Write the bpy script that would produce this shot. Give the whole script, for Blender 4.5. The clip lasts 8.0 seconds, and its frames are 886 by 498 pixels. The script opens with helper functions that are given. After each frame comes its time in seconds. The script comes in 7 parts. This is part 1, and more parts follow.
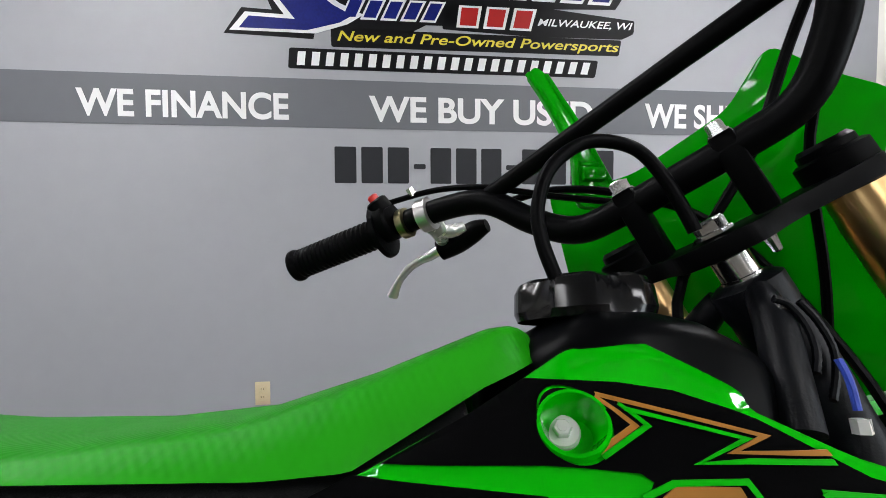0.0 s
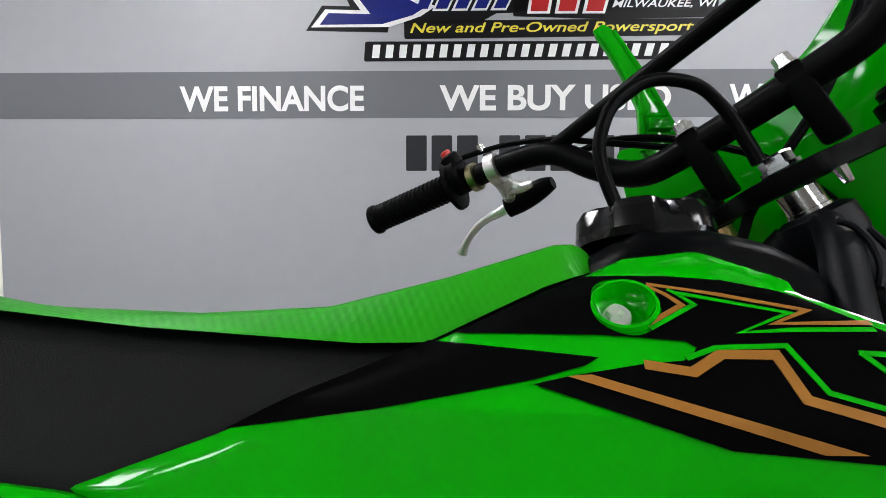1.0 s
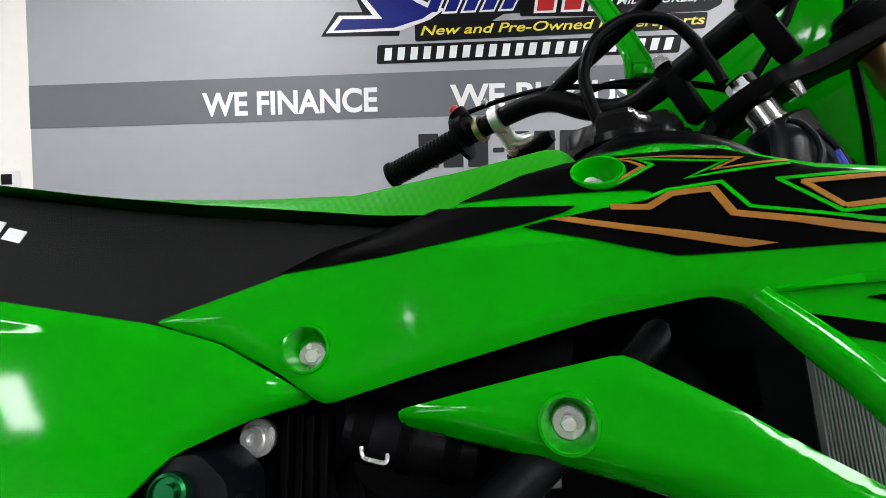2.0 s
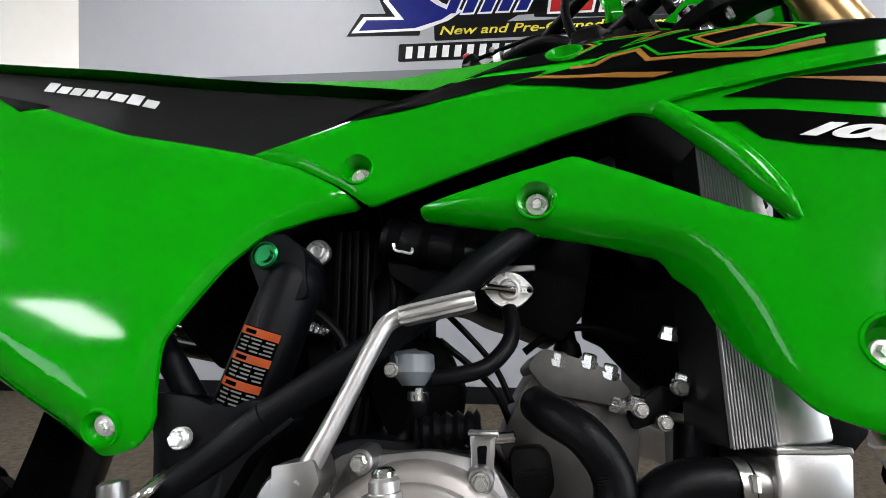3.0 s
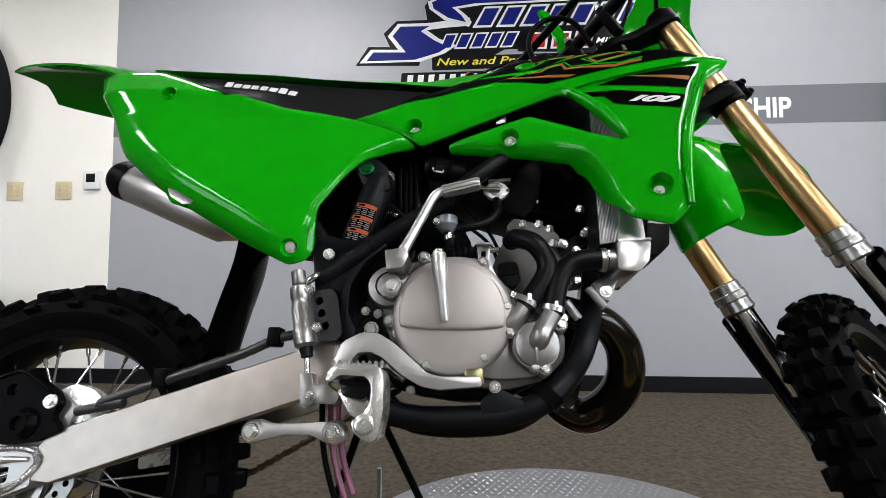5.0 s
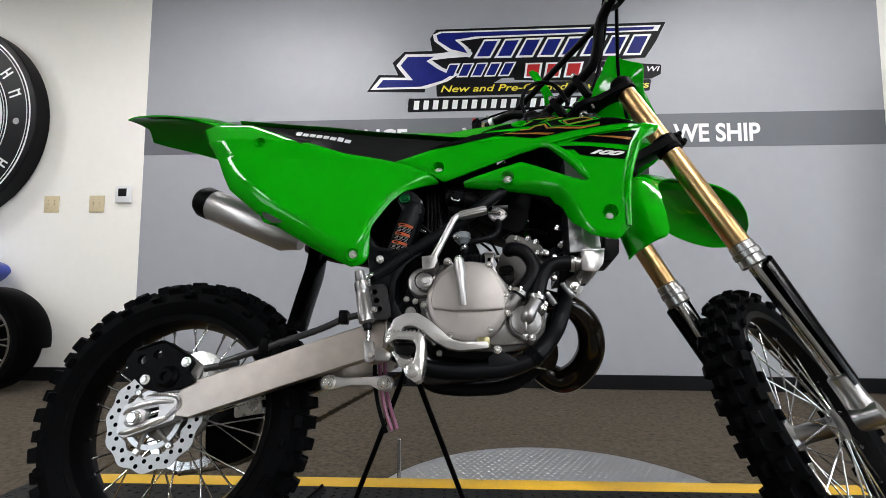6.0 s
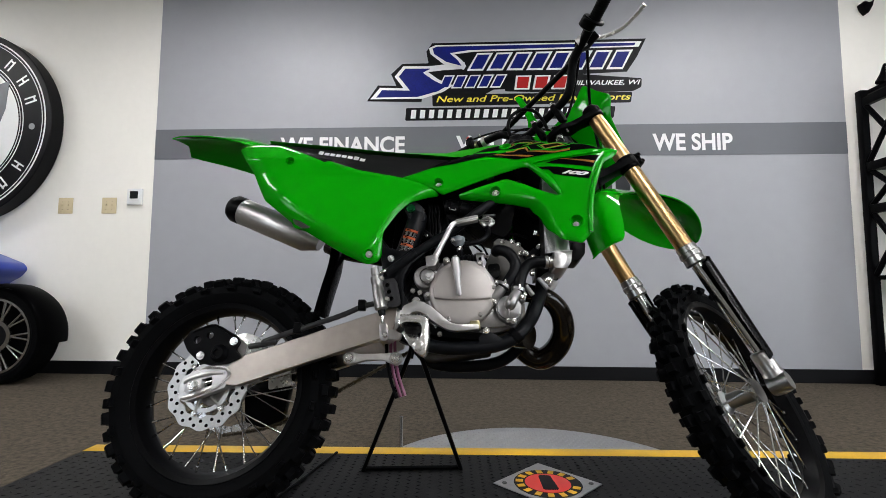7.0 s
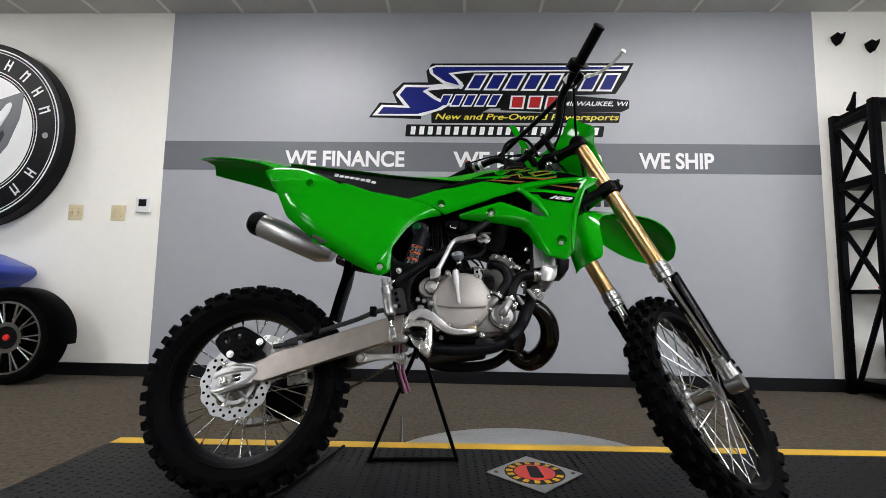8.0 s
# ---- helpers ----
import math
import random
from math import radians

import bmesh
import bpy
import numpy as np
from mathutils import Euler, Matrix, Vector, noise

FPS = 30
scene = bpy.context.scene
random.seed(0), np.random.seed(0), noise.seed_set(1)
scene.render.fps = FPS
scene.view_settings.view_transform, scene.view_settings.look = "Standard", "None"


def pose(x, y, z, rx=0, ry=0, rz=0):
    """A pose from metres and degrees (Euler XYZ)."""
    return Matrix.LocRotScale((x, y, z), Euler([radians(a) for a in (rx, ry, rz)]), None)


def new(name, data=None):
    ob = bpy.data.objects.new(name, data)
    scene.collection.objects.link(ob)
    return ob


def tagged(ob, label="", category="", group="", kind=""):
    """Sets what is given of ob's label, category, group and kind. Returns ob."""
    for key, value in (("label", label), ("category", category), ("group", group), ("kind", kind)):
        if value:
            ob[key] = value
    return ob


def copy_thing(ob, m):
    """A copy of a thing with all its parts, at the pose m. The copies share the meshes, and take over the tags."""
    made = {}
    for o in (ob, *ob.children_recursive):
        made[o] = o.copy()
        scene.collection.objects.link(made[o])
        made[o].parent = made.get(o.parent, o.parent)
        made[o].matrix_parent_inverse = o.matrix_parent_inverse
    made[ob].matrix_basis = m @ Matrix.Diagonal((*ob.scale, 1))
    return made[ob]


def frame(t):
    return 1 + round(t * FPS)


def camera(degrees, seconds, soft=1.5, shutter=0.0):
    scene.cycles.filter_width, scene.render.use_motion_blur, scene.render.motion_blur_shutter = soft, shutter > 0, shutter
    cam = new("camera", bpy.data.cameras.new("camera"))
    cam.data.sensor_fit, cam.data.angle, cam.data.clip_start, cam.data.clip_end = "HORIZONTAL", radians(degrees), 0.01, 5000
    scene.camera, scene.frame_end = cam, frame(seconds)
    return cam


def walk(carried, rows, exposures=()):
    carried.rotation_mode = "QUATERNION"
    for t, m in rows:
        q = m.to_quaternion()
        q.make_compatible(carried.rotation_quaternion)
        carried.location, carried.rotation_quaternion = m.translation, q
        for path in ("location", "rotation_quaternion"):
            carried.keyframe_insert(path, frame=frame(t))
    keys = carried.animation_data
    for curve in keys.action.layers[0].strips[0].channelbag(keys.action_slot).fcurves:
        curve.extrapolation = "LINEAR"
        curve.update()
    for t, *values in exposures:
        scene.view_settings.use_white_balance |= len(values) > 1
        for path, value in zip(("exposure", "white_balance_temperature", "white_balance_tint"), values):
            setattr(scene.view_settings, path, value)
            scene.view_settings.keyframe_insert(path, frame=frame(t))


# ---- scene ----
# camera and its way: backs off from the seat, sinking to knee height
cam = camera(86.74, 8.0, soft=0.5)
walk(cam, [
    (0, pose(0.663, -0.133, 1.003, 87.49, 0.23, -5.80)),
    (0.5, pose(0.664, -0.147, 0.991, 87.35, -0.01, -0.58)),
    (1, pose(0.660, -0.173, 0.954, 87.04, -0.19, 2.42)),
    (2.5, pose(0.674, -0.288, 0.815, 89.19, 0.94, 4.71)),
    (3, pose(0.680, -0.359, 0.738, 89.83, 0.11, 6.04)),
    (3.5, pose(0.679, -0.417, 0.676, 90.59, 0.59, 6.46)),
    (4, pose(0.687, -0.493, 0.619, 90.94, 0.92, 6.85)),
    (4.5, pose(0.682, -0.573, 0.588, 92.07, 0.45, 5.43)),
    (6, pose(0.651, -0.981, 0.541, 94.66, -0.14, 4.31)),
    (6.5, pose(0.658, -1.086, 0.541, 94.55, 0.58, 4.58)),
    (7, pose(0.651, -1.200, 0.526, 94.66, -0.23, 3.43)),
    (7.5, pose(0.635, -1.288, 0.529, 94.79, -1.16, 2.66)),
    (8, pose(0.637, -1.366, 0.529, 95.65, -0.96, 2.57)),
], exposures=[(0.0, 0.13), (1.0, 0.20), (2.5, 0.32), (3.5, 0.36), (4.5, 0.31), (6.0, 0.14), (7.0, 0.05), (8.0, 0.04)])

# daylight outside, let in by the windows behind the camera
world = bpy.data.worlds.new("world")
scene.world = world
world.use_nodes = True
wn = world.node_tree
sky = wn.nodes.new("ShaderNodeTexSky")
sky.sky_type = "NISHITA"
sky.sun_disc = False
sky.sun_elevation, sky.sun_rotation = radians(40), radians(160)
wn.nodes["Background"].inputs["Strength"].default_value = 0.12
wn.links.new(sky.outputs["Color"], wn.nodes["Background"].inputs["Color"])


# ---- materials ----
def mat(name, col, rough=0.5, metal=0.0, coat=0.0, var=0.06, scale=8.0, bump=0.0, bscale=300.0, spec=0.5, rvar=0.08):
    """A surface with colour and gloss that vary at two scales, and fine relief."""
    m = bpy.data.materials.new(name)
    m.use_nodes = True
    nt = m.node_tree
    b = nt.nodes["Principled BSDF"]
    b.inputs["Metallic"].default_value = metal
    b.inputs["Specular IOR Level"].default_value = spec
    b.inputs["Coat Weight"].default_value = coat
    b.inputs["Coat Roughness"].default_value = 0.06
    tc = nt.nodes.new("ShaderNodeTexCoord")
    n1 = nt.nodes.new("ShaderNodeTexNoise")
    n1.inputs["Scale"].default_value = scale
    n1.inputs["Detail"].default_value = 6.0
    n2 = nt.nodes.new("ShaderNodeTexNoise")
    n2.inputs["Scale"].default_value = scale * 9.0
    nt.links.new(tc.outputs["Object"], n1.inputs["Vector"])
    nt.links.new(tc.outputs["Object"], n2.inputs["Vector"])
    mx = nt.nodes.new("ShaderNodeMath")
    mx.operation = "ADD"
    nt.links.new(n1.outputs["Fac"], mx.inputs[0])
    nt.links.new(n2.outputs["Fac"], mx.inputs[1])
    cr = nt.nodes.new("ShaderNodeMapRange")
    cr.inputs["From Min"].default_value, cr.inputs["From Max"].default_value = 0.6, 1.4
    cr.inputs["To Min"].default_value, cr.inputs["To Max"].default_value = 1 - var, 1 + var
    nt.links.new(mx.outputs[0], cr.inputs["Value"])
    hs = nt.nodes.new("ShaderNodeMix")
    hs.data_type, hs.blend_type = "RGBA", "MULTIPLY"
    hs.inputs["Factor"].default_value = 1.0
    hs.inputs["A"].default_value = (*col, 1)
    nt.links.new(cr.outputs["Result"], hs.inputs["B"])
    nt.links.new(hs.outputs["Result"], b.inputs["Base Color"])
    rr = nt.nodes.new("ShaderNodeMapRange")
    rr.inputs["From Min"].default_value, rr.inputs["From Max"].default_value = 0.6, 1.4
    rr.inputs["To Min"].default_value, rr.inputs["To Max"].default_value = max(0.02, rough - rvar * rough), min(1, rough + rvar * rough)
    nt.links.new(mx.outputs[0], rr.inputs["Value"])
    nt.links.new(rr.outputs["Result"], b.inputs["Roughness"])
    if bump > 0:
        nb = nt.nodes.new("ShaderNodeTexNoise")
        nb.inputs["Scale"].default_value = bscale
        nb.inputs["Detail"].default_value = 4.0
        nt.links.new(tc.outputs["Object"], nb.inputs["Vector"])
        bp = nt.nodes.new("ShaderNodeBump")
        bp.inputs["Strength"].default_value = bump
        bp.inputs["Distance"].default_value = 0.002
        nt.links.new(nb.outputs["Fac"], bp.inputs["Height"])
        nt.links.new(bp.outputs["Normal"], b.inputs["Normal"])
    return m


GREEN = mat("green_plastic", (0.001, 0.31, 0.001), 0.07, spec=0.26, var=0.04, scale=3, bump=0.02, bscale=40)
SEAT_BLACK = mat("black_vinyl", (0.0068, 0.007, 0.0072), 0.55, var=0.15, bump=0.35, bscale=900, spec=0.12)
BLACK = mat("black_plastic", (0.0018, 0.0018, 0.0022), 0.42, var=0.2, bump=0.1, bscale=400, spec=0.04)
DECAL_BLACK = mat("decal_black", (0.0015, 0.0015, 0.0017), 0.5, var=0.15, spec=0.01)
GOLD_INK = mat("decal_bronze", (0.27, 0.115, 0.018), 0.4, spec=0.2, var=0.08)
FRAME = mat("frame_paint", (0.0026, 0.003, 0.0042), 0.45, var=0.2, bump=0.12, bscale=350, spec=0.13)
RUBBER = mat("tyre_rubber", (0.0018, 0.0019, 0.0023), 0.6, var=0.3, scale=14, bump=0.3, bscale=200, spec=0.035)
HOSE = mat("hose_rubber", (0.003, 0.003, 0.004), 0.40, var=0.25, bump=0.15, bscale=250, spec=0.12)
ALU = mat("brushed_aluminium", (0.42, 0.415, 0.412), 0.30, metal=1.0, var=0.08, scale=5, bump=0.03, bscale=900)
CAST = mat("cast_aluminium", (0.30, 0.292, 0.29), 0.34, metal=0.9, var=0.1, scale=10, bump=0.08, bscale=1400)
COVER = mat("painted_case", (0.36, 0.335, 0.318), 0.42, metal=0.55, var=0.05, scale=6, bump=0.02, bscale=1500)
STEEL = mat("polished_steel", (0.55, 0.55, 0.55), 0.16, metal=1.0, var=0.06)
ZINC = mat("zinc_bolt", (0.64, 0.63, 0.61), 0.26, metal=0.85, var=0.15)
GOLD = mat("gold_fork_tube", (0.56, 0.365, 0.165), 0.30, metal=1.0, var=0.03, scale=4)
GLOSS_BLACK = mat("gloss_black", (0.003, 0.003, 0.0035), 0.16, var=0.2, spec=0.25)
RIM = mat("black_rim", (0.002, 0.002, 0.0024), 0.3, var=0.2, spec=0.07)
GREEN_ANO = mat("green_anodised", (0.01, 0.16, 0.05), 0.25, metal=0.9, var=0.1)
ORANGE = mat("orange_label", (0.62, 0.11, 0.02), 0.4, var=0.06)
WHITE_INK = mat("white_ink", (0.8, 0.8, 0.8), 0.4, var=0.03)
RED = mat("red_plastic", (0.55, 0.02, 0.015), 0.35, var=0.06)
PURPLE = mat("breather_tube", (0.30, 0.10, 0.19), 0.3, var=0.12)
# near-black that puts the shade of holes, slots and gaps into the colour
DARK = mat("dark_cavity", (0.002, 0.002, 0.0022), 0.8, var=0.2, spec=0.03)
CHAIN = mat("chain_steel", (0.10, 0.085, 0.06), 0.45, metal=0.8, var=0.3, scale=60)
PIPE = mat("oiled_exhaust", (0.006, 0.0045, 0.003), 0.13, var=0.4, scale=10, spec=0.3)
FIN = mat("radiator_fin", (0.008, 0.008, 0.009), 0.5, metal=0.5, var=0.2)
TRANSL = mat("grey_reservoir", (0.16, 0.18, 0.20), 0.3, var=0.06)
BLUE_P = mat("blue_plastic", (0.02, 0.05, 0.35), 0.35, var=0.06)

WALL_GREY = mat("grey_wall_print", (0.338, 0.345, 0.372), 0.45, var=0.03, scale=1.2, bump=0.05, bscale=120)
STRIPE = mat("dark_grey_print", (0.120, 0.126, 0.141), 0.45, var=0.03, scale=1.5, bump=0.05, bscale=120)
WALL_WHITE = mat("white_wall_paint", (0.90, 0.875, 0.815), 0.6, var=0.02, scale=2, bump=0.12, bscale=180)
INK_BLACK = mat("wall_ink_black", (0.004, 0.004, 0.005), 0.45, var=0.1, spec=0.12)
INK_DARK = mat("wall_ink_dark", (0.022, 0.023, 0.027), 0.42, var=0.05, spec=0.2)
INK_BLUE = mat("wall_ink_blue", (0.006, 0.012, 0.15), 0.4, var=0.25, scale=9, spec=0.15)
INK_RED = mat("wall_ink_red", (0.42, 0.012, 0.012), 0.4, var=0.05, spec=0.2)
INK_YELLOW = mat("wall_ink_yellow", (0.72, 0.60, 0.04), 0.4, var=0.05)
BASEB = mat("vinyl_base", (0.006, 0.006, 0.007), 0.5, var=0.15, spec=0.12)
CEIL = mat("ceiling_tile", (0.62, 0.61, 0.58), 0.9, var=0.06, scale=30, bump=0.3, bscale=200)
CARPET = mat("brown_carpet", (0.076, 0.063, 0.048), 0.95, var=0.75, scale=48, bump=0.9, bscale=420, spec=0.1)
MAT_BLACK = mat("black_rubber_mat", (0.004, 0.004, 0.0042), 0.5, var=0.35, scale=10, bump=0.2, bscale=300, spec=0.14)
YELLOW = mat("yellow_edge", (0.62, 0.36, 0.012), 0.5, var=0.12, scale=12, bump=0.2, bscale=200)
PLATE = mat("tread_plate", (0.42, 0.42, 0.43), 0.38, metal=0.85, var=0.12, scale=9, bump=0.15, bscale=200)
PLATE_DARK = mat("dark_tread_plate", (0.10, 0.10, 0.10), 0.42, metal=0.7, var=0.2, scale=9)
IVORY = mat("ivory_plastic", (0.62, 0.52, 0.33), 0.4, var=0.04)
GREY_P = mat("grey_plastic", (0.3, 0.3, 0.3), 0.45, var=0.05)

# tone of the unseen walls, kept dark to hold down fill and reflections
WALL_TAN = mat("unseen_wall_tan", (0.20, 0.19, 0.17), 0.8, var=0.04, scale=2)


def knurled(name, col, pitch, depth):
    """Gripper vinyl: a lattice of small raised dots."""
    k = mat(name, col, 0.46, var=0.07, scale=12, spec=0.12)
    nt = k.node_tree
    tc = nt.nodes.new("ShaderNodeTexCoord")
    sp = nt.nodes.new("ShaderNodeSeparateXYZ")
    nt.links.new(tc.outputs["Object"], sp.inputs["Vector"])
    waves = []
    for axis in ("X", "Y"):
        mu = nt.nodes.new("ShaderNodeMath")
        mu.operation = "MULTIPLY"
        mu.inputs[1].default_value = math.pi / pitch
        si = nt.nodes.new("ShaderNodeMath")
        si.operation = "SINE"
        nt.links.new(sp.outputs[axis], mu.inputs[0])
        nt.links.new(mu.outputs[0], si.inputs[0])
        waves.append(si)
    pr = nt.nodes.new("ShaderNodeMath")
    pr.operation = "MULTIPLY"
    nt.links.new(waves[0].outputs[0], pr.inputs[0])
    nt.links.new(waves[1].outputs[0], pr.inputs[1])
    bp = nt.nodes.new("ShaderNodeBump")
    bp.inputs["Strength"].default_value = 0.5
    bp.inputs["Distance"].default_value = depth
    nt.links.new(pr.outputs[0], bp.inputs["Height"])
    nt.links.new(bp.outputs["Normal"], nt.nodes["Principled BSDF"].inputs["Normal"])
    return k


GREEN_SEAT = knurled("gripper_vinyl", (0.009, 0.235, 0.002), 0.0030, 0.00020)
TANK_BLACK = mat("black_tank_plastic", (0.0012, 0.0013, 0.0016), 0.33, var=0.2, spec=0.03)
BRIGHT = mat("bright_alloy", (0.86, 0.86, 0.85), 0.27, metal=0.6, var=0.05)
CLAMP_BLACK = mat("black_anodised", (0.0013, 0.0013, 0.0016), 0.5, var=0.2, spec=0.035)
DISC = mat("brake_steel", (0.37, 0.365, 0.36), 0.36, metal=1.0, var=0.1, scale=20)
ARM = mat("brushed_swingarm", (0.42, 0.38, 0.345), 0.34, metal=1.0, var=0.12, scale=4, bump=0.02, bscale=900)
SATIN = mat("satin_alloy", (0.5, 0.49, 0.485), 0.36, metal=0.85, var=0.05)
# rough casting, its colour lowered to hold the shade on cylinder and head
CASE_DARK = mat("shaded_rough_casting", (0.085, 0.08, 0.075), 0.55, metal=0.5, var=0.2, scale=12, bump=0.1, bscale=1200)
OLIVE_ZINC = mat("passivated_zinc", (0.26, 0.235, 0.13), 0.35, metal=1.0, var=0.25, scale=40)
GREEN_INK = mat("decal_green", (0.001, 0.31, 0.001), 0.4, spec=0.08, var=0.05)
FIN_EDGE = mat("fin_edge", (0.34, 0.34, 0.345), 0.4, metal=0.6, var=0.2)
SHEATH = mat("hose_sheath", (0.02, 0.02, 0.022), 0.3, var=0.15, spec=0.4)


# ---- builders ----
def done(bm, name, material, parent=None, smooth=0.0, m=None):
    """Links a bmesh as one mesh object; smooth: the angle in degrees below which edges are shaded round."""
    if m is not None:
        bm.transform(m)
    bmesh.ops.recalc_face_normals(bm, faces=bm.faces)
    if smooth:
        lim = radians(smooth)
        for f in bm.faces:
            f.smooth = True
        for e in bm.edges:
            if len(e.link_faces) == 2 and e.calc_face_angle(0) > lim:
                e.smooth = False
    me = bpy.data.meshes.new(name)
    bm.to_mesh(me)
    bm.free()
    me.materials.append(material)
    ob = new(name, me)
    if parent is not None:
        ob.parent = parent
    return ob


def part(name, bm, material, parent, label="", smooth=35.0, m=None):
    ob = done(bm, name, material, parent, smooth, m)
    if label:
        tagged(ob, label)
    return ob


def thing(name, label, category, m=None, group="", kind=""):
    ob = new(name)
    ob.empty_display_size = 0.1
    if m is not None:
        ob.matrix_world = m
    return tagged(ob, label, category, group, kind)


def box(x0, x1, y0, y1, z0, z1, bevel=0.0, bm=None, seg=2):
    bm2 = bmesh.new()
    bmesh.ops.create_cube(bm2, size=1.0)
    for v in bm2.verts:
        v.co = (x0 + (v.co.x + 0.5) * (x1 - x0), y0 + (v.co.y + 0.5) * (y1 - y0), z0 + (v.co.z + 0.5) * (z1 - z0))
    if bevel:
        bmesh.ops.bevel(bm2, geom=bm2.edges[:], offset=bevel, segments=seg, affect="EDGES", profile=0.5)
    return merge(bm, bm2)


def merge(bm, other):
    if bm is None:
        return other
    vm = {}
    for v in other.verts:
        vm[v] = bm.verts.new(v.co)
    for f in other.faces:
        try:
            bm.faces.new([vm[v] for v in f.verts])
        except ValueError:
            pass
    other.free()
    return bm


def basis(d):
    d = Vector(d).normalized()
    u = Vector((0, 0, 1)) if abs(d.z) < 0.9 else Vector((1, 0, 0))
    a = d.cross(u).normalized()
    return d, a, d.cross(a).normalized()


def cyl(p0, p1, r0, r1=None, n=20, bm=None, bevel=0.0):
    """A solid round bar from p0 to p1, with chamfered ends."""
    p0, p1 = Vector(p0), Vector(p1)
    r1 = r0 if r1 is None else r1
    d, a, b = basis(p1 - p0)
    ln = (p1 - p0).length
    bm = bmesh.new() if bm is None else bm
    st = [(0, r0), (ln, r1)]
    if bevel:
        st = [(0, r0 - bevel), (bevel, r0), (ln - bevel, r1), (ln, r1 - bevel)]
    return spin(bm, p0, d, a, b, st, n)


def spin(bm, o, d, a, b, st, n, close=True):
    rings = []
    for s, r in st:
        rings.append([bm.verts.new(o + d * s + (a * math.cos(2 * math.pi * i / n) + b * math.sin(2 * math.pi * i / n)) * r) for i in range(n)])
    for q, w in zip(rings, rings[1:]):
        for i in range(n):
            bm.faces.new((q[i], q[(i + 1) % n], w[(i + 1) % n], w[i]))
    if close:
        bm.faces.new(rings[0][::-1])
        bm.faces.new(rings[-1])
    return bm


def lathe(o, d, st, n=32, bm=None, close=True):
    """A turned form: (distance along d, radius) stations from o."""
    d, a, b = basis(d)
    return spin(bmesh.new() if bm is None else bm, Vector(o), d, a, b, st, n, close)


def ringloop(o, d, prof, n=64, bm=None):
    """A closed profile of (along d, radius) turned round the axis: a ring."""
    d, a, b = basis(d)
    o = Vector(o)
    bm = bmesh.new() if bm is None else bm
    cols = []
    for i in range(n):
        c, s = math.cos(2 * math.pi * i / n), math.sin(2 * math.pi * i / n)
        cols.append([bm.verts.new(o + d * u + (a * c + b * s) * r) for u, r in prof])
    k = len(prof)
    for i in range(n):
        p, q = cols[i], cols[(i + 1) % n]
        for j in range(k):
            bm.faces.new((p[j], p[(j + 1) % k], q[(j + 1) % k], q[j]))
    return bm


def spline(pts, sub=6):
    pts = [Vector(p) for p in pts]
    out = []
    for i in range(len(pts) - 1):
        p0, p1, p2, p3 = pts[max(i - 1, 0)], pts[i], pts[i + 1], pts[min(i + 2, len(pts) - 1)]
        for k in range(sub):
            t = k / sub
            out.append(0.5 * ((2 * p1) + (p2 - p0) * t + (2 * p0 - 5 * p1 + 4 * p2 - p3) * t * t + (3 * p1 - p0 - 3 * p2 + p3) * t ** 3))
    return out + [pts[-1]]


def tube(pts, r, n=12, sub=6, bm=None, ribs=0.0, squash=1.0):
    """A bent round tube through pts; r: a radius, or one for each point."""
    path = spline(pts, sub) if sub > 1 else [Vector(p) for p in pts]
    rs = [r] * len(path)
    if not isinstance(r, (int, float)):
        rs = [v.x for v in spline([(q, 0, 0) for q in r], sub)]
    bm = bmesh.new() if bm is None else bm
    d, a, b = basis(path[1] - path[0])
    rings = []
    for i, p in enumerate(path):
        t = (path[min(i + 1, len(path) - 1)] - path[max(i - 1, 0)]).normalized()
        a = (a - t * a.dot(t)).normalized()
        b = t.cross(a)
        q = rs[i] * (1 + (ribs if i % 2 else -ribs))
        rings.append([bm.verts.new(p + (a * math.cos(2 * math.pi * k / n) + b * squash * math.sin(2 * math.pi * k / n)) * q) for k in range(n)])
    for q, w in zip(rings, rings[1:]):
        for i in range(n):
            bm.faces.new((q[i], q[(i + 1) % n], w[(i + 1) % n], w[i]))
    bm.faces.new(rings[0][::-1])
    bm.faces.new(rings[-1])
    return bm


def slab(outline, axis, c0, c1, bevel=0.0, bm=None, seg=2):
    """A plate: the outline in the two other axes, from c0 to c1 along axis 'x', 'y' or 'z'."""
    bm2 = bmesh.new()
    def at(p, c):
        return (c, p[0], p[1]) if axis == "x" else (p[0], c, p[1]) if axis == "y" else (p[0], p[1], c)
    f = bm2.faces.new([bm2.verts.new(at(p, c0)) for p in outline])
    ex = bmesh.ops.extrude_face_region(bm2, geom=[f])
    vs = [g for g in ex["geom"] if isinstance(g, bmesh.types.BMVert)]
    bmesh.ops.translate(bm2, verts=vs, vec=at((0, 0), c1 - c0))
    bmesh.ops.recalc_face_normals(bm2, faces=bm2.faces)
    if bevel:
        bmesh.ops.bevel(bm2, geom=bm2.edges[:], offset=bevel, segments=seg, affect="EDGES", profile=0.5, clamp_overlap=True)
    return merge(bm, bm2)


def rounded(pts, r, seg=4):
    """The outline with its corners rounded off."""
    out = []
    n = len(pts)
    for i in range(n):
        p, c, q = Vector(pts[i - 1]), Vector(pts[i]), Vector(pts[(i + 1) % n])
        u, w = (p - c), (q - c)
        k = min(r, u.length * 0.45, w.length * 0.45)
        a, b = c + u.normalized() * k, c + w.normalized() * k
        for j in range(seg + 1):
            t = j / seg
            out.append(tuple((1 - t) ** 2 * a + 2 * t * (1 - t) * c + t * t * b))
    return out


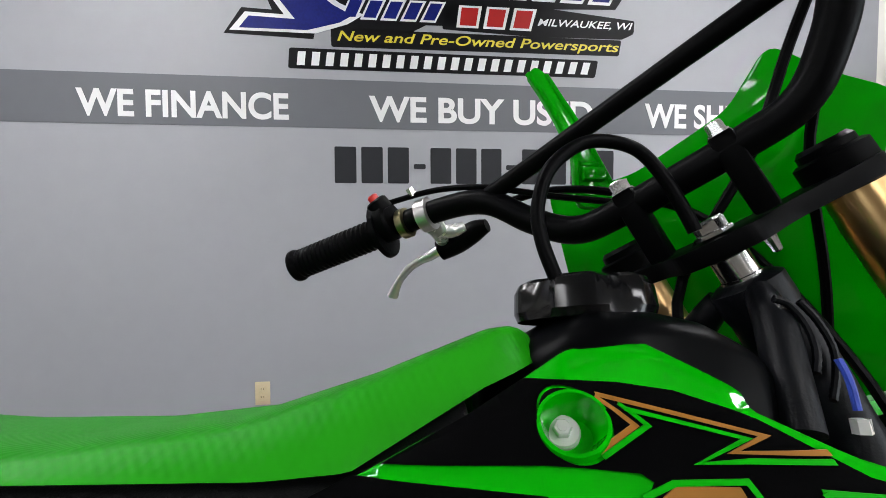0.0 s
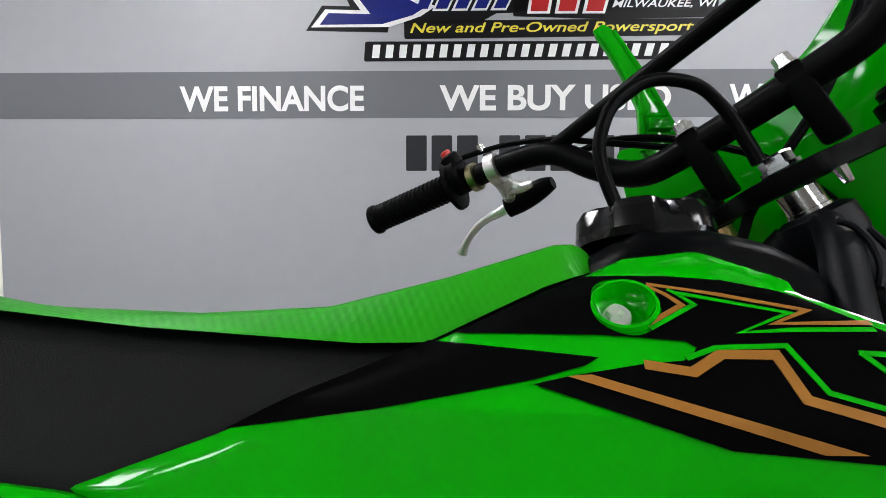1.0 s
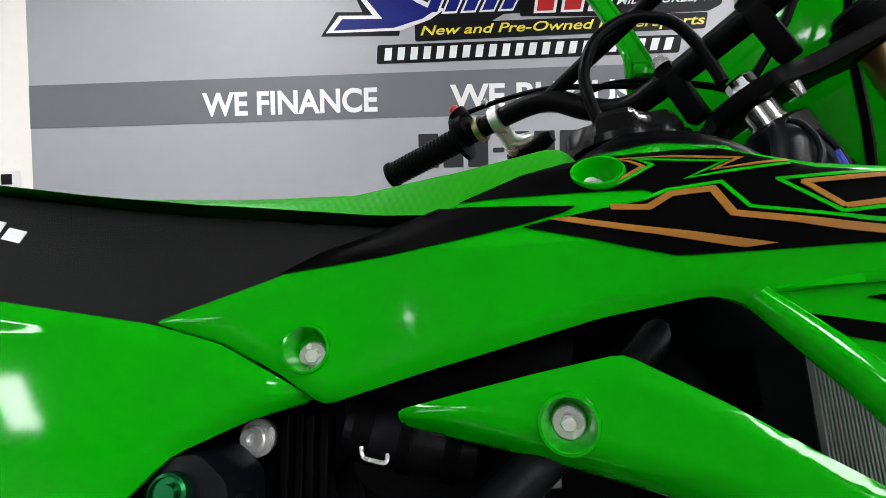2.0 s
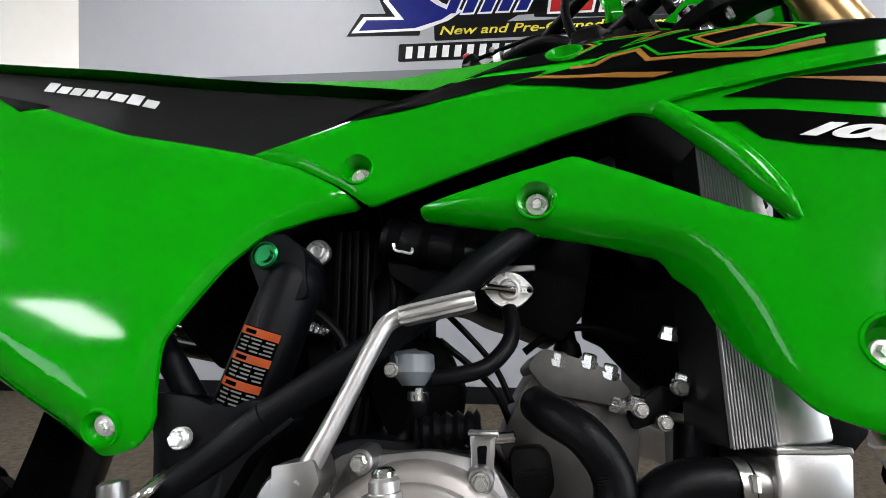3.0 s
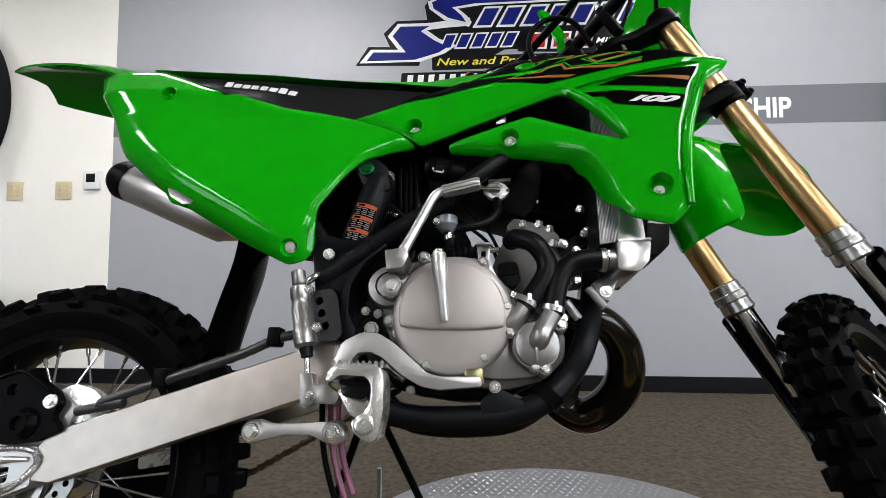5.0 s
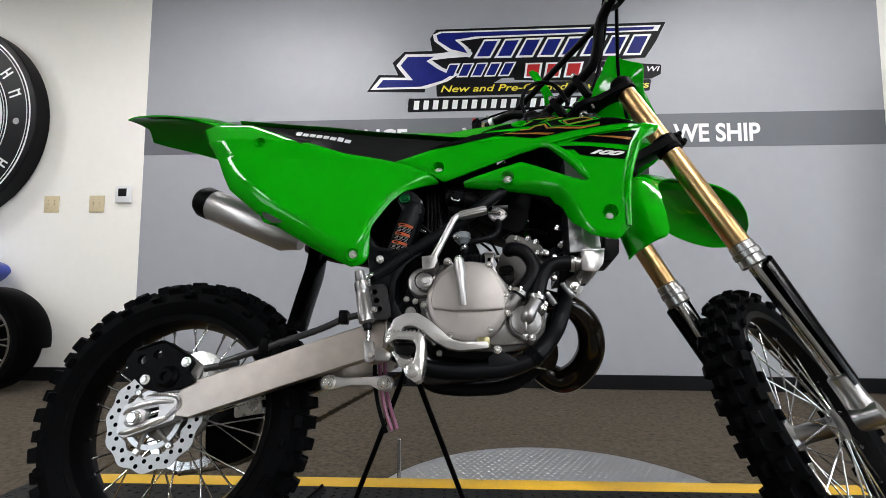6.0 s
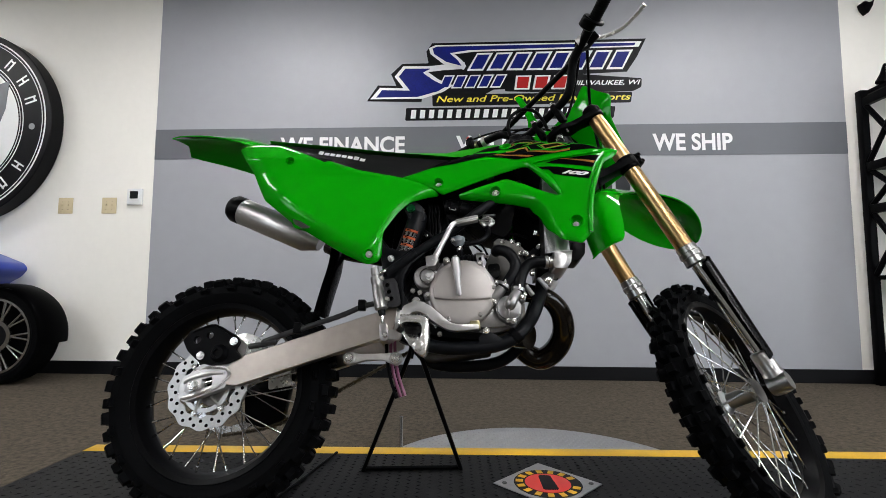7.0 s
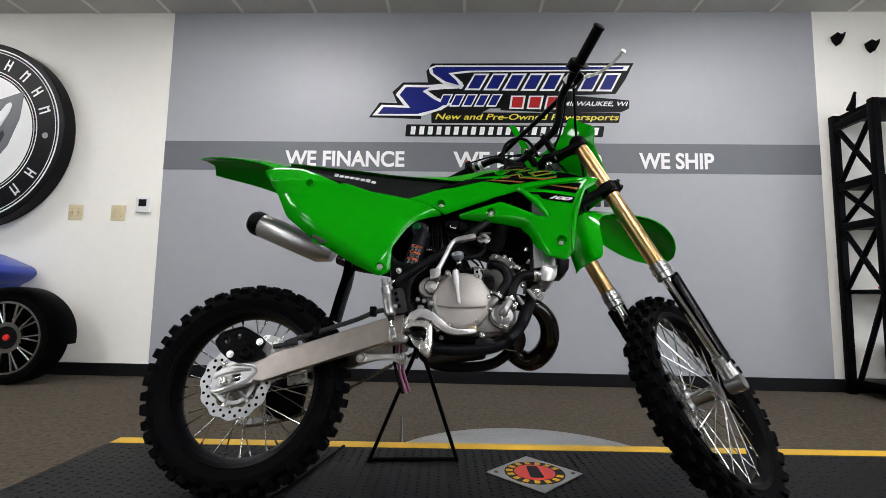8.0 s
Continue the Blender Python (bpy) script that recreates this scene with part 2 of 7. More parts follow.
def words(text, width, height, material, name, parent, m, shear=0.0, depth=0.002, bold=0.0, label="", space=1.0):
    """Lettering of a given width and height, its lower left corner at m, facing m's own z."""
    cu = bpy.data.curves.new("letters", "FONT")
    cu.body = text
    cu.shear, cu.offset, cu.space_character = shear, bold, space
    tmp = bpy.data.objects.new("letters", cu)
    scene.collection.objects.link(tmp)
    dg = bpy.context.evaluated_depsgraph_get()
    me = bpy.data.meshes.new_from_object(tmp.evaluated_get(dg))
    bpy.data.objects.remove(tmp)
    bm = bmesh.new()
    bm.from_mesh(me)
    bpy.data.meshes.remove(me)
    for f in bm.faces:
        f.smooth = False
    for e in bm.edges:
        e.smooth = False
    xs, ys = [v.co.x for v in bm.verts], [v.co.y for v in bm.verts]
    sx, sy = width / (max(xs) - min(xs)), height / (max(ys) - min(ys))
    for v in bm.verts:
        v.co = ((v.co.x - min(xs)) * sx, (v.co.y - min(ys)) * sy, 0)
    ex = bmesh.ops.extrude_face_region(bm, geom=bm.faces[:])
    bmesh.ops.translate(bm, verts=[g for g in ex["geom"] if isinstance(g, bmesh.types.BMVert)], vec=(0, 0, depth))
    return part(name, bm, material, parent, label, 0, m)


# ---- the showroom: the printed wall runs nearly along the bike ----
WM = pose(0, 2.2472, 0, 0, 0, 0.8423)
FLOOR_Z, CEIL_Z = -0.13, 2.83
X0, X1, Y1 = -7.0, 6.6, -7.5


def setting(name, bm, material, label, category, m=WM, smooth=0):
    ob = done(bm, name, material, None, smooth)
    ob.matrix_world = m
    return tagged(ob, label, category, kind="structure")


setting("floor", box(X0, X1, Y1, 0.2, FLOOR_Z - 0.1, FLOOR_Z), CARPET, "brown speckled low-pile carpet floor of a showroom", "floor")
setting("wall_north", box(X0, X1, 0.0, 0.15, FLOOR_Z, CEIL_Z), WALL_WHITE, "white painted wall behind the motorcycle display", "wall")
PANEL_U0, PANEL_U1 = -1.79, 3.37
setting("wall_print", box(PANEL_U0, PANEL_U1, -0.006, -0.001, FLOOR_Z + 0.095, CEIL_Z - 0.002), WALL_GREY, "light grey satin printed covering on the wall", "wall covering")
setting("wall_stripe", box(PANEL_U0, PANEL_U1, -0.0085, -0.0065, 1.499, 1.735), STRIPE, "dark grey printed band across the wall", "wall stripe")
setting("baseboard", box(X0, X1, -0.013, -0.0005, FLOOR_Z, FLOOR_Z + 0.095, 0.002), BASEB, "black vinyl cove base along the wall", "baseboard")
bm = box(X0, X1, Y1, 0.2, CEIL_Z, CEIL_Z + 0.05)
setting("ceiling", bm, CEIL, "white suspended ceiling of square mineral tiles", "ceiling")
# walls out of view, darker than white to cut reflections on the bike
setting("wall_west", box(X0 - 0.15, X0, Y1, 0.15, FLOOR_Z, CEIL_Z), WALL_TAN, "plain tan side wall, unseen, dark to cut reflections", "wall")
# the shop front: glazed on the east side, with one window behind the camera
EV0, EV1, EZ0, EZ1 = -6.6, -3.4, 0.35, 2.4
bm = box(X1, X1 + 0.2, Y1, 0.15, FLOOR_Z, EZ0)
box(X1, X1 + 0.2, Y1, 0.15, EZ1, CEIL_Z, bm=bm)
box(X1, X1 + 0.2, Y1, EV0, EZ0, EZ1, bm=bm)
box(X1, X1 + 0.2, EV1, 0.15, EZ0, EZ1, bm=bm)
setting("wall_east", bm, WALL_TAN, "unseen tan shop front wall with a wide glazed opening", "wall")
SILL, HEAD = 0.55, 2.3
WA, WB = -6.0, -3.4
bm = box(X0, X1, Y1 - 0.2, Y1, FLOOR_Z, SILL)
box(X0, X1, Y1 - 0.2, Y1, HEAD, CEIL_Z, bm=bm)
box(X0, WA, Y1 - 0.2, Y1, SILL, HEAD, bm=bm)
box(WB, X1, Y1 - 0.2, Y1, SILL, HEAD, bm=bm)
setting("wall_south", bm, WALL_TAN, "unseen tan wall with one window", "wall")


def window(name, m, w, h, bars, watts):
    """A framed shop window in its opening, its lower left corner at m, facing m's own +y; the sky's light comes in through it."""
    t = thing(name, "wide shop window with a dark aluminium frame", "window", m, kind="structure")
    fr = box(0, w, -0.13, -0.07, 0, 0.05)
    box(0, w, -0.13, -0.07, h - 0.05, h, bm=fr)
    for k in range(bars + 1):
        x = (w - 0.05) * k / bars
        box(x, x + 0.05, -0.13, -0.07, 0.05, h - 0.05, bm=fr)
    part("window_frame", fr, BLACK, t, smooth=0)
    la = bpy.data.lights.new("window_light", "AREA")
    la.shape, la.size, la.size_y, la.energy, la.color = "RECTANGLE", w - 0.1, h - 0.1, watts, (0.84, 0.92, 1.0)
    lo = new("window_light", la)
    lo.matrix_world = m @ pose(w / 2, -0.04, h / 2, 90, 0, 0)


window("window_1", WM @ pose(X1, EV0, EZ0, 0, 0, 90), EV1 - EV0, EZ1 - EZ0, 3, 125)
window("window_2", WM @ pose(WA, Y1, SILL), WB - WA, HEAD - SILL, 2, 45)

# ceiling lamps: recessed troffers in rows
def lamp_mat(name, strength):
    k = bpy.data.materials.new(name)
    k.use_nodes = True
    pb = k.node_tree.nodes["Principled BSDF"]
    pb.inputs["Emission Color"].default_value = (0.985, 0.985, 1.0, 1)
    pb.inputs["Emission Strength"].default_value = strength
    return k


LAMP = lamp_mat("lamp_diffuser", 69.0)
PANEL_LAMP = lamp_mat("panel_diffuser", 26.0)


def troffer(label, hw, hd, glow, m):
    t = thing("ceiling_light", label, "ceiling light", m, "ceiling lights")
    fr = box(-hw - 0.03, hw + 0.03, -hd - 0.025, -hd - 0.003, -0.012, 0.0)
    box(-hw - 0.03, hw + 0.03, hd + 0.003, hd + 0.025, -0.012, 0.0, bm=fr)
    box(-hw - 0.03, -hw - 0.003, -hd - 0.003, hd + 0.003, -0.012, 0.0, bm=fr)
    box(hw + 0.003, hw + 0.03, -hd - 0.003, hd + 0.003, -0.012, 0.0, bm=fr)
    part("frame", fr, WALL_WHITE, t, smooth=0)
    part("diffuser", box(-hw, hw, -hd, hd, -0.022, -0.001, 0.01), glow, t, smooth=0)
    return t


lamp0 = troffer("white slim ceiling light with a lit diffuser", 0.58, 0.075, LAMP, WM @ pose(-4.2, -1.30, CEIL_Z - 0.001))
for ux, vy in ((-0.8, -1.30), (2.6, -1.30)):
    copy_thing(lamp0, WM @ pose(ux, vy, CEIL_Z - 0.001))
lamp1 = troffer("white square-cornered ceiling panel with a lit diffuser", 0.58, 0.28, PANEL_LAMP, WM @ pose(-2.6, -4.0, CEIL_Z - 0.001, 0, 0, 90))
for ux, vy in ((1.9, -4.0), (4.9, -4.0), (-2.6, -6.3), (1.9, -6.3), (4.9, -6.3)):
    copy_thing(lamp1, WM @ pose(ux, vy, CEIL_Z - 0.001, 0, 0, 90))


from mathutils.geometry import tessellate_polygon

# ---- the motorcycle: x ahead, y to its left, z up its own height; it leans 16 degrees on its stand ----
BIKE_M = pose(0, -0.0905, -0.0206, -16.19, 0, 0)
bike = thing("motorcycle", "bright green motocross motorcycle with bronze graphics, leaning on its stand", "motorcycle", BIKE_M)
# the steered front end: head angle 25.5 degrees, turned 44 degrees to the left
FORK = Matrix.Translation((0.012, 0.003, 0.010))
STEER = FORK @ Matrix.Translation((0.888, -0.005, 1.062)) @ Matrix.Rotation(radians(-25.49), 4, "Y") @ Matrix.Rotation(radians(44.42), 4, "Z")


def sheet(outline, rfun, thick=0.004, grid=0.02, lip=0.004, side=-1, holes=(), cuts=()):
    """A moulded panel: the outline seen from the side, bulged by rfun(x, h), with rolled edges and round holes (x, h, radius)."""
    loops = [[Vector((p[0], p[1], 0)) for p in outline]]
    for hx, hh, hr in holes:
        loops.append([Vector((hx + hr * math.cos(2 * math.pi * i / 36), hh + hr * math.sin(2 * math.pi * i / 36), 0)) for i in range(36)])
    for c in cuts:
        loops.append([Vector((p[0], p[1], 0)) for p in c])
    flat = [p for l in loops for p in l]
    bm = bmesh.new()
    vs = [bm.verts.new((p.x, 0, p.y)) for p in flat]
    for t in tessellate_polygon(loops):
        if len(set(t)) == 3:
            try:
                bm.faces.new([vs[i] for i in t])
            except ValueError:
                pass
    xs, zs = [p[0] for p in outline], [p[1] for p in outline]
    for lo, hi, ax in ((min(xs), max(xs), 0), (min(zs), max(zs), 2)):
        k = math.ceil(lo / grid)
        while k * grid < hi:
            co, no = [0, 0, 0], [0, 0, 0]
            co[ax], no[ax] = k * grid, 1
            bmesh.ops.bisect_plane(bm, geom=bm.verts[:] + bm.edges[:] + bm.faces[:], plane_co=co, plane_no=no, dist=1e-5)
            k += 1
    bmesh.ops.remove_doubles(bm, verts=bm.verts[:], dist=1e-5)
    rim = {v for e in bm.edges if e.is_boundary for v in e.verts if not any((v.co.x - q[0]) ** 2 + (v.co.z - q[1]) ** 2 < (q[2] * 1.05) ** 2 for q in holes)}
    for v in bm.verts:
        v.co.y = side * (rfun(v.co.x, v.co.z) - (lip if v in rim else 0))
    ex = bmesh.ops.extrude_face_region(bm, geom=bm.faces[:], use_keep_orig=True)
    for g in ex["geom"]:
        if isinstance(g, bmesh.types.BMVert):
            g.co.y -= side * thick
    return bm


def cup(x, h, R, rfun, off=(0.0, 0.0), depth=0.014, br=0.0085, parent=None, material=None):
    """A recessed seat in a panel, with its bolt and washer."""
    r, e = rfun(x, h), 0.008
    d = Vector(((rfun(x - e, h) - rfun(x + e, h)) / (2 * e), -1, (rfun(x, h - e) - rfun(x, h + e)) / (2 * e))).normalized()
    a = (Vector((1, 0, 0)) - d * d.x).normalized()
    b = d.cross(a)
    st = [(-0.0012, R * 1.19), (0.0016, R * 1.12), (0.0018, R * 1.00), (-0.003, R * 0.90), (-depth, R * 0.66), (-depth, 0.001)]
    bm = spin(bmesh.new(), Vector((x, -r, h)), d, a, b, st, 48, False)
    part("bolt_recess", bm, GREEN, parent or bike, smooth=50)
    bolt(Vector((x, -r, h)) - d * (depth - 0.001) + a * off[0] + b * off[1], d, br * 0.78, "bolt", parent or bike, material, 1.9, 0.004)


def bolt(p, d=(0, -1, 0), r=0.009, name="bolt", parent=None, material=None, flange=1.25, ht=0.005):
    """A flanged hexagon bolt head standing on p."""
    r *= 0.86
    bm = lathe(p, d, [(-0.004, r * flange), (0.0008, r * flange), (0.002, r * flange * 0.9)], 20)
    lathe(Vector(p) + Vector(d).normalized() * 0.0015, d, [(0, r), (ht * 0.8, r), (ht, r * 0.86)], 6, bm)
    lathe(Vector(p) + Vector(d).normalized() * (0.0012 + ht), d, [(0, r * 0.55), (0.0006, r * 0.5)], 14, bm)
    return part(name, bm, material or ZINC, parent or bike, smooth=30)


# -- wheels --
def knobby(R, width, rim_r):
    """Off-road tyre about the y axis: round carcass, the round carcass alone."""
    hw = width / 2
    rc = R - 0.013
    prof = [(hw * 0.62, rim_r - 0.004), (hw * 0.86, rim_r + 0.012), (hw * 1.0, rim_r + (rc - rim_r) * 0.45), (hw * 0.93, rim_r + (rc - rim_r) * 0.74),
            (hw * 0.62, rc - 0.008), (0, rc), (-hw * 0.62, rc - 0.008), (-hw * 0.93, rim_r + (rc - rim_r) * 0.74), (-hw, rim_r + (rc - rim_r) * 0.45),
            (-hw * 0.86, rim_r + 0.012), (-hw * 0.62, rim_r - 0.004), (0, rim_r - 0.008)]
    bm = ringloop((0, 0, 0), (0, 1, 0), prof, 96)

    return bm


def tread(R, width, n, seed, parent, m):
    """The blocks of the tread, one object each on four shared meshes."""
    rnd = random.Random(seed)
    hw = width / 2
    step = 2 * math.pi * R / n
    made = {}

    def block(kind, ang, y, r, wy, wt, ht, tilt):
        if kind not in made:
            c = bmesh.new()
            bmesh.ops.create_cube(c, size=1.0)
            for v in c.verts:
                k = 0.86 if v.co.z > 0 else 1.08
                v.co = (v.co.x * wt * k, v.co.y * wy * k, v.co.z * ht)
            bmesh.ops.bevel(c, geom=[e for e in c.edges if e.verts[0].co.z > 0 and e.verts[1].co.z > 0], offset=0.0016, segments=1, affect="EDGES")
            me = bpy.data.meshes.new("tread_block")
            c.to_mesh(me)
            c.free()
            me.materials.append(RUBBER)
            made[kind] = me
        ob = new("tread_block", made[kind])
        ob.parent = parent
        ob.matrix_local = m @ Matrix.Rotation(ang, 4, "Y") @ Matrix.Translation((0, y, r)) @ Matrix.Rotation(tilt, 4, "X")

    for i in range(n):
        a = 2 * math.pi * i / n + rnd.uniform(-0.004, 0.004)
        if i % 2:
            block("crown", a, 0, R - 0.010, width * 0.30, step * 0.62, 0.022, 0)
            for s in (-1, 1):
                block("shoulder", a, s * hw * 0.80, R - 0.024, width * 0.20, step * 0.70, 0.026, -s * 0.75)
        else:
            for s in (-1, 1):
                block("pair", a, s * hw * 0.40, R - 0.012, width * 0.24, step * 0.60, 0.024, -s * 0.28)
                block("side", a, s * hw * 0.97, R - 0.040, width * 0.10, step * 0.52, 0.022, -s * 1.2)


def wheel(name, m, R, width, rim_r, blocks, hub_r, hub_w, spokes, disc_r, disc_y, label):
    hub = lathe((0, -hub_w / 2, 0), (0, 1, 0), [(0, hub_r * 0.55), (0.004, hub_r), (0.012, hub_r), (0.02, hub_r * 0.62), (hub_w - 0.02, hub_r * 0.62), (hub_w - 0.012, hub_r), (hub_w - 0.004, hub_r), (hub_w, hub_r * 0.55)], 36)
    w = part(name, hub, ALU, bike, label, m=m)
    part("tyre", knobby(R, width, rim_r + 0.004), RUBBER, w, "black knobbly off-road tyre", 30, m)
    tread(R, width, blocks, 3, w, m)
    k = width * 0.36
    prof = [(k, rim_r + 0.012), (k + 0.004, rim_r + 0.008), (k, rim_r - 0.004), (k * 0.55, rim_r - 0.010), (0, rim_r - 0.017), (-k * 0.55, rim_r - 0.010), (-k, rim_r - 0.004), (-k - 0.004, rim_r + 0.008), (-k, rim_r + 0.012), (0, rim_r - 0.009)]
    part("rim", ringloop((0, 0, 0), (0, 1, 0), prof, 72), RIM, w, "gloss black wheel rim", 40, m)
    for i in range(spokes):
        a = 2 * math.pi * (i + 0.25) / spokes
        side = -1 if i % 2 else 1
        lead = (0.42 if (i // 2) % 2 else -0.42)
        p0 = Vector((math.cos(a + lead) * hub_r * 0.93, side * (hub_w / 2 - 0.008), math.sin(a + lead) * hub_r * 0.93))
        p1 = Vector((math.cos(a) * (rim_r - 0.012), side * 0.006, math.sin(a) * (rim_r - 0.012)))
        sp = cyl(p0, p1, 0.0019, n=6)
        cyl(p1 + (p0 - p1).normalized() * 0.016, p1, 0.0032, n=6, bm=sp)
        part("spoke", sp, STEEL, w, smooth=60, m=m)
    # wavy drilled brake disc
    bm = bmesh.new()
    n = 96
    inn, out = [], []
    for i in range(n):
        a = 2 * math.pi * i / n
        ro = disc_r * (1 + 0.028 * math.cos(a * 12))
        ri = disc_r * (0.70 + 0.03 * math.cos(a * 12 + 0.6))
        for y in (-0.0016, 0.0016):
            (out if y < 0 else inn).append((bm.verts.new((math.cos(a) * ri, disc_y + y, math.sin(a) * ri)), bm.verts.new((math.cos(a) * ro, disc_y + y, math.sin(a) * ro))))
    for i in range(n):
        j = (i + 1) % n
        bm.faces.new((out[i][0], out[i][1], out[j][1], out[j][0]))
        bm.faces.new((inn[i][1], inn[i][0], inn[j][0], inn[j][1]))
        bm.faces.new((out[i][1], inn[i][1], inn[j][1], out[j][1]))
        bm.faces.new((inn[i][0], out[i][0], out[j][0], inn[j][0]))
    d = part("brake_disc", bm, DISC, w, "wavy drilled steel brake disc", 30, m)
    for i in range(6):
        a = 2 * math.pi * i / 6
        arm = cyl((math.cos(a) * hub_r * 0.6, disc_y, math.sin(a) * hub_r * 0.6), (math.cos(a + 0.25) * disc_r * 0.74, disc_y, math.sin(a + 0.25) * disc_r * 0.74), 0.005, n=8)
        part("carrier_arm", arm, DISC, w, smooth=30, m=m)
    part("carrier_ring", ringloop((0, disc_y, 0), (0, 1, 0), [(-0.003, disc_r * 0.50), (0.003, disc_r * 0.50), (0.003, disc_r * 0.60), (-0.003, disc_r * 0.60)], 40), ALU, w, smooth=30, m=m)
    for i in range(6):
        a = 2 * math.pi * i / 6 + 0.2
        q = lathe((math.cos(a) * disc_r * 0.66, disc_y + 0.004 * math.copysign(1, disc_y), math.sin(a) * disc_r * 0.66), (0, math.copysign(1, disc_y), 0), [(-0.004, 0.0062), (0, 0.0062), (0.0015, 0.005)], 12)
        part("disc_bolt", q, ZINC, w, smooth=30, m=m)
    holes = bmesh.new()
    for i in range(36):
        a = 2 * math.pi * i / 36
        rr = disc_r * (0.80 if i % 2 else 0.91)
        lathe((math.cos(a) * rr, disc_y - 0.0022, math.sin(a) * rr), (0, 1, 0), [(0, 0.0042), (0.0044, 0.0042)], 10, holes)
    part("disc_holes", holes, DARK, w, smooth=30, m=m)
    return w


wheel("rear_wheel", Matrix.Translation((0.017, 0, 0.294)), 0.294, 0.100, 0.208, 44, 0.040, 0.11, 32, 0.096, -0.078, "rear wheel with wire spokes")
front = wheel("front_wheel", STEER @ Matrix.Translation((0.07, 0, -0.878)), 0.313, 0.076, 0.243, 52, 0.030, 0.10, 36, 0.098, 0.062, "front wheel with wire spokes")

# -- front fork --
for s in (-1, 1):
    y = -0.0913 * s
    f0 = 0.0862
    tube_m = STEER
    leg = lathe((f0, y, 0.0), (0, 0, -1), [(0, 0.010), (0.002, 0.021), (0.012, 0.022), (0.05, 0.0225), (0.06, 0.0235), (0.500, 0.0235), (0.512, 0.022)], 28)
    fo = part("fork_leg", leg, GOLD, bike, "gold anodised upside-down fork tube", m=tube_m)
    part("fork_cap", lathe((f0, y, 0.001), (0, 0, 1), [(-0.002, 0.0215), (0.006, 0.0215), (0.010, 0.018)], 24), BLACK, fo, "black fork cap", m=tube_m)
    ring = lathe((f0, y, -0.490), (0, 0, -1), [(0, 0.0238), (0.002, 0.0262), (0.018, 0.0262), (0.02, 0.0285), (0.032, 0.0285), (0.034, 0.0262), (0.052, 0.0275), (0.056, 0.0235)], 28)
    part("fork_collar", ring, ALU, fo, "machined aluminium fork collar", m=tube_m)
    part("fork_slider", cyl((f0, y, -0.52), (f0, y, -0.825), 0.0165, n=20), STEEL, fo, "chromed fork slider", m=tube_m)
    clamp = lathe((f0 - 0.004, y, -0.797), (0, 0, -1), [(0, 0.017), (0.004, 0.0215), (0.05, 0.0225), (0.056, 0.024), (0.10, 0.024), (0.104, 0.021)], 24)
    cyl((f0 - 0.016, y + s * 0.02, -0.878), (f0 - 0.016, y - s * 0.026, -0.878), 0.021, n=20, bm=clamp)
    part("axle_clamp", clamp, ALU, fo, "cast aluminium axle clamp", m=tube_m)
    g = bmesh.new()
    rings = []
    for k in range(15):
        z = -0.546 - 0.267 * k / 14
        w0 = 0.036 - 0.010 * (k / 14)
        rings.append([g.verts.new((f0 + math.cos(a) * w0, y - math.sin(a) * w0 * s, z + 0.012 * math.cos(a))) for a in [math.pi * (-0.12 + 0.90 * q / 9) for q in range(10)]])
    for q, w in zip(rings, rings[1:]):
        for i in range(9):
            g.faces.new((q[i], q[i + 1], w[i + 1], w[i]))
    bmesh.ops.solidify(g, geom=g.faces[:], thickness=0.003)
    part("fork_guard", g, GLOSS_BLACK, fo, "gloss black plastic fork guard", m=tube_m)

# triple clamps, stem and head
def clamp_plate(z0, z1):
    pts = [(0.116, -0.075), (0.115, -0.10), (0.10, -0.119), (0.07, -0.119), (0.052, -0.10), (0.018, -0.05), (-0.022, -0.028), (-0.028, 0.0), (-0.022, 0.028), (0.018, 0.05), (0.052, 0.10), (0.07, 0.119), (0.10, 0.119), (0.115, 0.10), (0.116, 0.075), (0.075, 0.045), (0.06, 0.0), (0.075, -0.045)]
    return slab(rounded(pts, 0.012), "z", z0, z1, 0.003)


part("upper_triple_clamp", clamp_plate(-0.031, -0.016), CLAMP_BLACK, bike, "black upper triple clamp", m=STEER)
part("lower_triple_clamp", clamp_plate(-0.220, -0.198), CLAMP_BLACK, bike, "black lower triple clamp", m=STEER)
for s in (-1, 1):
    bm = lathe((0.0862, -0.0913 * s, -0.188), (0, 0, -1), [(0, 0.0255), (0.003, 0.0285), (0.040, 0.0285), (0.043, 0.0255)], 24)
    lug = part("clamp_lug", bm, CLAMP_BLACK, bike, m=STEER)
    part("clamp_ring", lathe((0.0862, -0.0913 * s, 0.001), (0, 0, -1), [(0, 0.0235), (0.002, 0.0275), (0.032, 0.0275), (0.034, 0.0238)], 24), CLAMP_BLACK, lug, m=STEER)
    # split ears on the outer front of the clamp, drawn together by two bolts
    ear = STEER @ Matrix.Translation((0.0862, -0.0913 * s, -0.2095)) @ Matrix.Rotation(radians(-38 * s), 4, "Z")
    for y0, y1 in ((-0.0135, -0.0015), (0.0015, 0.0135)):
        part("clamp_ear", slab(rounded([(0.022, -0.0205), (0.040, -0.0185), (0.044, -0.011), (0.040, -0.002), (0.040, 0.002), (0.044, 0.011), (0.040, 0.0185), (0.022, 0.0205)], 0.003, 3), "y", y0, y1, 0.0015), CLAMP_BLACK, lug, smooth=30, m=ear)
    for z in (-0.011, 0.011):
        part("pinch_bolt", lathe((0.036, -0.0135, z), (0, -1, 0), [(0, 0.0062), (0.0065, 0.0062), (0.0072, 0.0054), (0.0072, 0.003), (0.003, 0.003), (0.003, 0.0005)], 16), GLOSS_BLACK, lug, m=ear)
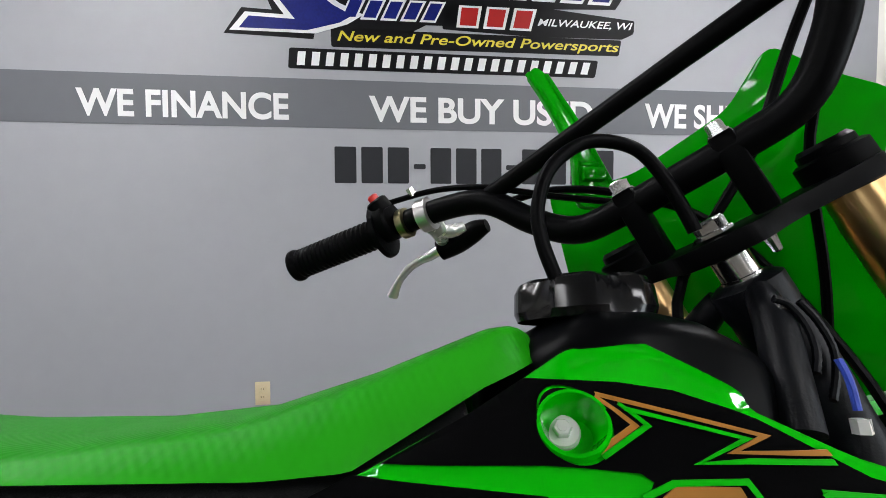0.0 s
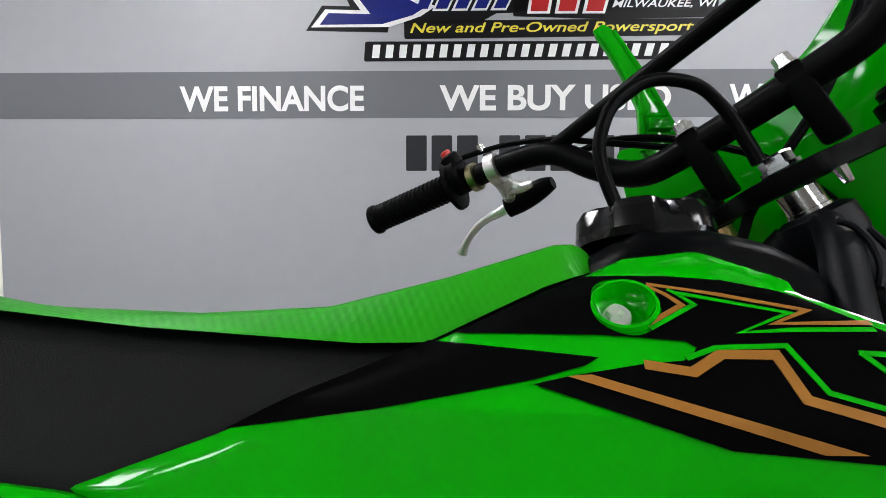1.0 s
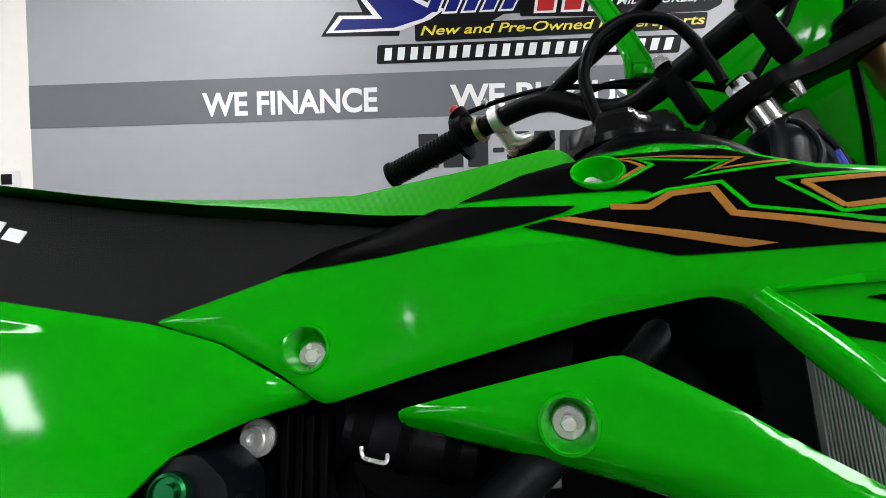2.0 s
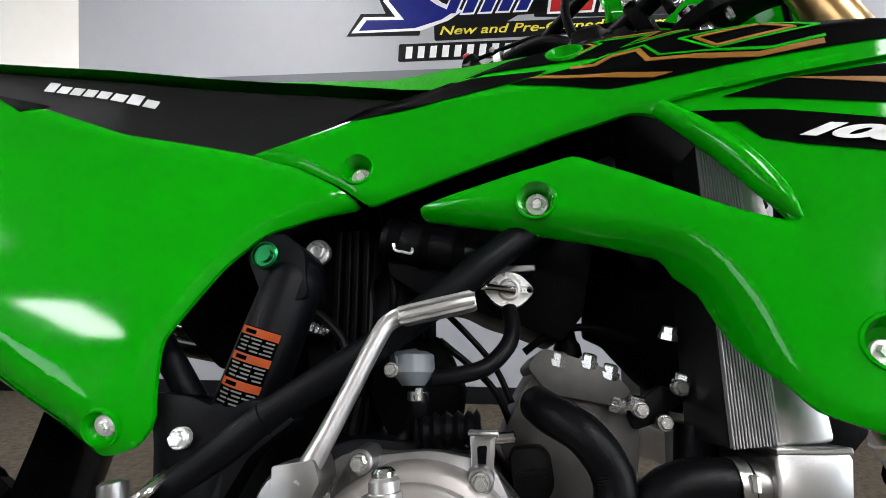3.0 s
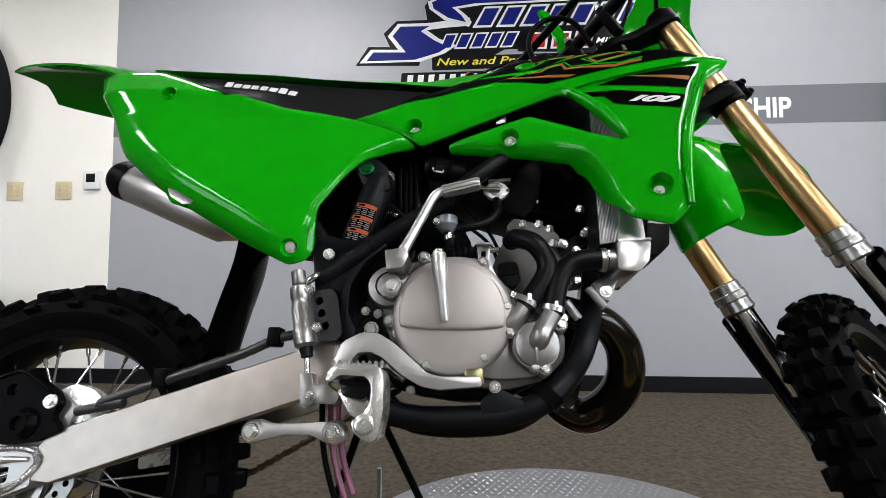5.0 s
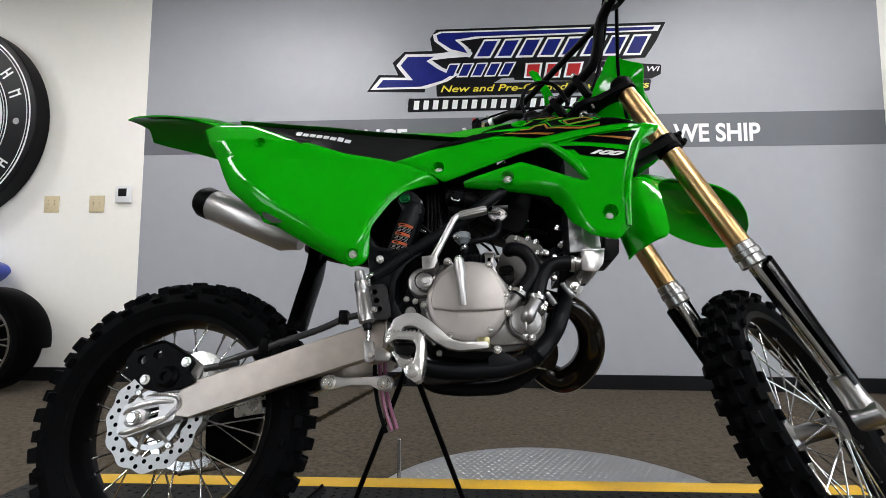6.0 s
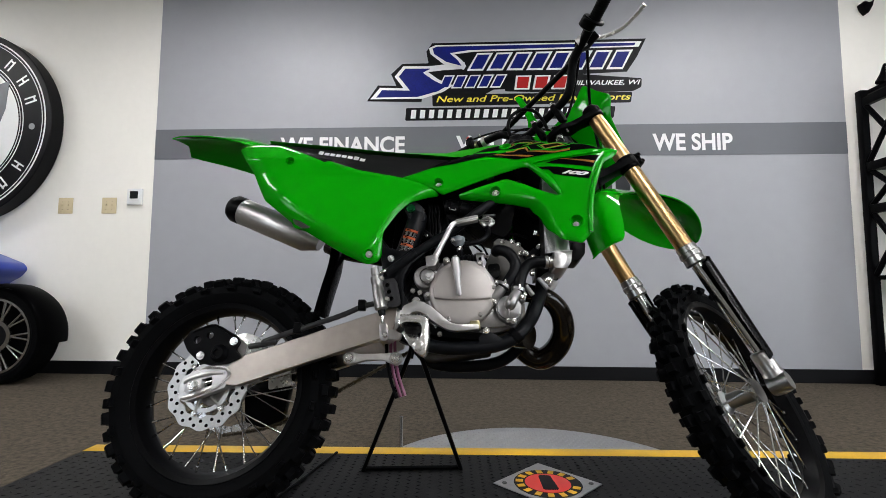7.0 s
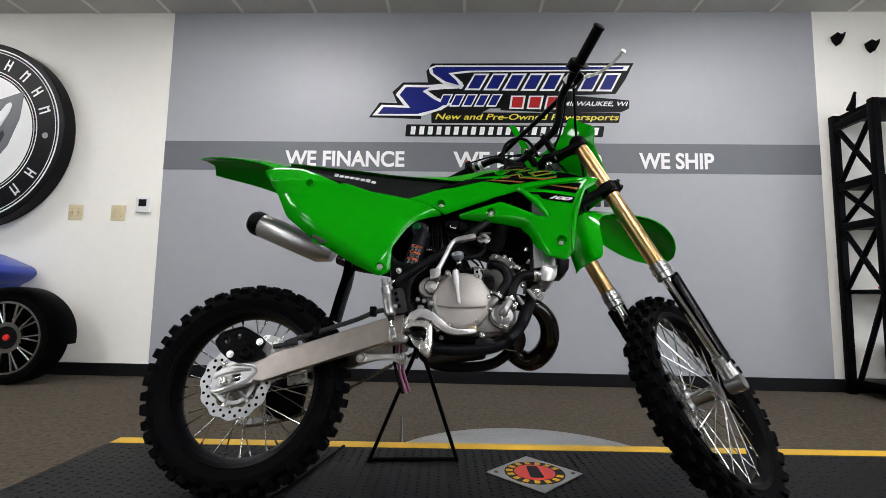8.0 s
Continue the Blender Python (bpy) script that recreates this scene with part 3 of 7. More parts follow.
part("stem_nut", lathe((0, 0, -0.014), (0, 0, 1), [(0, 0.0145), (0.003, 0.0145), (0.0035, 0.0122), (0.011, 0.0122), (0.013, 0.0105)], 6), STEEL, bike, "steel hexagon stem nut", m=STEER)
part("stem_collar", lathe((0, 0, -0.033), (0, 0, -1), [(0, 0.0145), (0.016, 0.0145), (0.0165, 0.0155), (0.020, 0.0155)], 28), STEEL, bike, "bright steel steering bearing collar", m=STEER)
part("steering_head", lathe((0, 0, -0.052), (0, 0, -1), [(0, 0.020), (0.004, 0.0265), (0.022, 0.0265), (0.030, 0.0245), (0.10, 0.0245), (0.15, 0.0245)], 28), FRAME, bike, "black steering head tube", m=STEER)

# handlebar: bends up from the clamps to grips swept back
BAR = [(-0.062, 0.372, 0.163), (-0.030, 0.285, 0.147), (-0.010, 0.205, 0.131), (-0.004, 0.155, 0.110), (-0.006, 0.122, 0.070), (-0.008, 0.090, 0.042), (-0.008, 0.05, 0.036)]
barp = BAR + [(p[0], -p[1], p[2]) for p in BAR[::-1]]
bar = part("handlebar", tube(barp, 0.0125, 16, 6), BLACK, bike, "matt black handlebar", m=STEER)
part("crossbar", cyl((-0.002, 0.160, 0.114), (-0.002, -0.160, 0.114), 0.0085, n=14), BLACK, bar, m=STEER)
for s in (-1, 1):
    bm = slab([(-0.020, -0.014), (0.006, -0.014), (0.005, 0.03), (0.003, 0.050), (-0.019, 0.050), (-0.021, 0.03)], "y", s * 0.039 - 0.009, s * 0.039 + 0.009, 0.003)
    cl = part("bar_clamp", bm, CLAMP_BLACK, bike, "black handlebar clamp", m=STEER)
    for fx in (-0.015, -0.001):
        bmb = lathe((fx, s * 0.039, 0.049), (0, 0, 1), [(0, 0.0075), (0.002, 0.0075), (0.0022, 0.006), (0.009, 0.006), (0.010, 0.005)], 6)
        part("clamp_bolt", bmb, ZINC, cl, m=STEER)
    u0, u1 = Vector((-0.030, s * 0.275, 0.1455)), Vector((-0.062, s * 0.375, 0.1635))
    d = (u1 - u0).normalized()
    st = [(-0.012, 0.016), (-0.010, 0.030), (-0.005, 0.031), (-0.003, 0.018)]
    ln = (u1 - u0).length
    k = 0
    while 0.002 + k * 0.003 < ln:
        st.append((0.002 + k * 0.003, 0.0172 if k % 2 else 0.0160))
        k += 1
    st += [(ln + 0.002, 0.019), (ln + 0.006, 0.019), (ln + 0.008, 0.012)]
    part("grip", lathe(u0, d, st, 24), BLACK, bar, "black ribbed rubber grip", 25, STEER)

# -- green bodywork --
def along(x, pts):
    """Smoothed reading of a table of (x, value)."""
    out = 0.0
    for k in (-0.02, -0.01, 0.0, 0.01, 0.02):
        q = min(max(x + k, pts[0][0]), pts[-1][0])
        for (a, p), (b, w) in zip(pts, pts[1:]):
            if q <= b:
                out += (p + (w - p) * (q - a) / (b - a)) / 5
                break
    return out


SHROUD_W = [(0.45, 0.108), (0.60, 0.105), (0.70, 0.124), (0.74, 0.131), (0.77, 0.139), (0.81, 0.153), (0.84, 0.164), (0.87, 0.174), (0.935, 0.191), (0.97, 0.194), (1.015, 0.184), (1.10, 0.15)]


WING_LOW = [(0.60, 0.788), (0.652, 0.781), (0.70, 0.772), (0.76, 0.759), (0.80, 0.748), (0.83, 0.728), (0.90, 0.62)]


def shroud_r(x, h):
    tuck = max(0.0, along(x, WING_LOW) + 0.022 - h) * min(1.0, max(0.0, (0.86 - x) / 0.05))
    return along(x, SHROUD_W) - 0.55 * max(0.0, h - 0.89) - 0.9 * max(0.0, h - 0.947) - 27 * tuck ** 2


SHROUD = [(0.574, 0.798), (0.636, 0.818)] + [(0.734, 0.847), (0.786, 0.857), (0.800, 0.852), (0.835, 0.812), (0.858, 0.775), (0.870, 0.757), (0.843, 0.769), (0.815, 0.786), (0.787, 0.804), (0.743, 0.828)] + [(0.700, 0.818), (0.658, 0.807), (0.618, 0.796), (0.621, 0.787), (0.652, 0.781), (0.700, 0.772), (0.760, 0.758), (0.800, 0.744), (0.822, 0.718), (0.840, 0.675), (0.865, 0.643), (0.912, 0.626), (0.932, 0.647), (0.936, 0.715), (0.944, 0.764), (0.965, 0.824), (0.982, 0.842), (1.011, 0.862), (1.021, 0.879), (1.007, 0.881), (0.975, 0.878)] + [(0.913, 0.905), (0.878, 0.918), (0.847, 0.928)] + [(0.818, 0.947), (0.823, 0.953), (0.817, 0.961), (0.798, 0.982), (0.760, 0.976)] + [(0.722, 0.957), (0.645, 0.922), (0.535, 0.874)] + [(0.462, 0.847), (0.508, 0.835), (0.547, 0.816)]
def rolled(outline, rfun, depth=0.0042, reach=0.012):
    """The surface rfun, turned in towards the outline of the panel."""
    segs = [(p[0], p[1], q[0] - p[0], q[1] - p[1]) for p, q in zip(outline, outline[1:] + outline[:1])]
    segs = [(a, b, c, d, c * c + d * d + 1e-12) for a, b, c, d in segs]

    def f(x, h):
        best = 1.0
        for a, b, c, d, l in segs:
            t = min(1.0, max(0.0, ((x - a) * c + (h - b) * d) / l))
            best = min(best, (x - a - t * c) ** 2 + (h - b - t * d) ** 2)
        k = max(0.0, 1 - math.sqrt(best) / reach)
        return rfun(x, h) - depth * k * k
    return f


SHROUD = rounded(SHROUD, 0.006, 2)
shroud_f = rolled(SHROUD, shroud_r)
SH_HOLES = [(x, h, r) for (x, h), r in zip([(0.563, 0.831), (0.713, 0.792), (0.902, 0.682)] + [(0.744, 0.942)], (0.013, 0.014, 0.015, 0.0150))]
for s in (-1, 1):
    sh = part("side_shroud", sheet(SHROUD if s < 0 else [(x, max(h, 0.70)) for x, h in SHROUD], shroud_f, 0.004, 0.005 if s < 0 else 0.02, 0.0, s, SH_HOLES if s < 0 else ()), GREEN, bike, "bright green plastic radiator shroud", 40)
    if s < 0:
        shroud = sh
for (hx, hh, hr), off, br in zip(SH_HOLES, ((0.001, -0.004), (0.0, -0.001), (-0.002, -0.004), (-0.004, 0.003)), (0.0072, 0.0074, 0.0056, 0.0070)):
    cup(hx, hh, hr, shroud_r, off, 0.014, br, shroud, BRIGHT)


COVER_W = [(0.05, 0.155), (0.17, 0.148), (0.25, 0.135), (0.35, 0.125), (0.42, 0.118), (0.48, 0.108), (0.60, 0.103)]

COVER_BACK = [(0.60, 0.37), (0.63, 0.313), (0.677, 0.234), (0.713, 0.174), (0.778, 0.087), (0.875, 0.019), (0.97, -0.04)]


def cover_r(x, h):
    return along(x, COVER_W) + 0.018 * math.sin(min(1, max(0, (0.84 - h) / 0.40)) * math.pi) - 0.5 * max(0, h - 0.885) - 5 * max(0, x - 0.375 - 0.6 * max(0, h - 0.62)) ** 2 * min(1, max(0, (0.82 - h) / 0.04)) - 3.6 * max(0.0, 0.09 - (x - along(h, COVER_BACK))) ** 2


COVER_OUT = [(-0.007, 0.947), (0.121, 0.948), (0.209, 0.905), (0.349, 0.862)] + [(0.463, 0.846), (0.508, 0.834), (0.547, 0.814), (0.567, 0.801)] + [(0.528, 0.789), (0.489, 0.770), (0.462, 0.739), (0.427, 0.679), (0.425, 0.615), (0.416, 0.600), (0.391, 0.593), (0.309, 0.633), (0.232, 0.678), (0.177, 0.711), (0.104, 0.769), (0.066, 0.844)]
COVER_LEFT = [(0.03, 0.93), (0.12, 0.95), (0.47, 0.84), (0.57, 0.79), (0.49, 0.77), (0.30, 0.79), (0.10, 0.81)]
CV_CUT = [(0.189, 0.712), (0.208, 0.706), (0.240, 0.688), (0.232, 0.686), (0.191, 0.694)]
CV_HOLES = [(x, h, r) for (x, h), r in zip([(0.395, 0.615), (0.165, 0.877)], (0.013, 0.011))]
COVER_OUT = rounded(COVER_OUT, 0.008, 2)
cover_f = rolled(COVER_OUT, cover_r)
for s in (-1, 1):
    sc = part("side_cover", sheet(COVER_OUT if s < 0 else rounded(COVER_LEFT, 0.008, 2), cover_f if s < 0 else cover_r, 0.004, 0.005 if s < 0 else 0.014, 0.0, s, CV_HOLES if s < 0 else (), [CV_CUT] if s < 0 else ()), GREEN, bike, "bright green plastic side cover", 40)
    if s < 0:
        side_cover = sc
cup(*CV_HOLES[0], cover_r, (0.001, 0), 0.006, 0.0068, side_cover, BRIGHT)
cup(*CV_HOLES[1], cover_r, (0, 0), 0.010, 0.004, side_cover, GREEN)

# rear fender: a long arched tail
bm = bmesh.new()
rows = []
for k in range(14):
    t = k / 13
    x = -0.257 + 0.377 * t
    zc = 1.030 - 0.045 * t + 0.02 * math.sin(t * math.pi)
    hw = 0.052 + 0.060 * min(1, t * 1.6) ** 0.7
    dz = 0.008 + 0.067 * t
    row = []
    for q in range(11):
        a = -1 + q / 5
        row.append(bm.verts.new((x + 0.02 * (1 - abs(a)) * (1 - t), a * hw, zc - dz * abs(a) ** 2.4)))
    rows.append(row)
for a, b in zip(rows, rows[1:]):
    for i in range(10):
        bm.faces.new((a[i], a[i + 1], b[i + 1], b[i]))
bmesh.ops.recalc_face_normals(bm, faces=bm.faces)
bmesh.ops.solidify(bm, geom=bm.faces[:], thickness=0.004)
part("rear_fender", bm, GREEN, bike, "bright green plastic rear fender", 50)

# seat
def seat_bm(z_top, z_low, w_top, w_low, x0, x1, n=34, edge=0.02):
    bm = bmesh.new()
    rows = []
    for k in range(n):
        t = k / (n - 1)
        x = x0 + (x1 - x0) * t
        zt, zl, wt, wl = z_top(x), z_low(x), w_top(x), w_low(x)
        half = [(0, zt), (wt * 0.45, zt - 0.05 * edge), (wt * 0.72, zt - 0.2 * edge), (wt * 0.90, zt - 0.5 * edge), (wt, zt - edge), (wl, zl)]
        rows.append([bm.verts.new((x, -p, z)) for p, z in half[::-1]] + [bm.verts.new((x, p, z)) for p, z in half[1:]])
    for a, b in zip(rows, rows[1:]):
        for i in range(len(a) - 1):
            bm.faces.new((a[i], a[i + 1], b[i + 1], b[i]))
    for r in (rows[0], rows[-1]):
        bm.faces.new(r)
    return bm


def lerp(x, pts):
    for (a, p), (b, q) in zip(pts, pts[1:]):
        if x <= b:
            return p + (q - p) * max(0, (x - a)) / (b - a)
    return pts[-1][1]


top = lambda x: lerp(x, [(0.05, 0.997), (0.20, 0.971), (0.30, 0.953), (0.40, 0.943), (0.50, 0.940), (0.58, 0.946), (0.65, 0.966), (0.70, 0.984), (0.722, 0.992), (0.738, 0.994), (0.748, 0.989), (0.754, 0.978)])
line = lambda x: lerp(x, [(0.05, 0.995), (0.20, 0.967), (0.30, 0.949), (0.40, 0.936), (0.48, 0.928), (0.60, 0.921), (0.64, 0.922), (0.71, 0.957), (0.745, 0.97)])
low = lambda x: lerp(x, [(0.05, 0.95), (0.12, 0.945), (0.20, 0.905), (0.35, 0.862), (0.468, 0.840), (0.53, 0.868), (0.64, 0.918), (0.70, 0.945), (0.745, 0.96)])
part("seat_side", seat_bm(lambda x: line(x) + 0.004, low, lambda x: lerp(x, [(0.05, 0.07), (0.3, 0.097), (0.5, 0.094), (0.74, 0.073)]), lambda x: lerp(x, [(0.05, 0.08), (0.3, 0.108), (0.45, 0.099), (0.74, 0.080)]), 0.055, 0.70), SEAT_BLACK, bike, "black vinyl side of the seat", 50)
part("seat_top", seat_bm(top, line, lambda x: lerp(x, [(0.05, 0.06), (0.3, 0.088), (0.5, 0.088), (0.64, 0.068), (0.70, 0.052), (0.728, 0.044), (0.744, 0.034), (0.754, 0.022)]), lambda x: lerp(x, [(0.05, 0.071), (0.3, 0.0985), (0.5, 0.0955), (0.64, 0.084), (0.70, 0.067), (0.728, 0.058), (0.744, 0.046), (0.754, 0.032)]), 0.06, 0.754, 112, 0.006), GREEN_SEAT, bike, "bright green gripper vinyl seat top", 50)

# tank and cap
bm = seat_bm(lambda x: lerp(x, [(0.718, 0.962), (0.748, 0.986), (0.78, 1.002), (0.82, 1.001), (0.85, 0.994), (0.88, 0.978), (0.905, 0.955)]), lambda x: 0.80, lambda x: lerp(x, [(0.718, 0.030), (0.76, 0.060), (0.80, 0.070), (0.87, 0.068), (0.905, 0.05)]), lambda x: lerp(x, [(0.718, 0.050), (0.75, 0.072), (0.79, 0.084)]), 0.718, 0.905)
part("fuel_tank", bm, TANK_BLACK, bike, "black plastic fuel tank", 50)
cap = bmesh.new()
rings = []
for z, r, g in ((-0.004, 0.044, 0.0), (0.004, 0.046, 0.004), (0.024, 0.045, 0.011), (0.032, 0.042, 0.012), (0.036, 0.036, 0.010), (0.038, 0.022, 0.004), (0.0385, 0.004, 0.0)):
    rings.append([])
    for k in range(60):
        a = 2 * math.pi * k / 60
        q = r - 0.70 * g * max(0.0, math.cos(5 * a + 0.6)) ** 0.5
        rings[-1].append(cap.verts.new((0.797 + 1.08 * q * math.cos(a), 1.08 * q * math.sin(a), 1.000 + z * 0.72)))
for q, w in zip(rings, rings[1:]):
    for k in range(60):
        cap.faces.new((q[k], q[(k + 1) % 60], w[(k + 1) % 60], w[k]))
cap.faces.new(rings[-1])
part("fuel_cap", cap, GLOSS_BLACK, bike, "black lobed fuel cap", 22)

# -- swingarm, frame, engine blocks --
for s in (-1, 1):
    arm = [(0.471, 0.489), (0.413, 0.472)] + [(0.085, 0.360), (0.069, 0.337), (0.074, 0.299), (0.100, 0.297)] + [(0.420, 0.406), (0.463, 0.418)]
    part("swingarm", slab(arm, "y", s * 0.078, s * 0.105, 0.0015, None, 1), ARM, bike, "brushed aluminium swingarm", 0)
    tip = [(0.074, 0.341), (0.040, 0.340), (0.000, 0.331), (-0.030, 0.316), (-0.036, 0.297), (-0.033, 0.266), (-0.018, 0.258), (0.075, 0.293)]
    slot = rounded([(0.040, 0.316), (-0.020, 0.301), (-0.022, 0.279), (0.042, 0.297)], 0.004)
    end = part("swingarm_end", sheet(rounded(tip, 0.004), lambda x, h: 0.107, 0.030, 0.5, 0.0012, side=s, cuts=(slot,)), SATIN, bike, "cast aluminium axle end of the swingarm", 20)
    part("axle_slot", slab(slot, "y", s * 0.082, s * 0.088), DARK, end, smooth=0)
    part("weld_bead", tube([(0.020, s * 0.107, 0.337), (0.050, s * 0.1075, 0.338), (0.072, s * 0.1075, 0.334), (0.079, s * 0.1075, 0.321), (0.070, s * 0.1075, 0.307), (0.052, s * 0.1075, 0.291), (0.030, s * 0.107, 0.281)], 0.0036, 8, 12, ribs=0.16), SATIN, end)
    part("end_rib", tube([(0.066, s * 0.107, 0.325), (0.030, s * 0.1085, 0.323), (-0.012, s * 0.1085, 0.311), (-0.026, s * 0.107, 0.300)], [0.003, 0.0048, 0.0045, 0.003], 10), SATIN, end)
    part("end_rib", tube([(0.058, s * 0.107, 0.297), (0.020, s * 0.1085, 0.280), (-0.012, s * 0.1085, 0.268), (-0.026, s * 0.107, 0.266)], [0.003, 0.0045, 0.0045, 0.003], 10), SATIN, end)
    part("chain_adjuster", cyl((-0.002, s * 0.100, 0.294), (0.040, s * 0.100, 0.307), 0.0045, n=12), STEEL, end)
part("frame_tube", tube([(0.440, -0.105, 0.572), (0.485, -0.110, 0.604), (0.508, -0.110, 0.623), (0.543, -0.110, 0.648), (0.590, -0.109, 0.679), (0.633, -0.108, 0.712), (0.686, -0.104, 0.756), (0.767, -0.075, 0.826), (0.86, -0.03, 0.93)], [0.0145, 0.0135, 0.0128, 0.0125, 0.0125, 0.0125, 0.0125, 0.0125, 0.013], 16), FRAME, bike, "black steel frame tube")
part("weld_bead", ringloop((0.510, -0.110, 0.6245), (0.80, 0, 0.58), [(-0.002, 0.0120), (-0.0012, 0.0140), (0.0012, 0.0140), (0.002, 0.0120)], 20), FRAME, bike)
part("frame_upright", slab([(0.418, 0.641), (0.456, 0.633), (0.513, 0.640), (0.495, 0.605), (0.478, 0.551), (0.482, 0.493), (0.445, 0.488)], "y", -0.115, -0.085, 0.005), FRAME, bike, "black frame side plate", 30)
part("lower_cradle", tube([(0.501, -0.110, 0.425), (0.540, -0.110, 0.399), (0.589, -0.110, 0.389), (0.647, -0.110, 0.390), (0.704, -0.110, 0.396), (0.749, -0.110, 0.414), (0.782, -0.100, 0.445), (0.807, -0.100, 0.489), (0.830, -0.060, 0.560), (0.838, -0.060, 0.628)], 0.016, 14), FRAME, bike, "black lower frame tube")
part("lower_cradle", tube([(0.500, 0.105, 0.420), (0.540, 0.106, 0.384), (0.589, 0.106, 0.374), (0.647, 0.106, 0.374), (0.704, 0.104, 0.380), (0.749, 0.100, 0.398), (0.790, 0.085, 0.440), (0.825, 0.050, 0.540)], 0.016, 14), FRAME, bike, "black lower frame tube")
part("exhaust_pipe", tube([(0.795, -0.052, 0.538), (0.825, -0.050, 0.536), (0.858, -0.030, 0.524), (0.886, 0.002, 0.495), (0.894, 0.040, 0.455), (0.878, 0.085, 0.418), (0.842, 0.115, 0.398), (0.800, 0.118, 0.418), (0.778, 0.095, 0.455)], [0.018, 0.021, 0.024, 0.027, 0.029, 0.030, 0.030, 0.029, 0.028], 22), PIPE, bike, "dark oiled steel exhaust pipe")
# front fender and number plate move with the fork
FENDER = [(-0.160, -0.428, 0.044, 0.006), (-0.156, -0.415, 0.050, 0.024), (-0.142, -0.372, 0.055, 0.040), (-0.116, -0.322, 0.057, 0.048), (-0.070, -0.272, 0.057, 0.050), (0.0, -0.250, 0.058, 0.044), (0.10, -0.246, 0.062, 0.038), (0.22, -0.254, 0.080, 0.043), (0.32, -0.276, 0.095, 0.047), (0.41, -0.315, 0.097, 0.046), (0.475, -0.366, 0.083, 0.036), (0.508, -0.410, 0.060, 0.022), (0.522, -0.438, 0.030, 0.008), (0.525, -0.445, 0.010, 0.001)]
bm = bmesh.new()
rows = []
prof = list(zip(spline([(p[0], 0, p[1]) for p in FENDER], 4), spline([(p[2], p[3], 0) for p in FENDER], 4)))
for k, (p, q) in enumerate(prof):
    t = (prof[min(k + 1, len(prof) - 1)][0] - prof[max(k - 1, 0)][0]).normalized()
    flat = 4.0 if p.x < -0.05 else max(2.2, 4.0 - 12 * (p.x + 0.05))
    rows.append([bm.verts.new((p.x + t.z * q.y * abs(a) ** flat, a * q.x, p.z - t.x * q.y * abs(a) ** flat)) for a in [-1 + i / 9 for i in range(19)]])
for a, b in zip(rows, rows[1:]):
    for i in range(18):
        bm.faces.new((a[i], a[i + 1], b[i + 1], b[i]))
bmesh.ops.recalc_face_normals(bm, faces=bm.faces)
bmesh.ops.solidify(bm, geom=bm.faces[:], thickness=0.004)
part("front_fender", bm, GREEN, bike, "bright green plastic front fender", 50, STEER)
pl = rounded([(0.146, 0.11), (0.10, 0.086), (0.05, 0.074), (-0.05, 0.080), (-0.105, 0.113), (-0.13, 0.06), (-0.157, 0.02), (-0.12, -0.03), (-0.10, -0.155), (-0.05, -0.21), (0.05, -0.21), (0.12, -0.15), (0.178, 0.0)], 0.015)
part("number_plate", slab(pl, "x", 0.135, 0.140, 0.001), GREEN, bike, "bright green front number plate", 30, STEER)


# -- engine --
case = [(0.543, 0.489), (0.530, 0.526), (0.539, 0.572), (0.569, 0.603), (0.672, 0.603), (0.706, 0.565), (0.739, 0.534), (0.781, 0.504), (0.780, 0.468), (0.753, 0.440), (0.704, 0.426), (0.645, 0.428), (0.585, 0.439)]
# core in frame black: the shade behind the frame plate is in its colour
part("crankcase_core", slab(rounded([(0.496, 0.502), (0.502, 0.555), (0.533, 0.596), (0.573, 0.611), (0.671, 0.607), (0.706, 0.569), (0.740, 0.537), (0.782, 0.506), (0.782, 0.469), (0.754, 0.441), (0.704, 0.419), (0.644, 0.413), (0.557, 0.423), (0.509, 0.464)], 0.012), "y", -0.085, 0.10, 0.006), FRAME, bike, "crankcase core blackened to stand in for shade", 30)
part("engine_case", slab(rounded(case, 0.012), "y", -0.103, 0.10, 0.006), CASE_DARK, bike, "grey cast alloy crankcase", 30)
part("crankcase_cover", slab(rounded([(0.549, 0.550), (0.578, 0.600), (0.635, 0.608), (0.679, 0.602), (0.706, 0.551), (0.710, 0.515), (0.762, 0.503), (0.770, 0.468), (0.738, 0.442), (0.692, 0.438), (0.640, 0.444), (0.586, 0.449), (0.547, 0.494)], 0.01), "y", -0.112, -0.10, 0.004), CAST, bike, "grey cast cover flange", 30)
cover = part("clutch_cover", lathe((0.6305, -0.108, 0.5205), (0, -1, 0), [(0, 0.081), (0.016, 0.081), (0.022, 0.0795), (0.0255, 0.0755), (0.0275, 0.066), (0.028, 0.004)], 64), COVER, bike, "round satin grey clutch cover", 40)
CH = [(0.573, 0.499), (0.683, 0.504)]
h0 = (CH[0][1] + CH[1][1]) / 2
a0 = math.asin((h0 - 0.5205) / 0.070)
pts = [(0.6305 + 0.070 * math.cos(a0 + (math.pi - 2 * a0) * k / 40), 0.5205 + 0.070 * math.sin(a0 + (math.pi - 2 * a0) * k / 40)) for k in range(41)]
pts += [(0.6305 - 0.03, h0 - 0.0035), (0.6305 + 0.03, h0 - 0.0035)]
part("cover_face", slab(pts, "y", -0.1420, -0.130, 0.0052, None, 3), COVER, cover, "raised upper face of the clutch cover", 30)
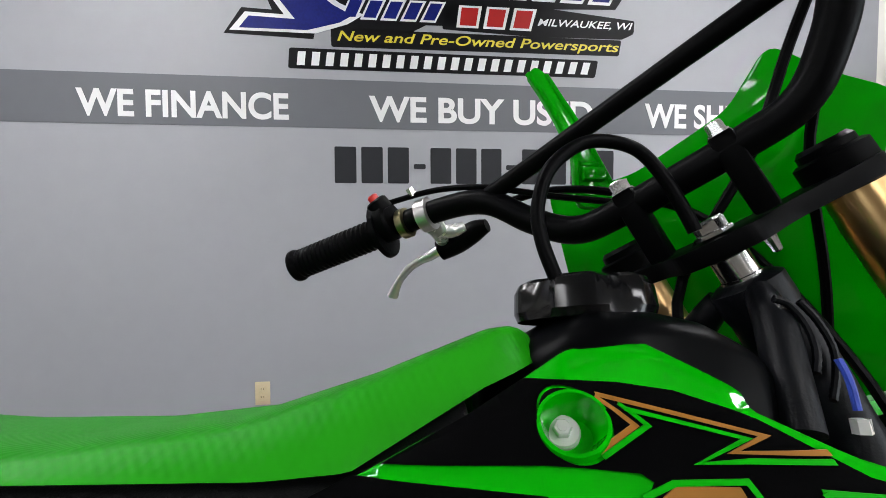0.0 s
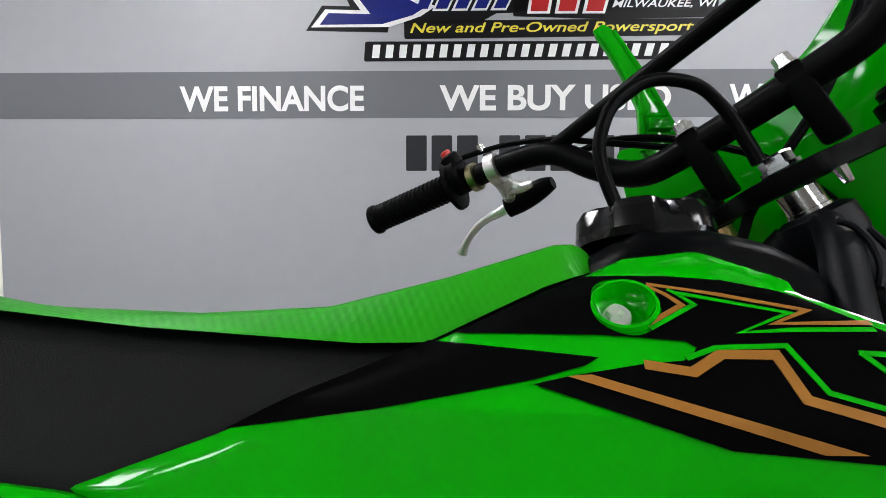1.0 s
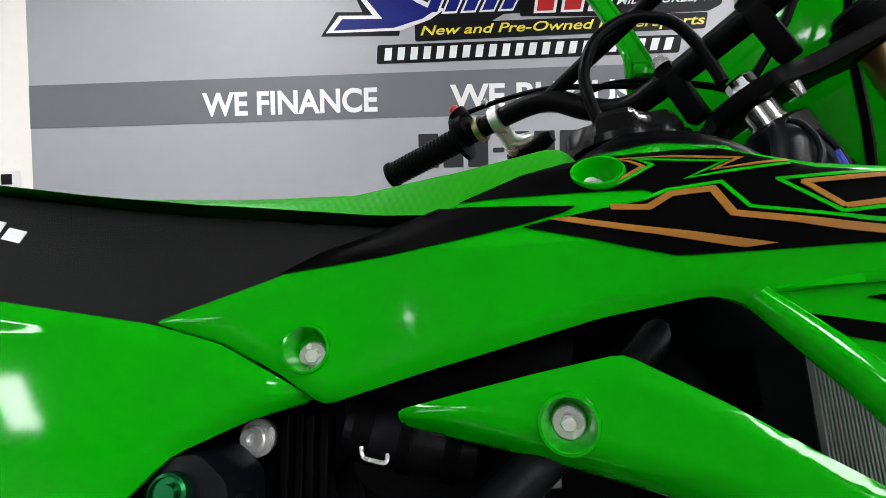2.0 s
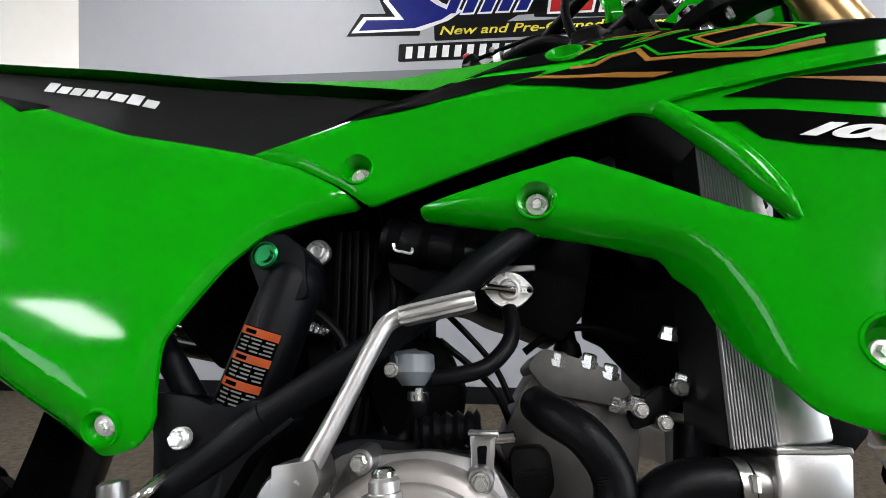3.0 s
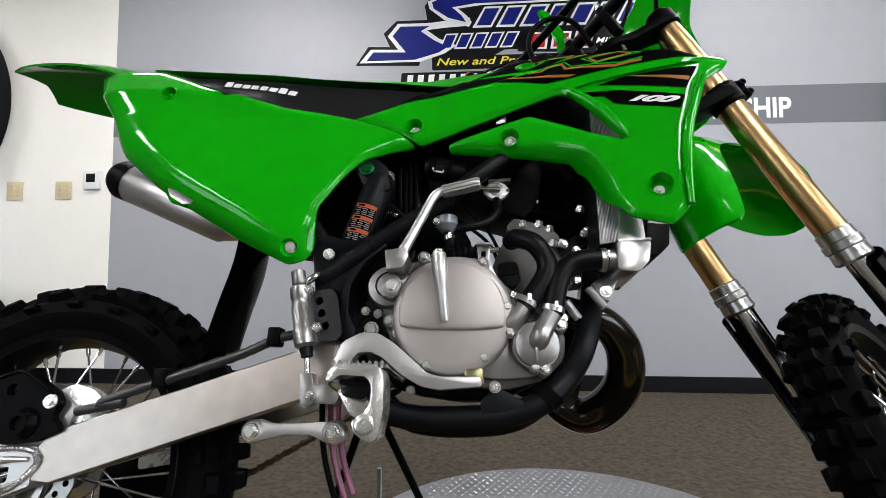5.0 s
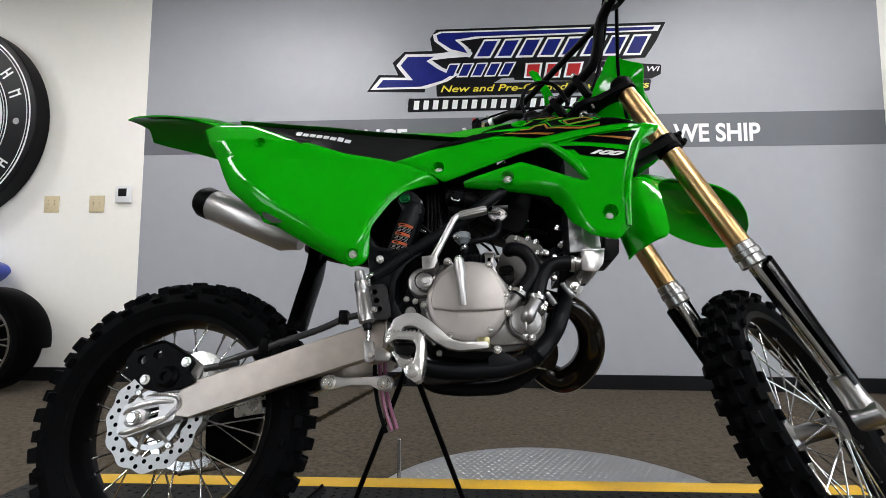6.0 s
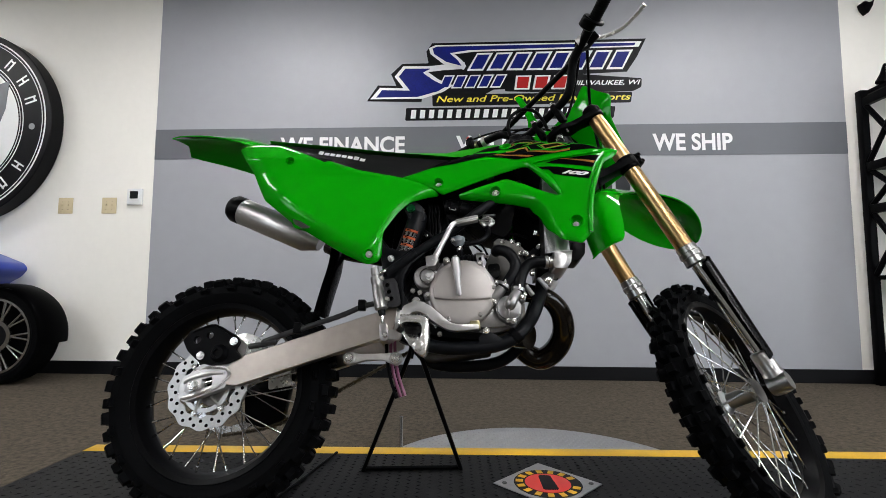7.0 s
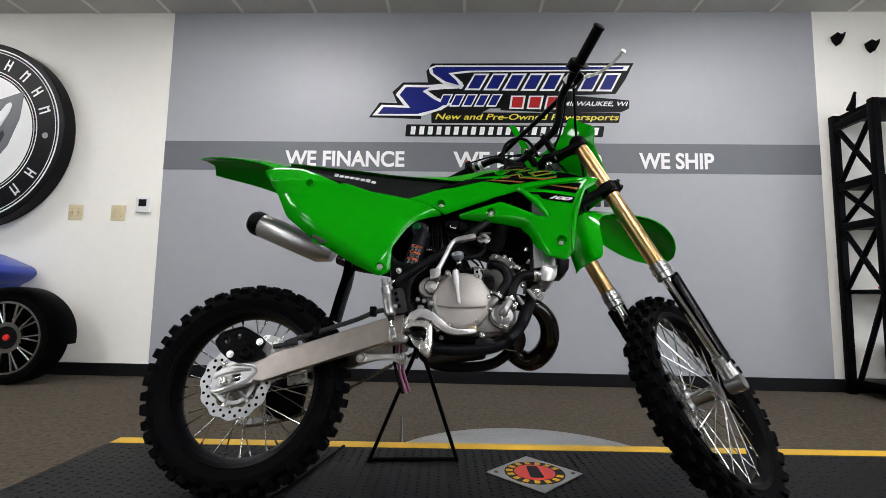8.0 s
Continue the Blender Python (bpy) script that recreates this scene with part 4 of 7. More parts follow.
for p in ((0.590, -0.112, 0.600), (0.672, -0.112, 0.592), (0.547, -0.112, 0.511), (0.598, -0.112, 0.454), (0.672, -0.112, 0.464), (0.703, -0.112, 0.531), (0.706, -0.112, 0.497), (0.772, -0.112, 0.507), (0.737, -0.112, 0.454), (0.749, -0.112, 0.451)):
    lug = cyl((p[0], -0.098, p[2]), (p[0], -0.1315, p[2]), 0.0098, 0.0088, 18, bevel=0.0015)
    part("bolt_boss", lug, CAST, bike)
    bolt((p[0], -0.132, p[2]), r=0.0060)
for p in ((0.576, -0.105, 0.423), (0.685, -0.105, 0.428), (0.710, -0.105, 0.448), (0.507, -0.105, 0.529), (0.516, -0.105, 0.492)):
    bolt(p, r=0.006)
part("drain_block", slab([(0.647, 0.450), (0.671, 0.451), (0.673, 0.430), (0.647, 0.428)], "y", -0.135, -0.11, 0.003), OLIVE_ZINC, bike, "yellow zinc plated pedal tip block", 30)
# cylinder, head and studs; the dark casting colour carries the shade there
part("cylinder", slab(rounded([(0.684, 0.602), (0.699, 0.640), (0.715, 0.668), (0.745, 0.679), (0.778, 0.658), (0.797, 0.622), (0.787, 0.561), (0.742, 0.548)], 0.01), "y", -0.06, 0.06, 0.008), CASE_DARK, bike, "cast alloy cylinder", 30)
part("cylinder_head", slab(rounded([(0.707, 0.669), (0.721, 0.684), (0.745, 0.677), (0.775, 0.667), (0.790, 0.650), (0.770, 0.640), (0.724, 0.648)], 0.006), "y", -0.07, 0.06, 0.006), CASE_DARK, bike, "cast alloy cylinder head", 30)
for p in ((0.734, -0.066, 0.674), (0.758, -0.066, 0.673), (0.774, -0.066, 0.665), (0.777, -0.070, 0.640), (0.791, -0.070, 0.641), (0.821, -0.070, 0.696), (0.828, -0.070, 0.659)):
    part("head_nut", lathe((p[0], p[1], p[2]), (0.2, -0.25, 1), [(-0.004, 0.0078), (0.001, 0.0078), (0.0012, 0.006), (0.006, 0.006), (0.007, 0.005)], 6), ZINC, bike)
pv = part("power_valve_cover", slab(rounded([(0.692, 0.606), (0.722, 0.610), (0.726, 0.582), (0.718, 0.570), (0.696, 0.572)], 0.009), "y", -0.083, -0.06, 0.004), HOSE, bike, "black rubber power valve cover", 30)
part("cover_rib", slab(rounded([(0.697, 0.592), (0.720, 0.595), (0.720, 0.589), (0.697, 0.586)], 0.002), "y", -0.0865, -0.082, 0.001), HOSE, pv, "", 30)
# water pump
pc = (0.739, -0.130, 0.480)
pump = part("water_pump", lathe((pc[0], -0.108, pc[2]), (0, -1, 0), [(0, 0.032), (0.018, 0.032), (0.022, 0.030), (0.0225, 0.0275), (0.030, 0.0265), (0.033, 0.020), (0.034, 0.004)], 40), CAST, bike, "cast alloy water pump cover", 40)
part("pump_rib", slab([(0.735, 0.487), (0.741, 0.487), (0.739, 0.459), (0.736, 0.459)], "y", -0.146, -0.135, 0.001), CAST, pump)
part("pump_elbow", tube([(0.739, -0.128, 0.480), (0.743, -0.141, 0.488), (0.750, -0.140, 0.502), (0.761, -0.140, 0.520)], [0.0128, 0.0132, 0.0125, 0.012], 18), CAST, pump, "cast water elbow")
part("pump_inlet", tube([(0.702, -0.100, 0.501), (0.706, -0.118, 0.506), (0.716, -0.125, 0.518), (0.729, -0.125, 0.536)], [0.015, 0.0165, 0.0132, 0.012], 18), CAST, pump, "cast water elbow")
h1 = part("water_hose", tube([(0.714, -0.085, 0.640), (0.722, -0.112, 0.634), (0.742, -0.125, 0.622), (0.757, -0.125, 0.600), (0.757, -0.125, 0.577), (0.741, -0.125, 0.550), (0.726, -0.125, 0.530)], 0.0140, 20, 16, ribs=0.012), HOSE, bike, "ribbed black rubber water hose")
h2 = part("water_hose", tube([(0.840, -0.125, 0.597), (0.814, -0.125, 0.598), (0.791, -0.125, 0.591), (0.775, -0.125, 0.571), (0.767, -0.125, 0.544), (0.762, -0.125, 0.521)], 0.0142, 20, 16, ribs=0.012), HOSE, bike, "ribbed black rubber water hose")
def band(p, d, r, w=0.010, parent=None):
    d = Vector(d).normalized()
    o = Vector(p)
    c = part("hose_clamp", lathe(o - d * w / 2, d, [(0, r - 0.001), (0, r), (w, r), (w, r - 0.001)], 26, close=False), ALU, parent, "steel hose clamp", 30)
    q = o + Vector((0.2, -1, 0.2)).normalized() * r
    part("clamp_screw", cyl(q - Vector((0, 0, 0.005)), q + Vector((0, 0, 0.005)), 0.0032, n=8, bevel=0.0008), ZINC, parent)
band((0.729, -0.125, 0.538), (-0.5, 0, -0.9), 0.0163, 0.0075, h1)
band((0.763, -0.125, 0.528), (-0.2, 0, -1), 0.0163, 0.0075, h2)
band((0.834, -0.125, 0.597), (1, 0, 0), 0.0163, 0.0075, h2)
for p in ((0.781, -0.100, 0.522), (0.714, -0.100, 0.553), (0.843, -0.100, 0.561)):
    bolt(p, r=0.0062)

# -- kick starter --
kc = (0.539, -0.110, 0.563)
part("kick_boss", lathe((kc[0], -0.095, kc[2]), (0, -1, 0), [(0, 0.031), (0.012, 0.031), (0.018, 0.028), (0.020, 0.020)], 36), CAST, bike, "cast boss of the kick starter", 40)
kick = part("kick_starter", tube([(0.558, -0.152, 0.590), (0.569, -0.149, 0.613), (0.583, -0.143, 0.646), (0.599, -0.137, 0.684), (0.607, -0.134, 0.696), (0.620, -0.132, 0.702)], [0.0085, 0.0072, 0.0066, 0.0066, 0.0066, 0.0068], 16), SATIN, bike, "bare aluminium kick starter lever")
part("kick_knuckle", slab(rounded([(0.541, 0.600), (0.568, 0.605), (0.573, 0.592), (0.566, 0.577), (0.544, 0.573)], 0.002), "y", -0.160, -0.125, 0.0025), CAST, kick, "", 30)
part("kick_collar", lathe((0.545, -0.113, 0.558), (0, -1, 0), [(0, 0.018), (0.020, 0.018), (0.022, 0.0165), (0.026, 0.0165), (0.027, 0.012)], 28), CAST, kick)
part("kick_spring_ring", ringloop((0.545, -0.135, 0.558), (0, -1, 0), [(0, 0.0170), (0.003, 0.0190), (0.006, 0.0170)], 28), STEEL, kick)
bolt((0.549, -0.142, 0.555), r=0.0084, parent=kick, material=BRIGHT, flange=1.35, ht=0.007)
kp = part("kick_pedal", slab(rounded([(0.612, 0.705), (0.664, 0.7175), (0.667, 0.715), (0.669, 0.706), (0.666, 0.7045), (0.615, 0.6925)], 0.002), "y", -0.142, -0.124, 0.002), SATIN, kick, "ridged aluminium kick pedal", 30)
for k in (0.22, 0.80):
    part("pedal_ridge", tube([(0.6135, -0.1425, 0.705 - 0.0115 * k), (0.640, -0.1430, 0.7115 - 0.0115 * k), (0.6675, -0.1425, 0.7172 - 0.0105 * k)], 0.0014, 8), SATIN, kp)
lt = [Vector(q) for q in [(0.613, -0.158, 0.597), (0.623, -0.158, 0.504)]]
lv = part("release_lever", lathe(lt[0], lt[1] - lt[0], [(0, 0.0080), (0.002, 0.0096), (0.008, 0.0098), (0.0085, 0.0106), (0.024, 0.0108), (0.036, 0.0092), (0.052, 0.0070), ((lt[1] - lt[0]).length - 0.003, 0.0058), ((lt[1] - lt[0]).length, 0.0045)], 24), SATIN, bike, "tapered aluminium lever on the clutch cover")
part("lever_cap", lathe(lt[0], lt[0] - lt[1], [(-0.002, 0.0075), (0.003, 0.0075), (0.005, 0.0055)], 18), STEEL, lv)

# -- carburettor, cables and fuel tap --
part("carburettor", slab(rounded([(0.576, 0.683), (0.633, 0.694), (0.655, 0.648), (0.649, 0.605), (0.594, 0.605), (0.574, 0.642)], 0.006), "y", -0.05, 0.02, 0.004), DARK, bike, "dark cast carburettor", 30)
for dx in (0, 10, 20, 30):
    part("carburettor_fin", slab([(p[0] + dx * 0.0006, p[1]) for p in [(0.608, 0.717), (0.610, 0.717), (0.611, 0.688), (0.609, 0.688)]], "y", -0.075, -0.04), DARK, bike, smooth=0)
part("bellows", tube([(0.620, -0.085, 0.616), (0.671, -0.085, 0.621)], 0.0125, 16, 14, ribs=0.16), HOSE, bike, "black rubber cable bellows", 20)
cbk = part("cable_bracket", slab(rounded([(0.664, 0.620), (0.682, 0.622), (0.680, 0.587), (0.666, 0.586)], 0.003), "y", -0.118, -0.112, 0.001), ALU, bike, "bare steel cable bracket", 30)
part("bracket_slot", slab(rounded([(0.669, 0.612), (0.676, 0.613), (0.675, 0.594), (0.670, 0.594)], 0.002), "y", -0.1186, -0.117), DARK, cbk, "", 0)
part("bracket_lip", box(0.663, 0.684, -0.128, -0.112, 0.6195, 0.6225, 0.001), ALU, cbk)
part("cable_end", cyl((0.666, -0.110, 0.615), (0.696, -0.110, 0.618), 0.0042, n=12, bevel=0.001), STEEL, bike)
TX, TY, TZ = 0.694, -0.070, 0.732
tap = part("fuel_tap", sheet(rounded([(TX + a, TZ + b) for a, b in ((-0.0225, 0.0), (-0.011, 0.0125), (0.0, 0.0165), (0.011, 0.0125), (0.0225, 0.0), (0.011, -0.0130), (0.0, -0.0165), (-0.011, -0.0130))], 0.0055), lambda x, h: -TY, 0.009, 0.5, 0.0008, holes=((TX + 0.0175, TZ, 0.0026),)), BRIGHT, bike, "bare cast fuel tap", 30)
part("tap_body", cyl((TX, TY + 0.035, TZ + 0.002), (TX, TY + 0.006, TZ), 0.0125, n=20), CAST, tap)
part("tap_plate", slab([(TX - 0.012, TZ + 0.021), (TX + 0.023, TZ + 0.023), (TX + 0.023, TZ + 0.017), (TX - 0.012, TZ + 0.015)], "y", TY + 0.002, TY + 0.04, 0.001), CAST, tap, "", 0)
part("tap_dial", lathe((TX, TY, TZ), (0, -1, 0), [(0, 0.0095), (0.0016, 0.0095), (0.0022, 0.0085), (0.0022, 0.0072), (0.0010, 0.0068), (0.0010, 0.001)], 28), SATIN, tap)
part("tap_lever", tube([(TX - 0.026, TY - 0.006, TZ + 0.001), (TX - 0.018, TY - 0.006, TZ + 0.001), (TX - 0.008, TY - 0.006, TZ), (TX + 0.005, TY - 0.004, TZ - 0.001)], [0.0022, 0.0030, 0.0028, 0.0036], 10), STEEL, tap, "steel fuel tap lever")
part("tap_screw", lathe((TX - 0.0225, TY - 0.003, TZ + 0.001), (0, -1, 0), [(0, 0.0036), (0.006, 0.0034), (0.0066, 0.002)], 12), STEEL, tap)
part("tap_outlet", cyl((TX, TY + 0.006, TZ - 0.015), (TX, TY + 0.005, TZ - 0.024), 0.0055, n=14), CAST, tap)
part("fuel_hose", tube([(TX, TY + 0.004, TZ - 0.016), (TX + 0.002, -0.076, 0.700), (TX - 0.002, -0.085, 0.684), (0.676, -0.092, 0.667), (0.655, -0.095, 0.660), (0.634, -0.095, 0.657)], 0.0068, 14), HOSE, bike, "black rubber fuel hose")
flt = part("fuel_filter", lathe((0.618, -0.095, 0.677), (0.03, 0, -1), [(0, 0.010), (0.003, 0.016), (0.016, 0.017), (0.02, 0.014), (0.026, 0.009)], 24), TRANSL, bike, "translucent grey fuel filter bowl")
part("filter_lug", cyl((0.603, -0.100, 0.666), (0.621, -0.090, 0.670), 0.010, n=16, bevel=0.001), TRANSL, flt)
bolt((0.604, -0.110, 0.662), r=0.0055)
part("filter_hose", tube([(0.621, -0.090, 0.652), (0.623, -0.090, 0.635), (0.615, -0.070, 0.617), (0.601, -0.070, 0.600)], 0.0072, 14), HOSE, bike, "black rubber fuel hose")
band((0.622, -0.090, 0.643), (0, 0, 1), 0.0082, 0.007, flt)
part("throttle_cable", tube([(0.633, -0.050, 0.690), (0.676, -0.050, 0.655), (0.693, -0.050, 0.626), (0.696, -0.050, 0.605)], 0.003, 8), BLACK, bike, "black control cable")
part("wiring_loom", tube([(0.556, -0.030, 0.567), (0.565, -0.030, 0.611), (0.568, -0.030, 0.648), (0.580, -0.030, 0.671)], 0.006, 10), BLACK, bike, "black wiring loom")
part("air_boot", tube([(0.517, -0.020, 0.668), (0.570, -0.020, 0.675), (0.601, -0.020, 0.667)], [0.035, 0.03, 0.025], 18), BLACK, bike, "black rubber intake boot")
part("airbox", slab(rounded([(0.444, 0.790), (0.500, 0.826), (0.568, 0.836), (0.600, 0.801), (0.558, 0.735), (0.516, 0.680), (0.481, 0.650), (0.434, 0.659)], 0.01), "y", -0.03, 0.085, 0.006), BLACK, bike, "black plastic airbox", 30)
# black sheet added below the tank to stand in for the shade there
part("under_tank_shade", slab(rounded([(0.570, 0.819), (0.707, 0.868), (0.817, 0.889), (0.852, 0.851), (0.845, 0.748), (0.819, 0.740), (0.797, 0.770), (0.770, 0.776), (0.757, 0.712), (0.738, 0.690), (0.703, 0.704), (0.674, 0.712), (0.650, 0.724), (0.618, 0.728), (0.585, 0.748)], 0.006), "y", -0.055, 0.06, 0.006), BLACK, bike, "black filler sheet in place of the shade under the fuel tank", 30)
boot = part("breather_boot", tube([(0.582, -0.052, 0.784), (0.605, -0.055, 0.778), (0.632, -0.055, 0.772), (0.662, -0.050, 0.767)], [0.019, 0.021, 0.020, 0.019], 20), HOSE, bike, "black rubber boot under the shroud")
for p, w in (((0.592, -0.053, 0.781), 0.006), ((0.620, -0.055, 0.775), 0.004), ((0.650, -0.052, 0.769), 0.005)):
    part("boot_band", lathe(p, (1, 0, -0.2), [(-w, 0.0205), (-w, 0.0228), (w, 0.0228), (w, 0.0205)], 24), BLACK, boot)
part("boot_clip", tube([(0.592, -0.074, 0.772), (0.594, -0.075, 0.766), (0.601, -0.076, 0.764), (0.608, -0.075, 0.763), (0.609, -0.073, 0.768)], 0.0014, 8), BRIGHT, boot, "bright wire clip")
# ribbed upright between the airbox and the intake
for k, x in enumerate((0.532, 0.5405, 0.549, 0.5575)):
    part("airbox_rib", slab([(x, 0.790), (x + 0.006, 0.790), (x + 0.013, 0.640), (x + 0.007, 0.640)], "y", -0.058 + 0.004 * (k % 2), -0.035, 0.0015), BLACK, bike, smooth=0)

# added filler: keeps the gap left of the kick boss black
part("linkage_gap_filler", slab(rounded([(0.438, 0.500), (0.438, 0.585), (0.454, 0.632), (0.488, 0.656), (0.572, 0.646), (0.560, 0.560), (0.535, 0.490)], 0.006), "y", -0.03, 0.06, 0.004), BLACK, bike, "black filler plate added to hide the wall beside the linkage", 30)

# -- radiators --
for s in (-1, 1):
    core = [(p[0], p[1]) for p in [(0.834, 0.834), (0.862, 0.823), (0.861, 0.622), (0.831, 0.618)]]
    rad = part("radiator", slab(core, "y", s * 0.055, s * 0.128, 0.001), FIN, bike, "dark finned radiator core", 0)
    if s < 0:
        (xa, za), (xb, zb), (xc, zc), (xd, zd) = core
        for i in range(15):
            t = (i + 0.5) / 15
            q0 = (xa + (xb - xa) * t, za + (zb - za) * t)
            q1 = (xd + (xc - xd) * t, zd + (zc - zd) * t)
            part("fin", slab([(q0[0] - 0.0005, q0[1]), (q0[0] + 0.0005, q0[1]), (q1[0] + 0.0005, q1[1]), (q1[0] - 0.0005, q1[1])], "y", -0.1325, -0.127), FIN_EDGE, rad, smooth=0)
    part("radiator_tank", slab(rounded([(0.859, 0.825), (0.870, 0.817), (0.889, 0.679), (0.892, 0.625), (0.857, 0.620)], 0.004), "y", s * 0.05, s * 0.132, 0.004), ALU, rad, "bare aluminium radiator tank", 30)
    part("radiator_foot", slab(rounded([(0.850, 0.618), (0.895, 0.620), (0.890, 0.591), (0.875, 0.575), (0.848, 0.578)], 0.006), "y", s * 0.05, s * 0.142, 0.006), ALU, rad, "bare aluminium lower tank", 30)
    part("tank_seam", slab([(0.851, 0.621), (0.895, 0.623), (0.895, 0.619), (0.851, 0.617)], "y", s * 0.05, s * 0.143, 0.001), ALU, rad, smooth=0)
part("radiator_outlet", cyl((0.830, -0.125, 0.597), (0.854, -0.125, 0.598), 0.0135, n=20), CAST, bike)
part("horn_block", slab(rounded([(0.906, 0.662), (0.939, 0.659), (0.935, 0.628), (0.920, 0.613), (0.902, 0.613)], 0.004), "y", -0.10, -0.03, 0.004), BLACK, bike, "black plastic block behind the shroud", 30)
part("engine_mount", slab(rounded([(0.825, 0.573), (0.842, 0.584), (0.863, 0.587), (0.853, 0.563), (0.847, 0.547), (0.833, 0.551)], 0.003), "y", -0.095, -0.075, 0.002), ALU, bike, "bare aluminium engine mount", 30)
bolt((0.841, -0.096, 0.560), r=0.0075, flange=1.3)
part("head_stay", slab(rounded([(0.784, 0.636), (0.813, 0.657), (0.833, 0.648), (0.804, 0.627), (0.790, 0.622)], 0.003), "y", -0.065, -0.055, 0.002), FRAME, bike, "black head stay", 30)
for p in ((0.793, -0.075, 0.638), (0.810, -0.075, 0.629), (0.824, -0.075, 0.655)):
    bolt(p, r=0.006)

# -- exhaust springs and muffler details --
def spring(p0, p1, r=0.005, turns=16):
    p0, p1 = Vector(p0), Vector(p1)
    d, a, b = basis(p1 - p0)
    n = turns * 8
    pts = [p0 + (p1 - p0) * (i / n) + (a * math.cos(i * math.pi / 4) + b * math.sin(i * math.pi / 4)) * r for i in range(n + 1)]
    return tube(pts, 0.0013, 5, 1)
part("exhaust_spring", spring((0.816, -0.105, 0.563), (0.837, -0.105, 0.535)), FIN_EDGE, bike, "steel exhaust spring", 60)
part("exhaust_spring", spring((0.784, -0.105, 0.544), (0.800, -0.105, 0.520)), FIN_EDGE, bike, "steel exhaust spring", 60)
part("pipe_flange", tube([(0.783, -0.050, 0.543), (0.803, -0.052, 0.538), (0.816, -0.052, 0.537)], [0.024, 0.023, 0.021], 18), PIPE, bike)
part("pipe_seam", tube([(0.838, -0.058, 0.531), (0.866, -0.040, 0.512), (0.884, -0.010, 0.480), (0.884, 0.022, 0.445)], 0.0016, 6), PIPE, bike)
m0, m1 = Vector((-0.113, 0.120, 0.867)), Vector((0.198, 0.120, 0.735))
md = (m1 - m0).normalized()
part("muffler", lathe(m0 + md * 0.03, md, [(0, 0.040), (0.004, 0.043), (0.24, 0.043), (0.25, 0.038), (0.29, 0.022)], 32), SATIN, bike, "brushed aluminium muffler", 40)
part("muffler_cap", lathe(m0 + md * 0.034, -md, [(0, 0.0438), (0.03, 0.0438), (0.045, 0.036), (0.05, 0.024), (0.04, 0.018), (0.02, 0.017)], 32), BLACK, bike, "black muffler end cap", 30)
part("mid_pipe", tube([m1 + md * 0.01, (0.28, 0.10, 0.70), (0.45, 0.10, 0.66), (0.60, 0.10, 0.52), (0.72, 0.06, 0.46), (0.80, 0.0, 0.44)], [0.02, 0.02, 0.02, 0.022, 0.03, 0.034], 16), PIPE, bike, "dark exhaust mid pipe")

# -- shock reservoir --
s0, s1 = Vector((0.514, -0.088, 0.748)), Vector((0.477, -0.088, 0.612))
sd = (s1 - s0).normalized()
ln = (s1 - s0).length
res = part("shock_reservoir", lathe(s0, sd, [(-0.004, 0.014), (0.004, 0.022), (0.012, 0.0250), (ln - 0.014, 0.0268), (ln - 0.003, 0.0240), (ln, 0.018)], 32), FRAME, bike, "matt black shock absorber reservoir", 40)
part("reservoir_head", slab(rounded([(0.474, 0.752), (0.480, 0.768), (0.505, 0.772), (0.524, 0.757), (0.531, 0.717), (0.514, 0.712), (0.490, 0.722)], 0.006), "y", -0.108, -0.06, 0.004), FRAME, res, "", 30)
for p, r in (((0.493, -0.112, 0.751), 0.0115),):
    part("adjuster", lathe(p, (0, -1, 0), [(-0.006, r), (0.002, r), (0.003, r * 0.85), (0.001, r * 0.8), (0.001, r * 0.5), (0.004, r * 0.5)], 24), GREEN_ANO if r > 0.01 else ZINC, res, "green anodised adjuster" if r > 0.01 else "")
def label_band(t0, t1, a0, a1, dr, material, name):
    """A strip wrapped on the reservoir: from t0 to t1 along it, between two angles."""
    d = sd
    u = Vector((0, -1, 0)) - d * (-d.y)
    u.normalize()
    w = d.cross(u)
    bm = bmesh.new()
    rr = 0.0264 + dr
    prev = None
    for i in range(13):
        a = a0 + (a1 - a0) * i / 12
        o = u * math.cos(a) * rr + w * math.sin(a) * rr
        cur = (bm.verts.new(s0 + d * t0 + o), bm.verts.new(s0 + d * t1 + o))
        if prev:
            bm.faces.new((prev[0], prev[1], cur[1], cur[0]))
        prev = cur
    bmesh.ops.solidify(bm, geom=bm.faces[:], thickness=0.0003)
    return part(name, bm, material, res, smooth=40)
lb = label_band(ln * 0.42, ln * 0.86, -0.66, 0.66, 0.0004, DECAL_BLACK, "warning_label")
for k in range(3):
    t = ln * (0.425 + 0.145 * k)
    label_band(t, t + ln * 0.045, -0.65, 0.65, 0.0008, ORANGE, "label_stripe")
    label_band(t + ln * 0.012, t + ln * 0.034, 0.05, 0.45, 0.0011, DECAL_BLACK, "label_text_bar")
    for j in range(4):
        for q in range(3):
            label_band(t + ln * (0.055 + 0.022 * j), t + ln * (0.064 + 0.022 * j), -0.58 + 0.39 * q, -0.58 + 0.39 * q + 0.26 + 0.08 * ((j + q + k) % 2), 0.0008, GREY_P, "label_text_bar")
part("reservoir_hose", tube([(0.498, -0.062, 0.704), (0.514, -0.062, 0.699), (0.537, -0.060, 0.693)], 0.0058, 12, 12, ribs=0.16), STEEL, bike, "bright crimped steel hose fitting", 20)
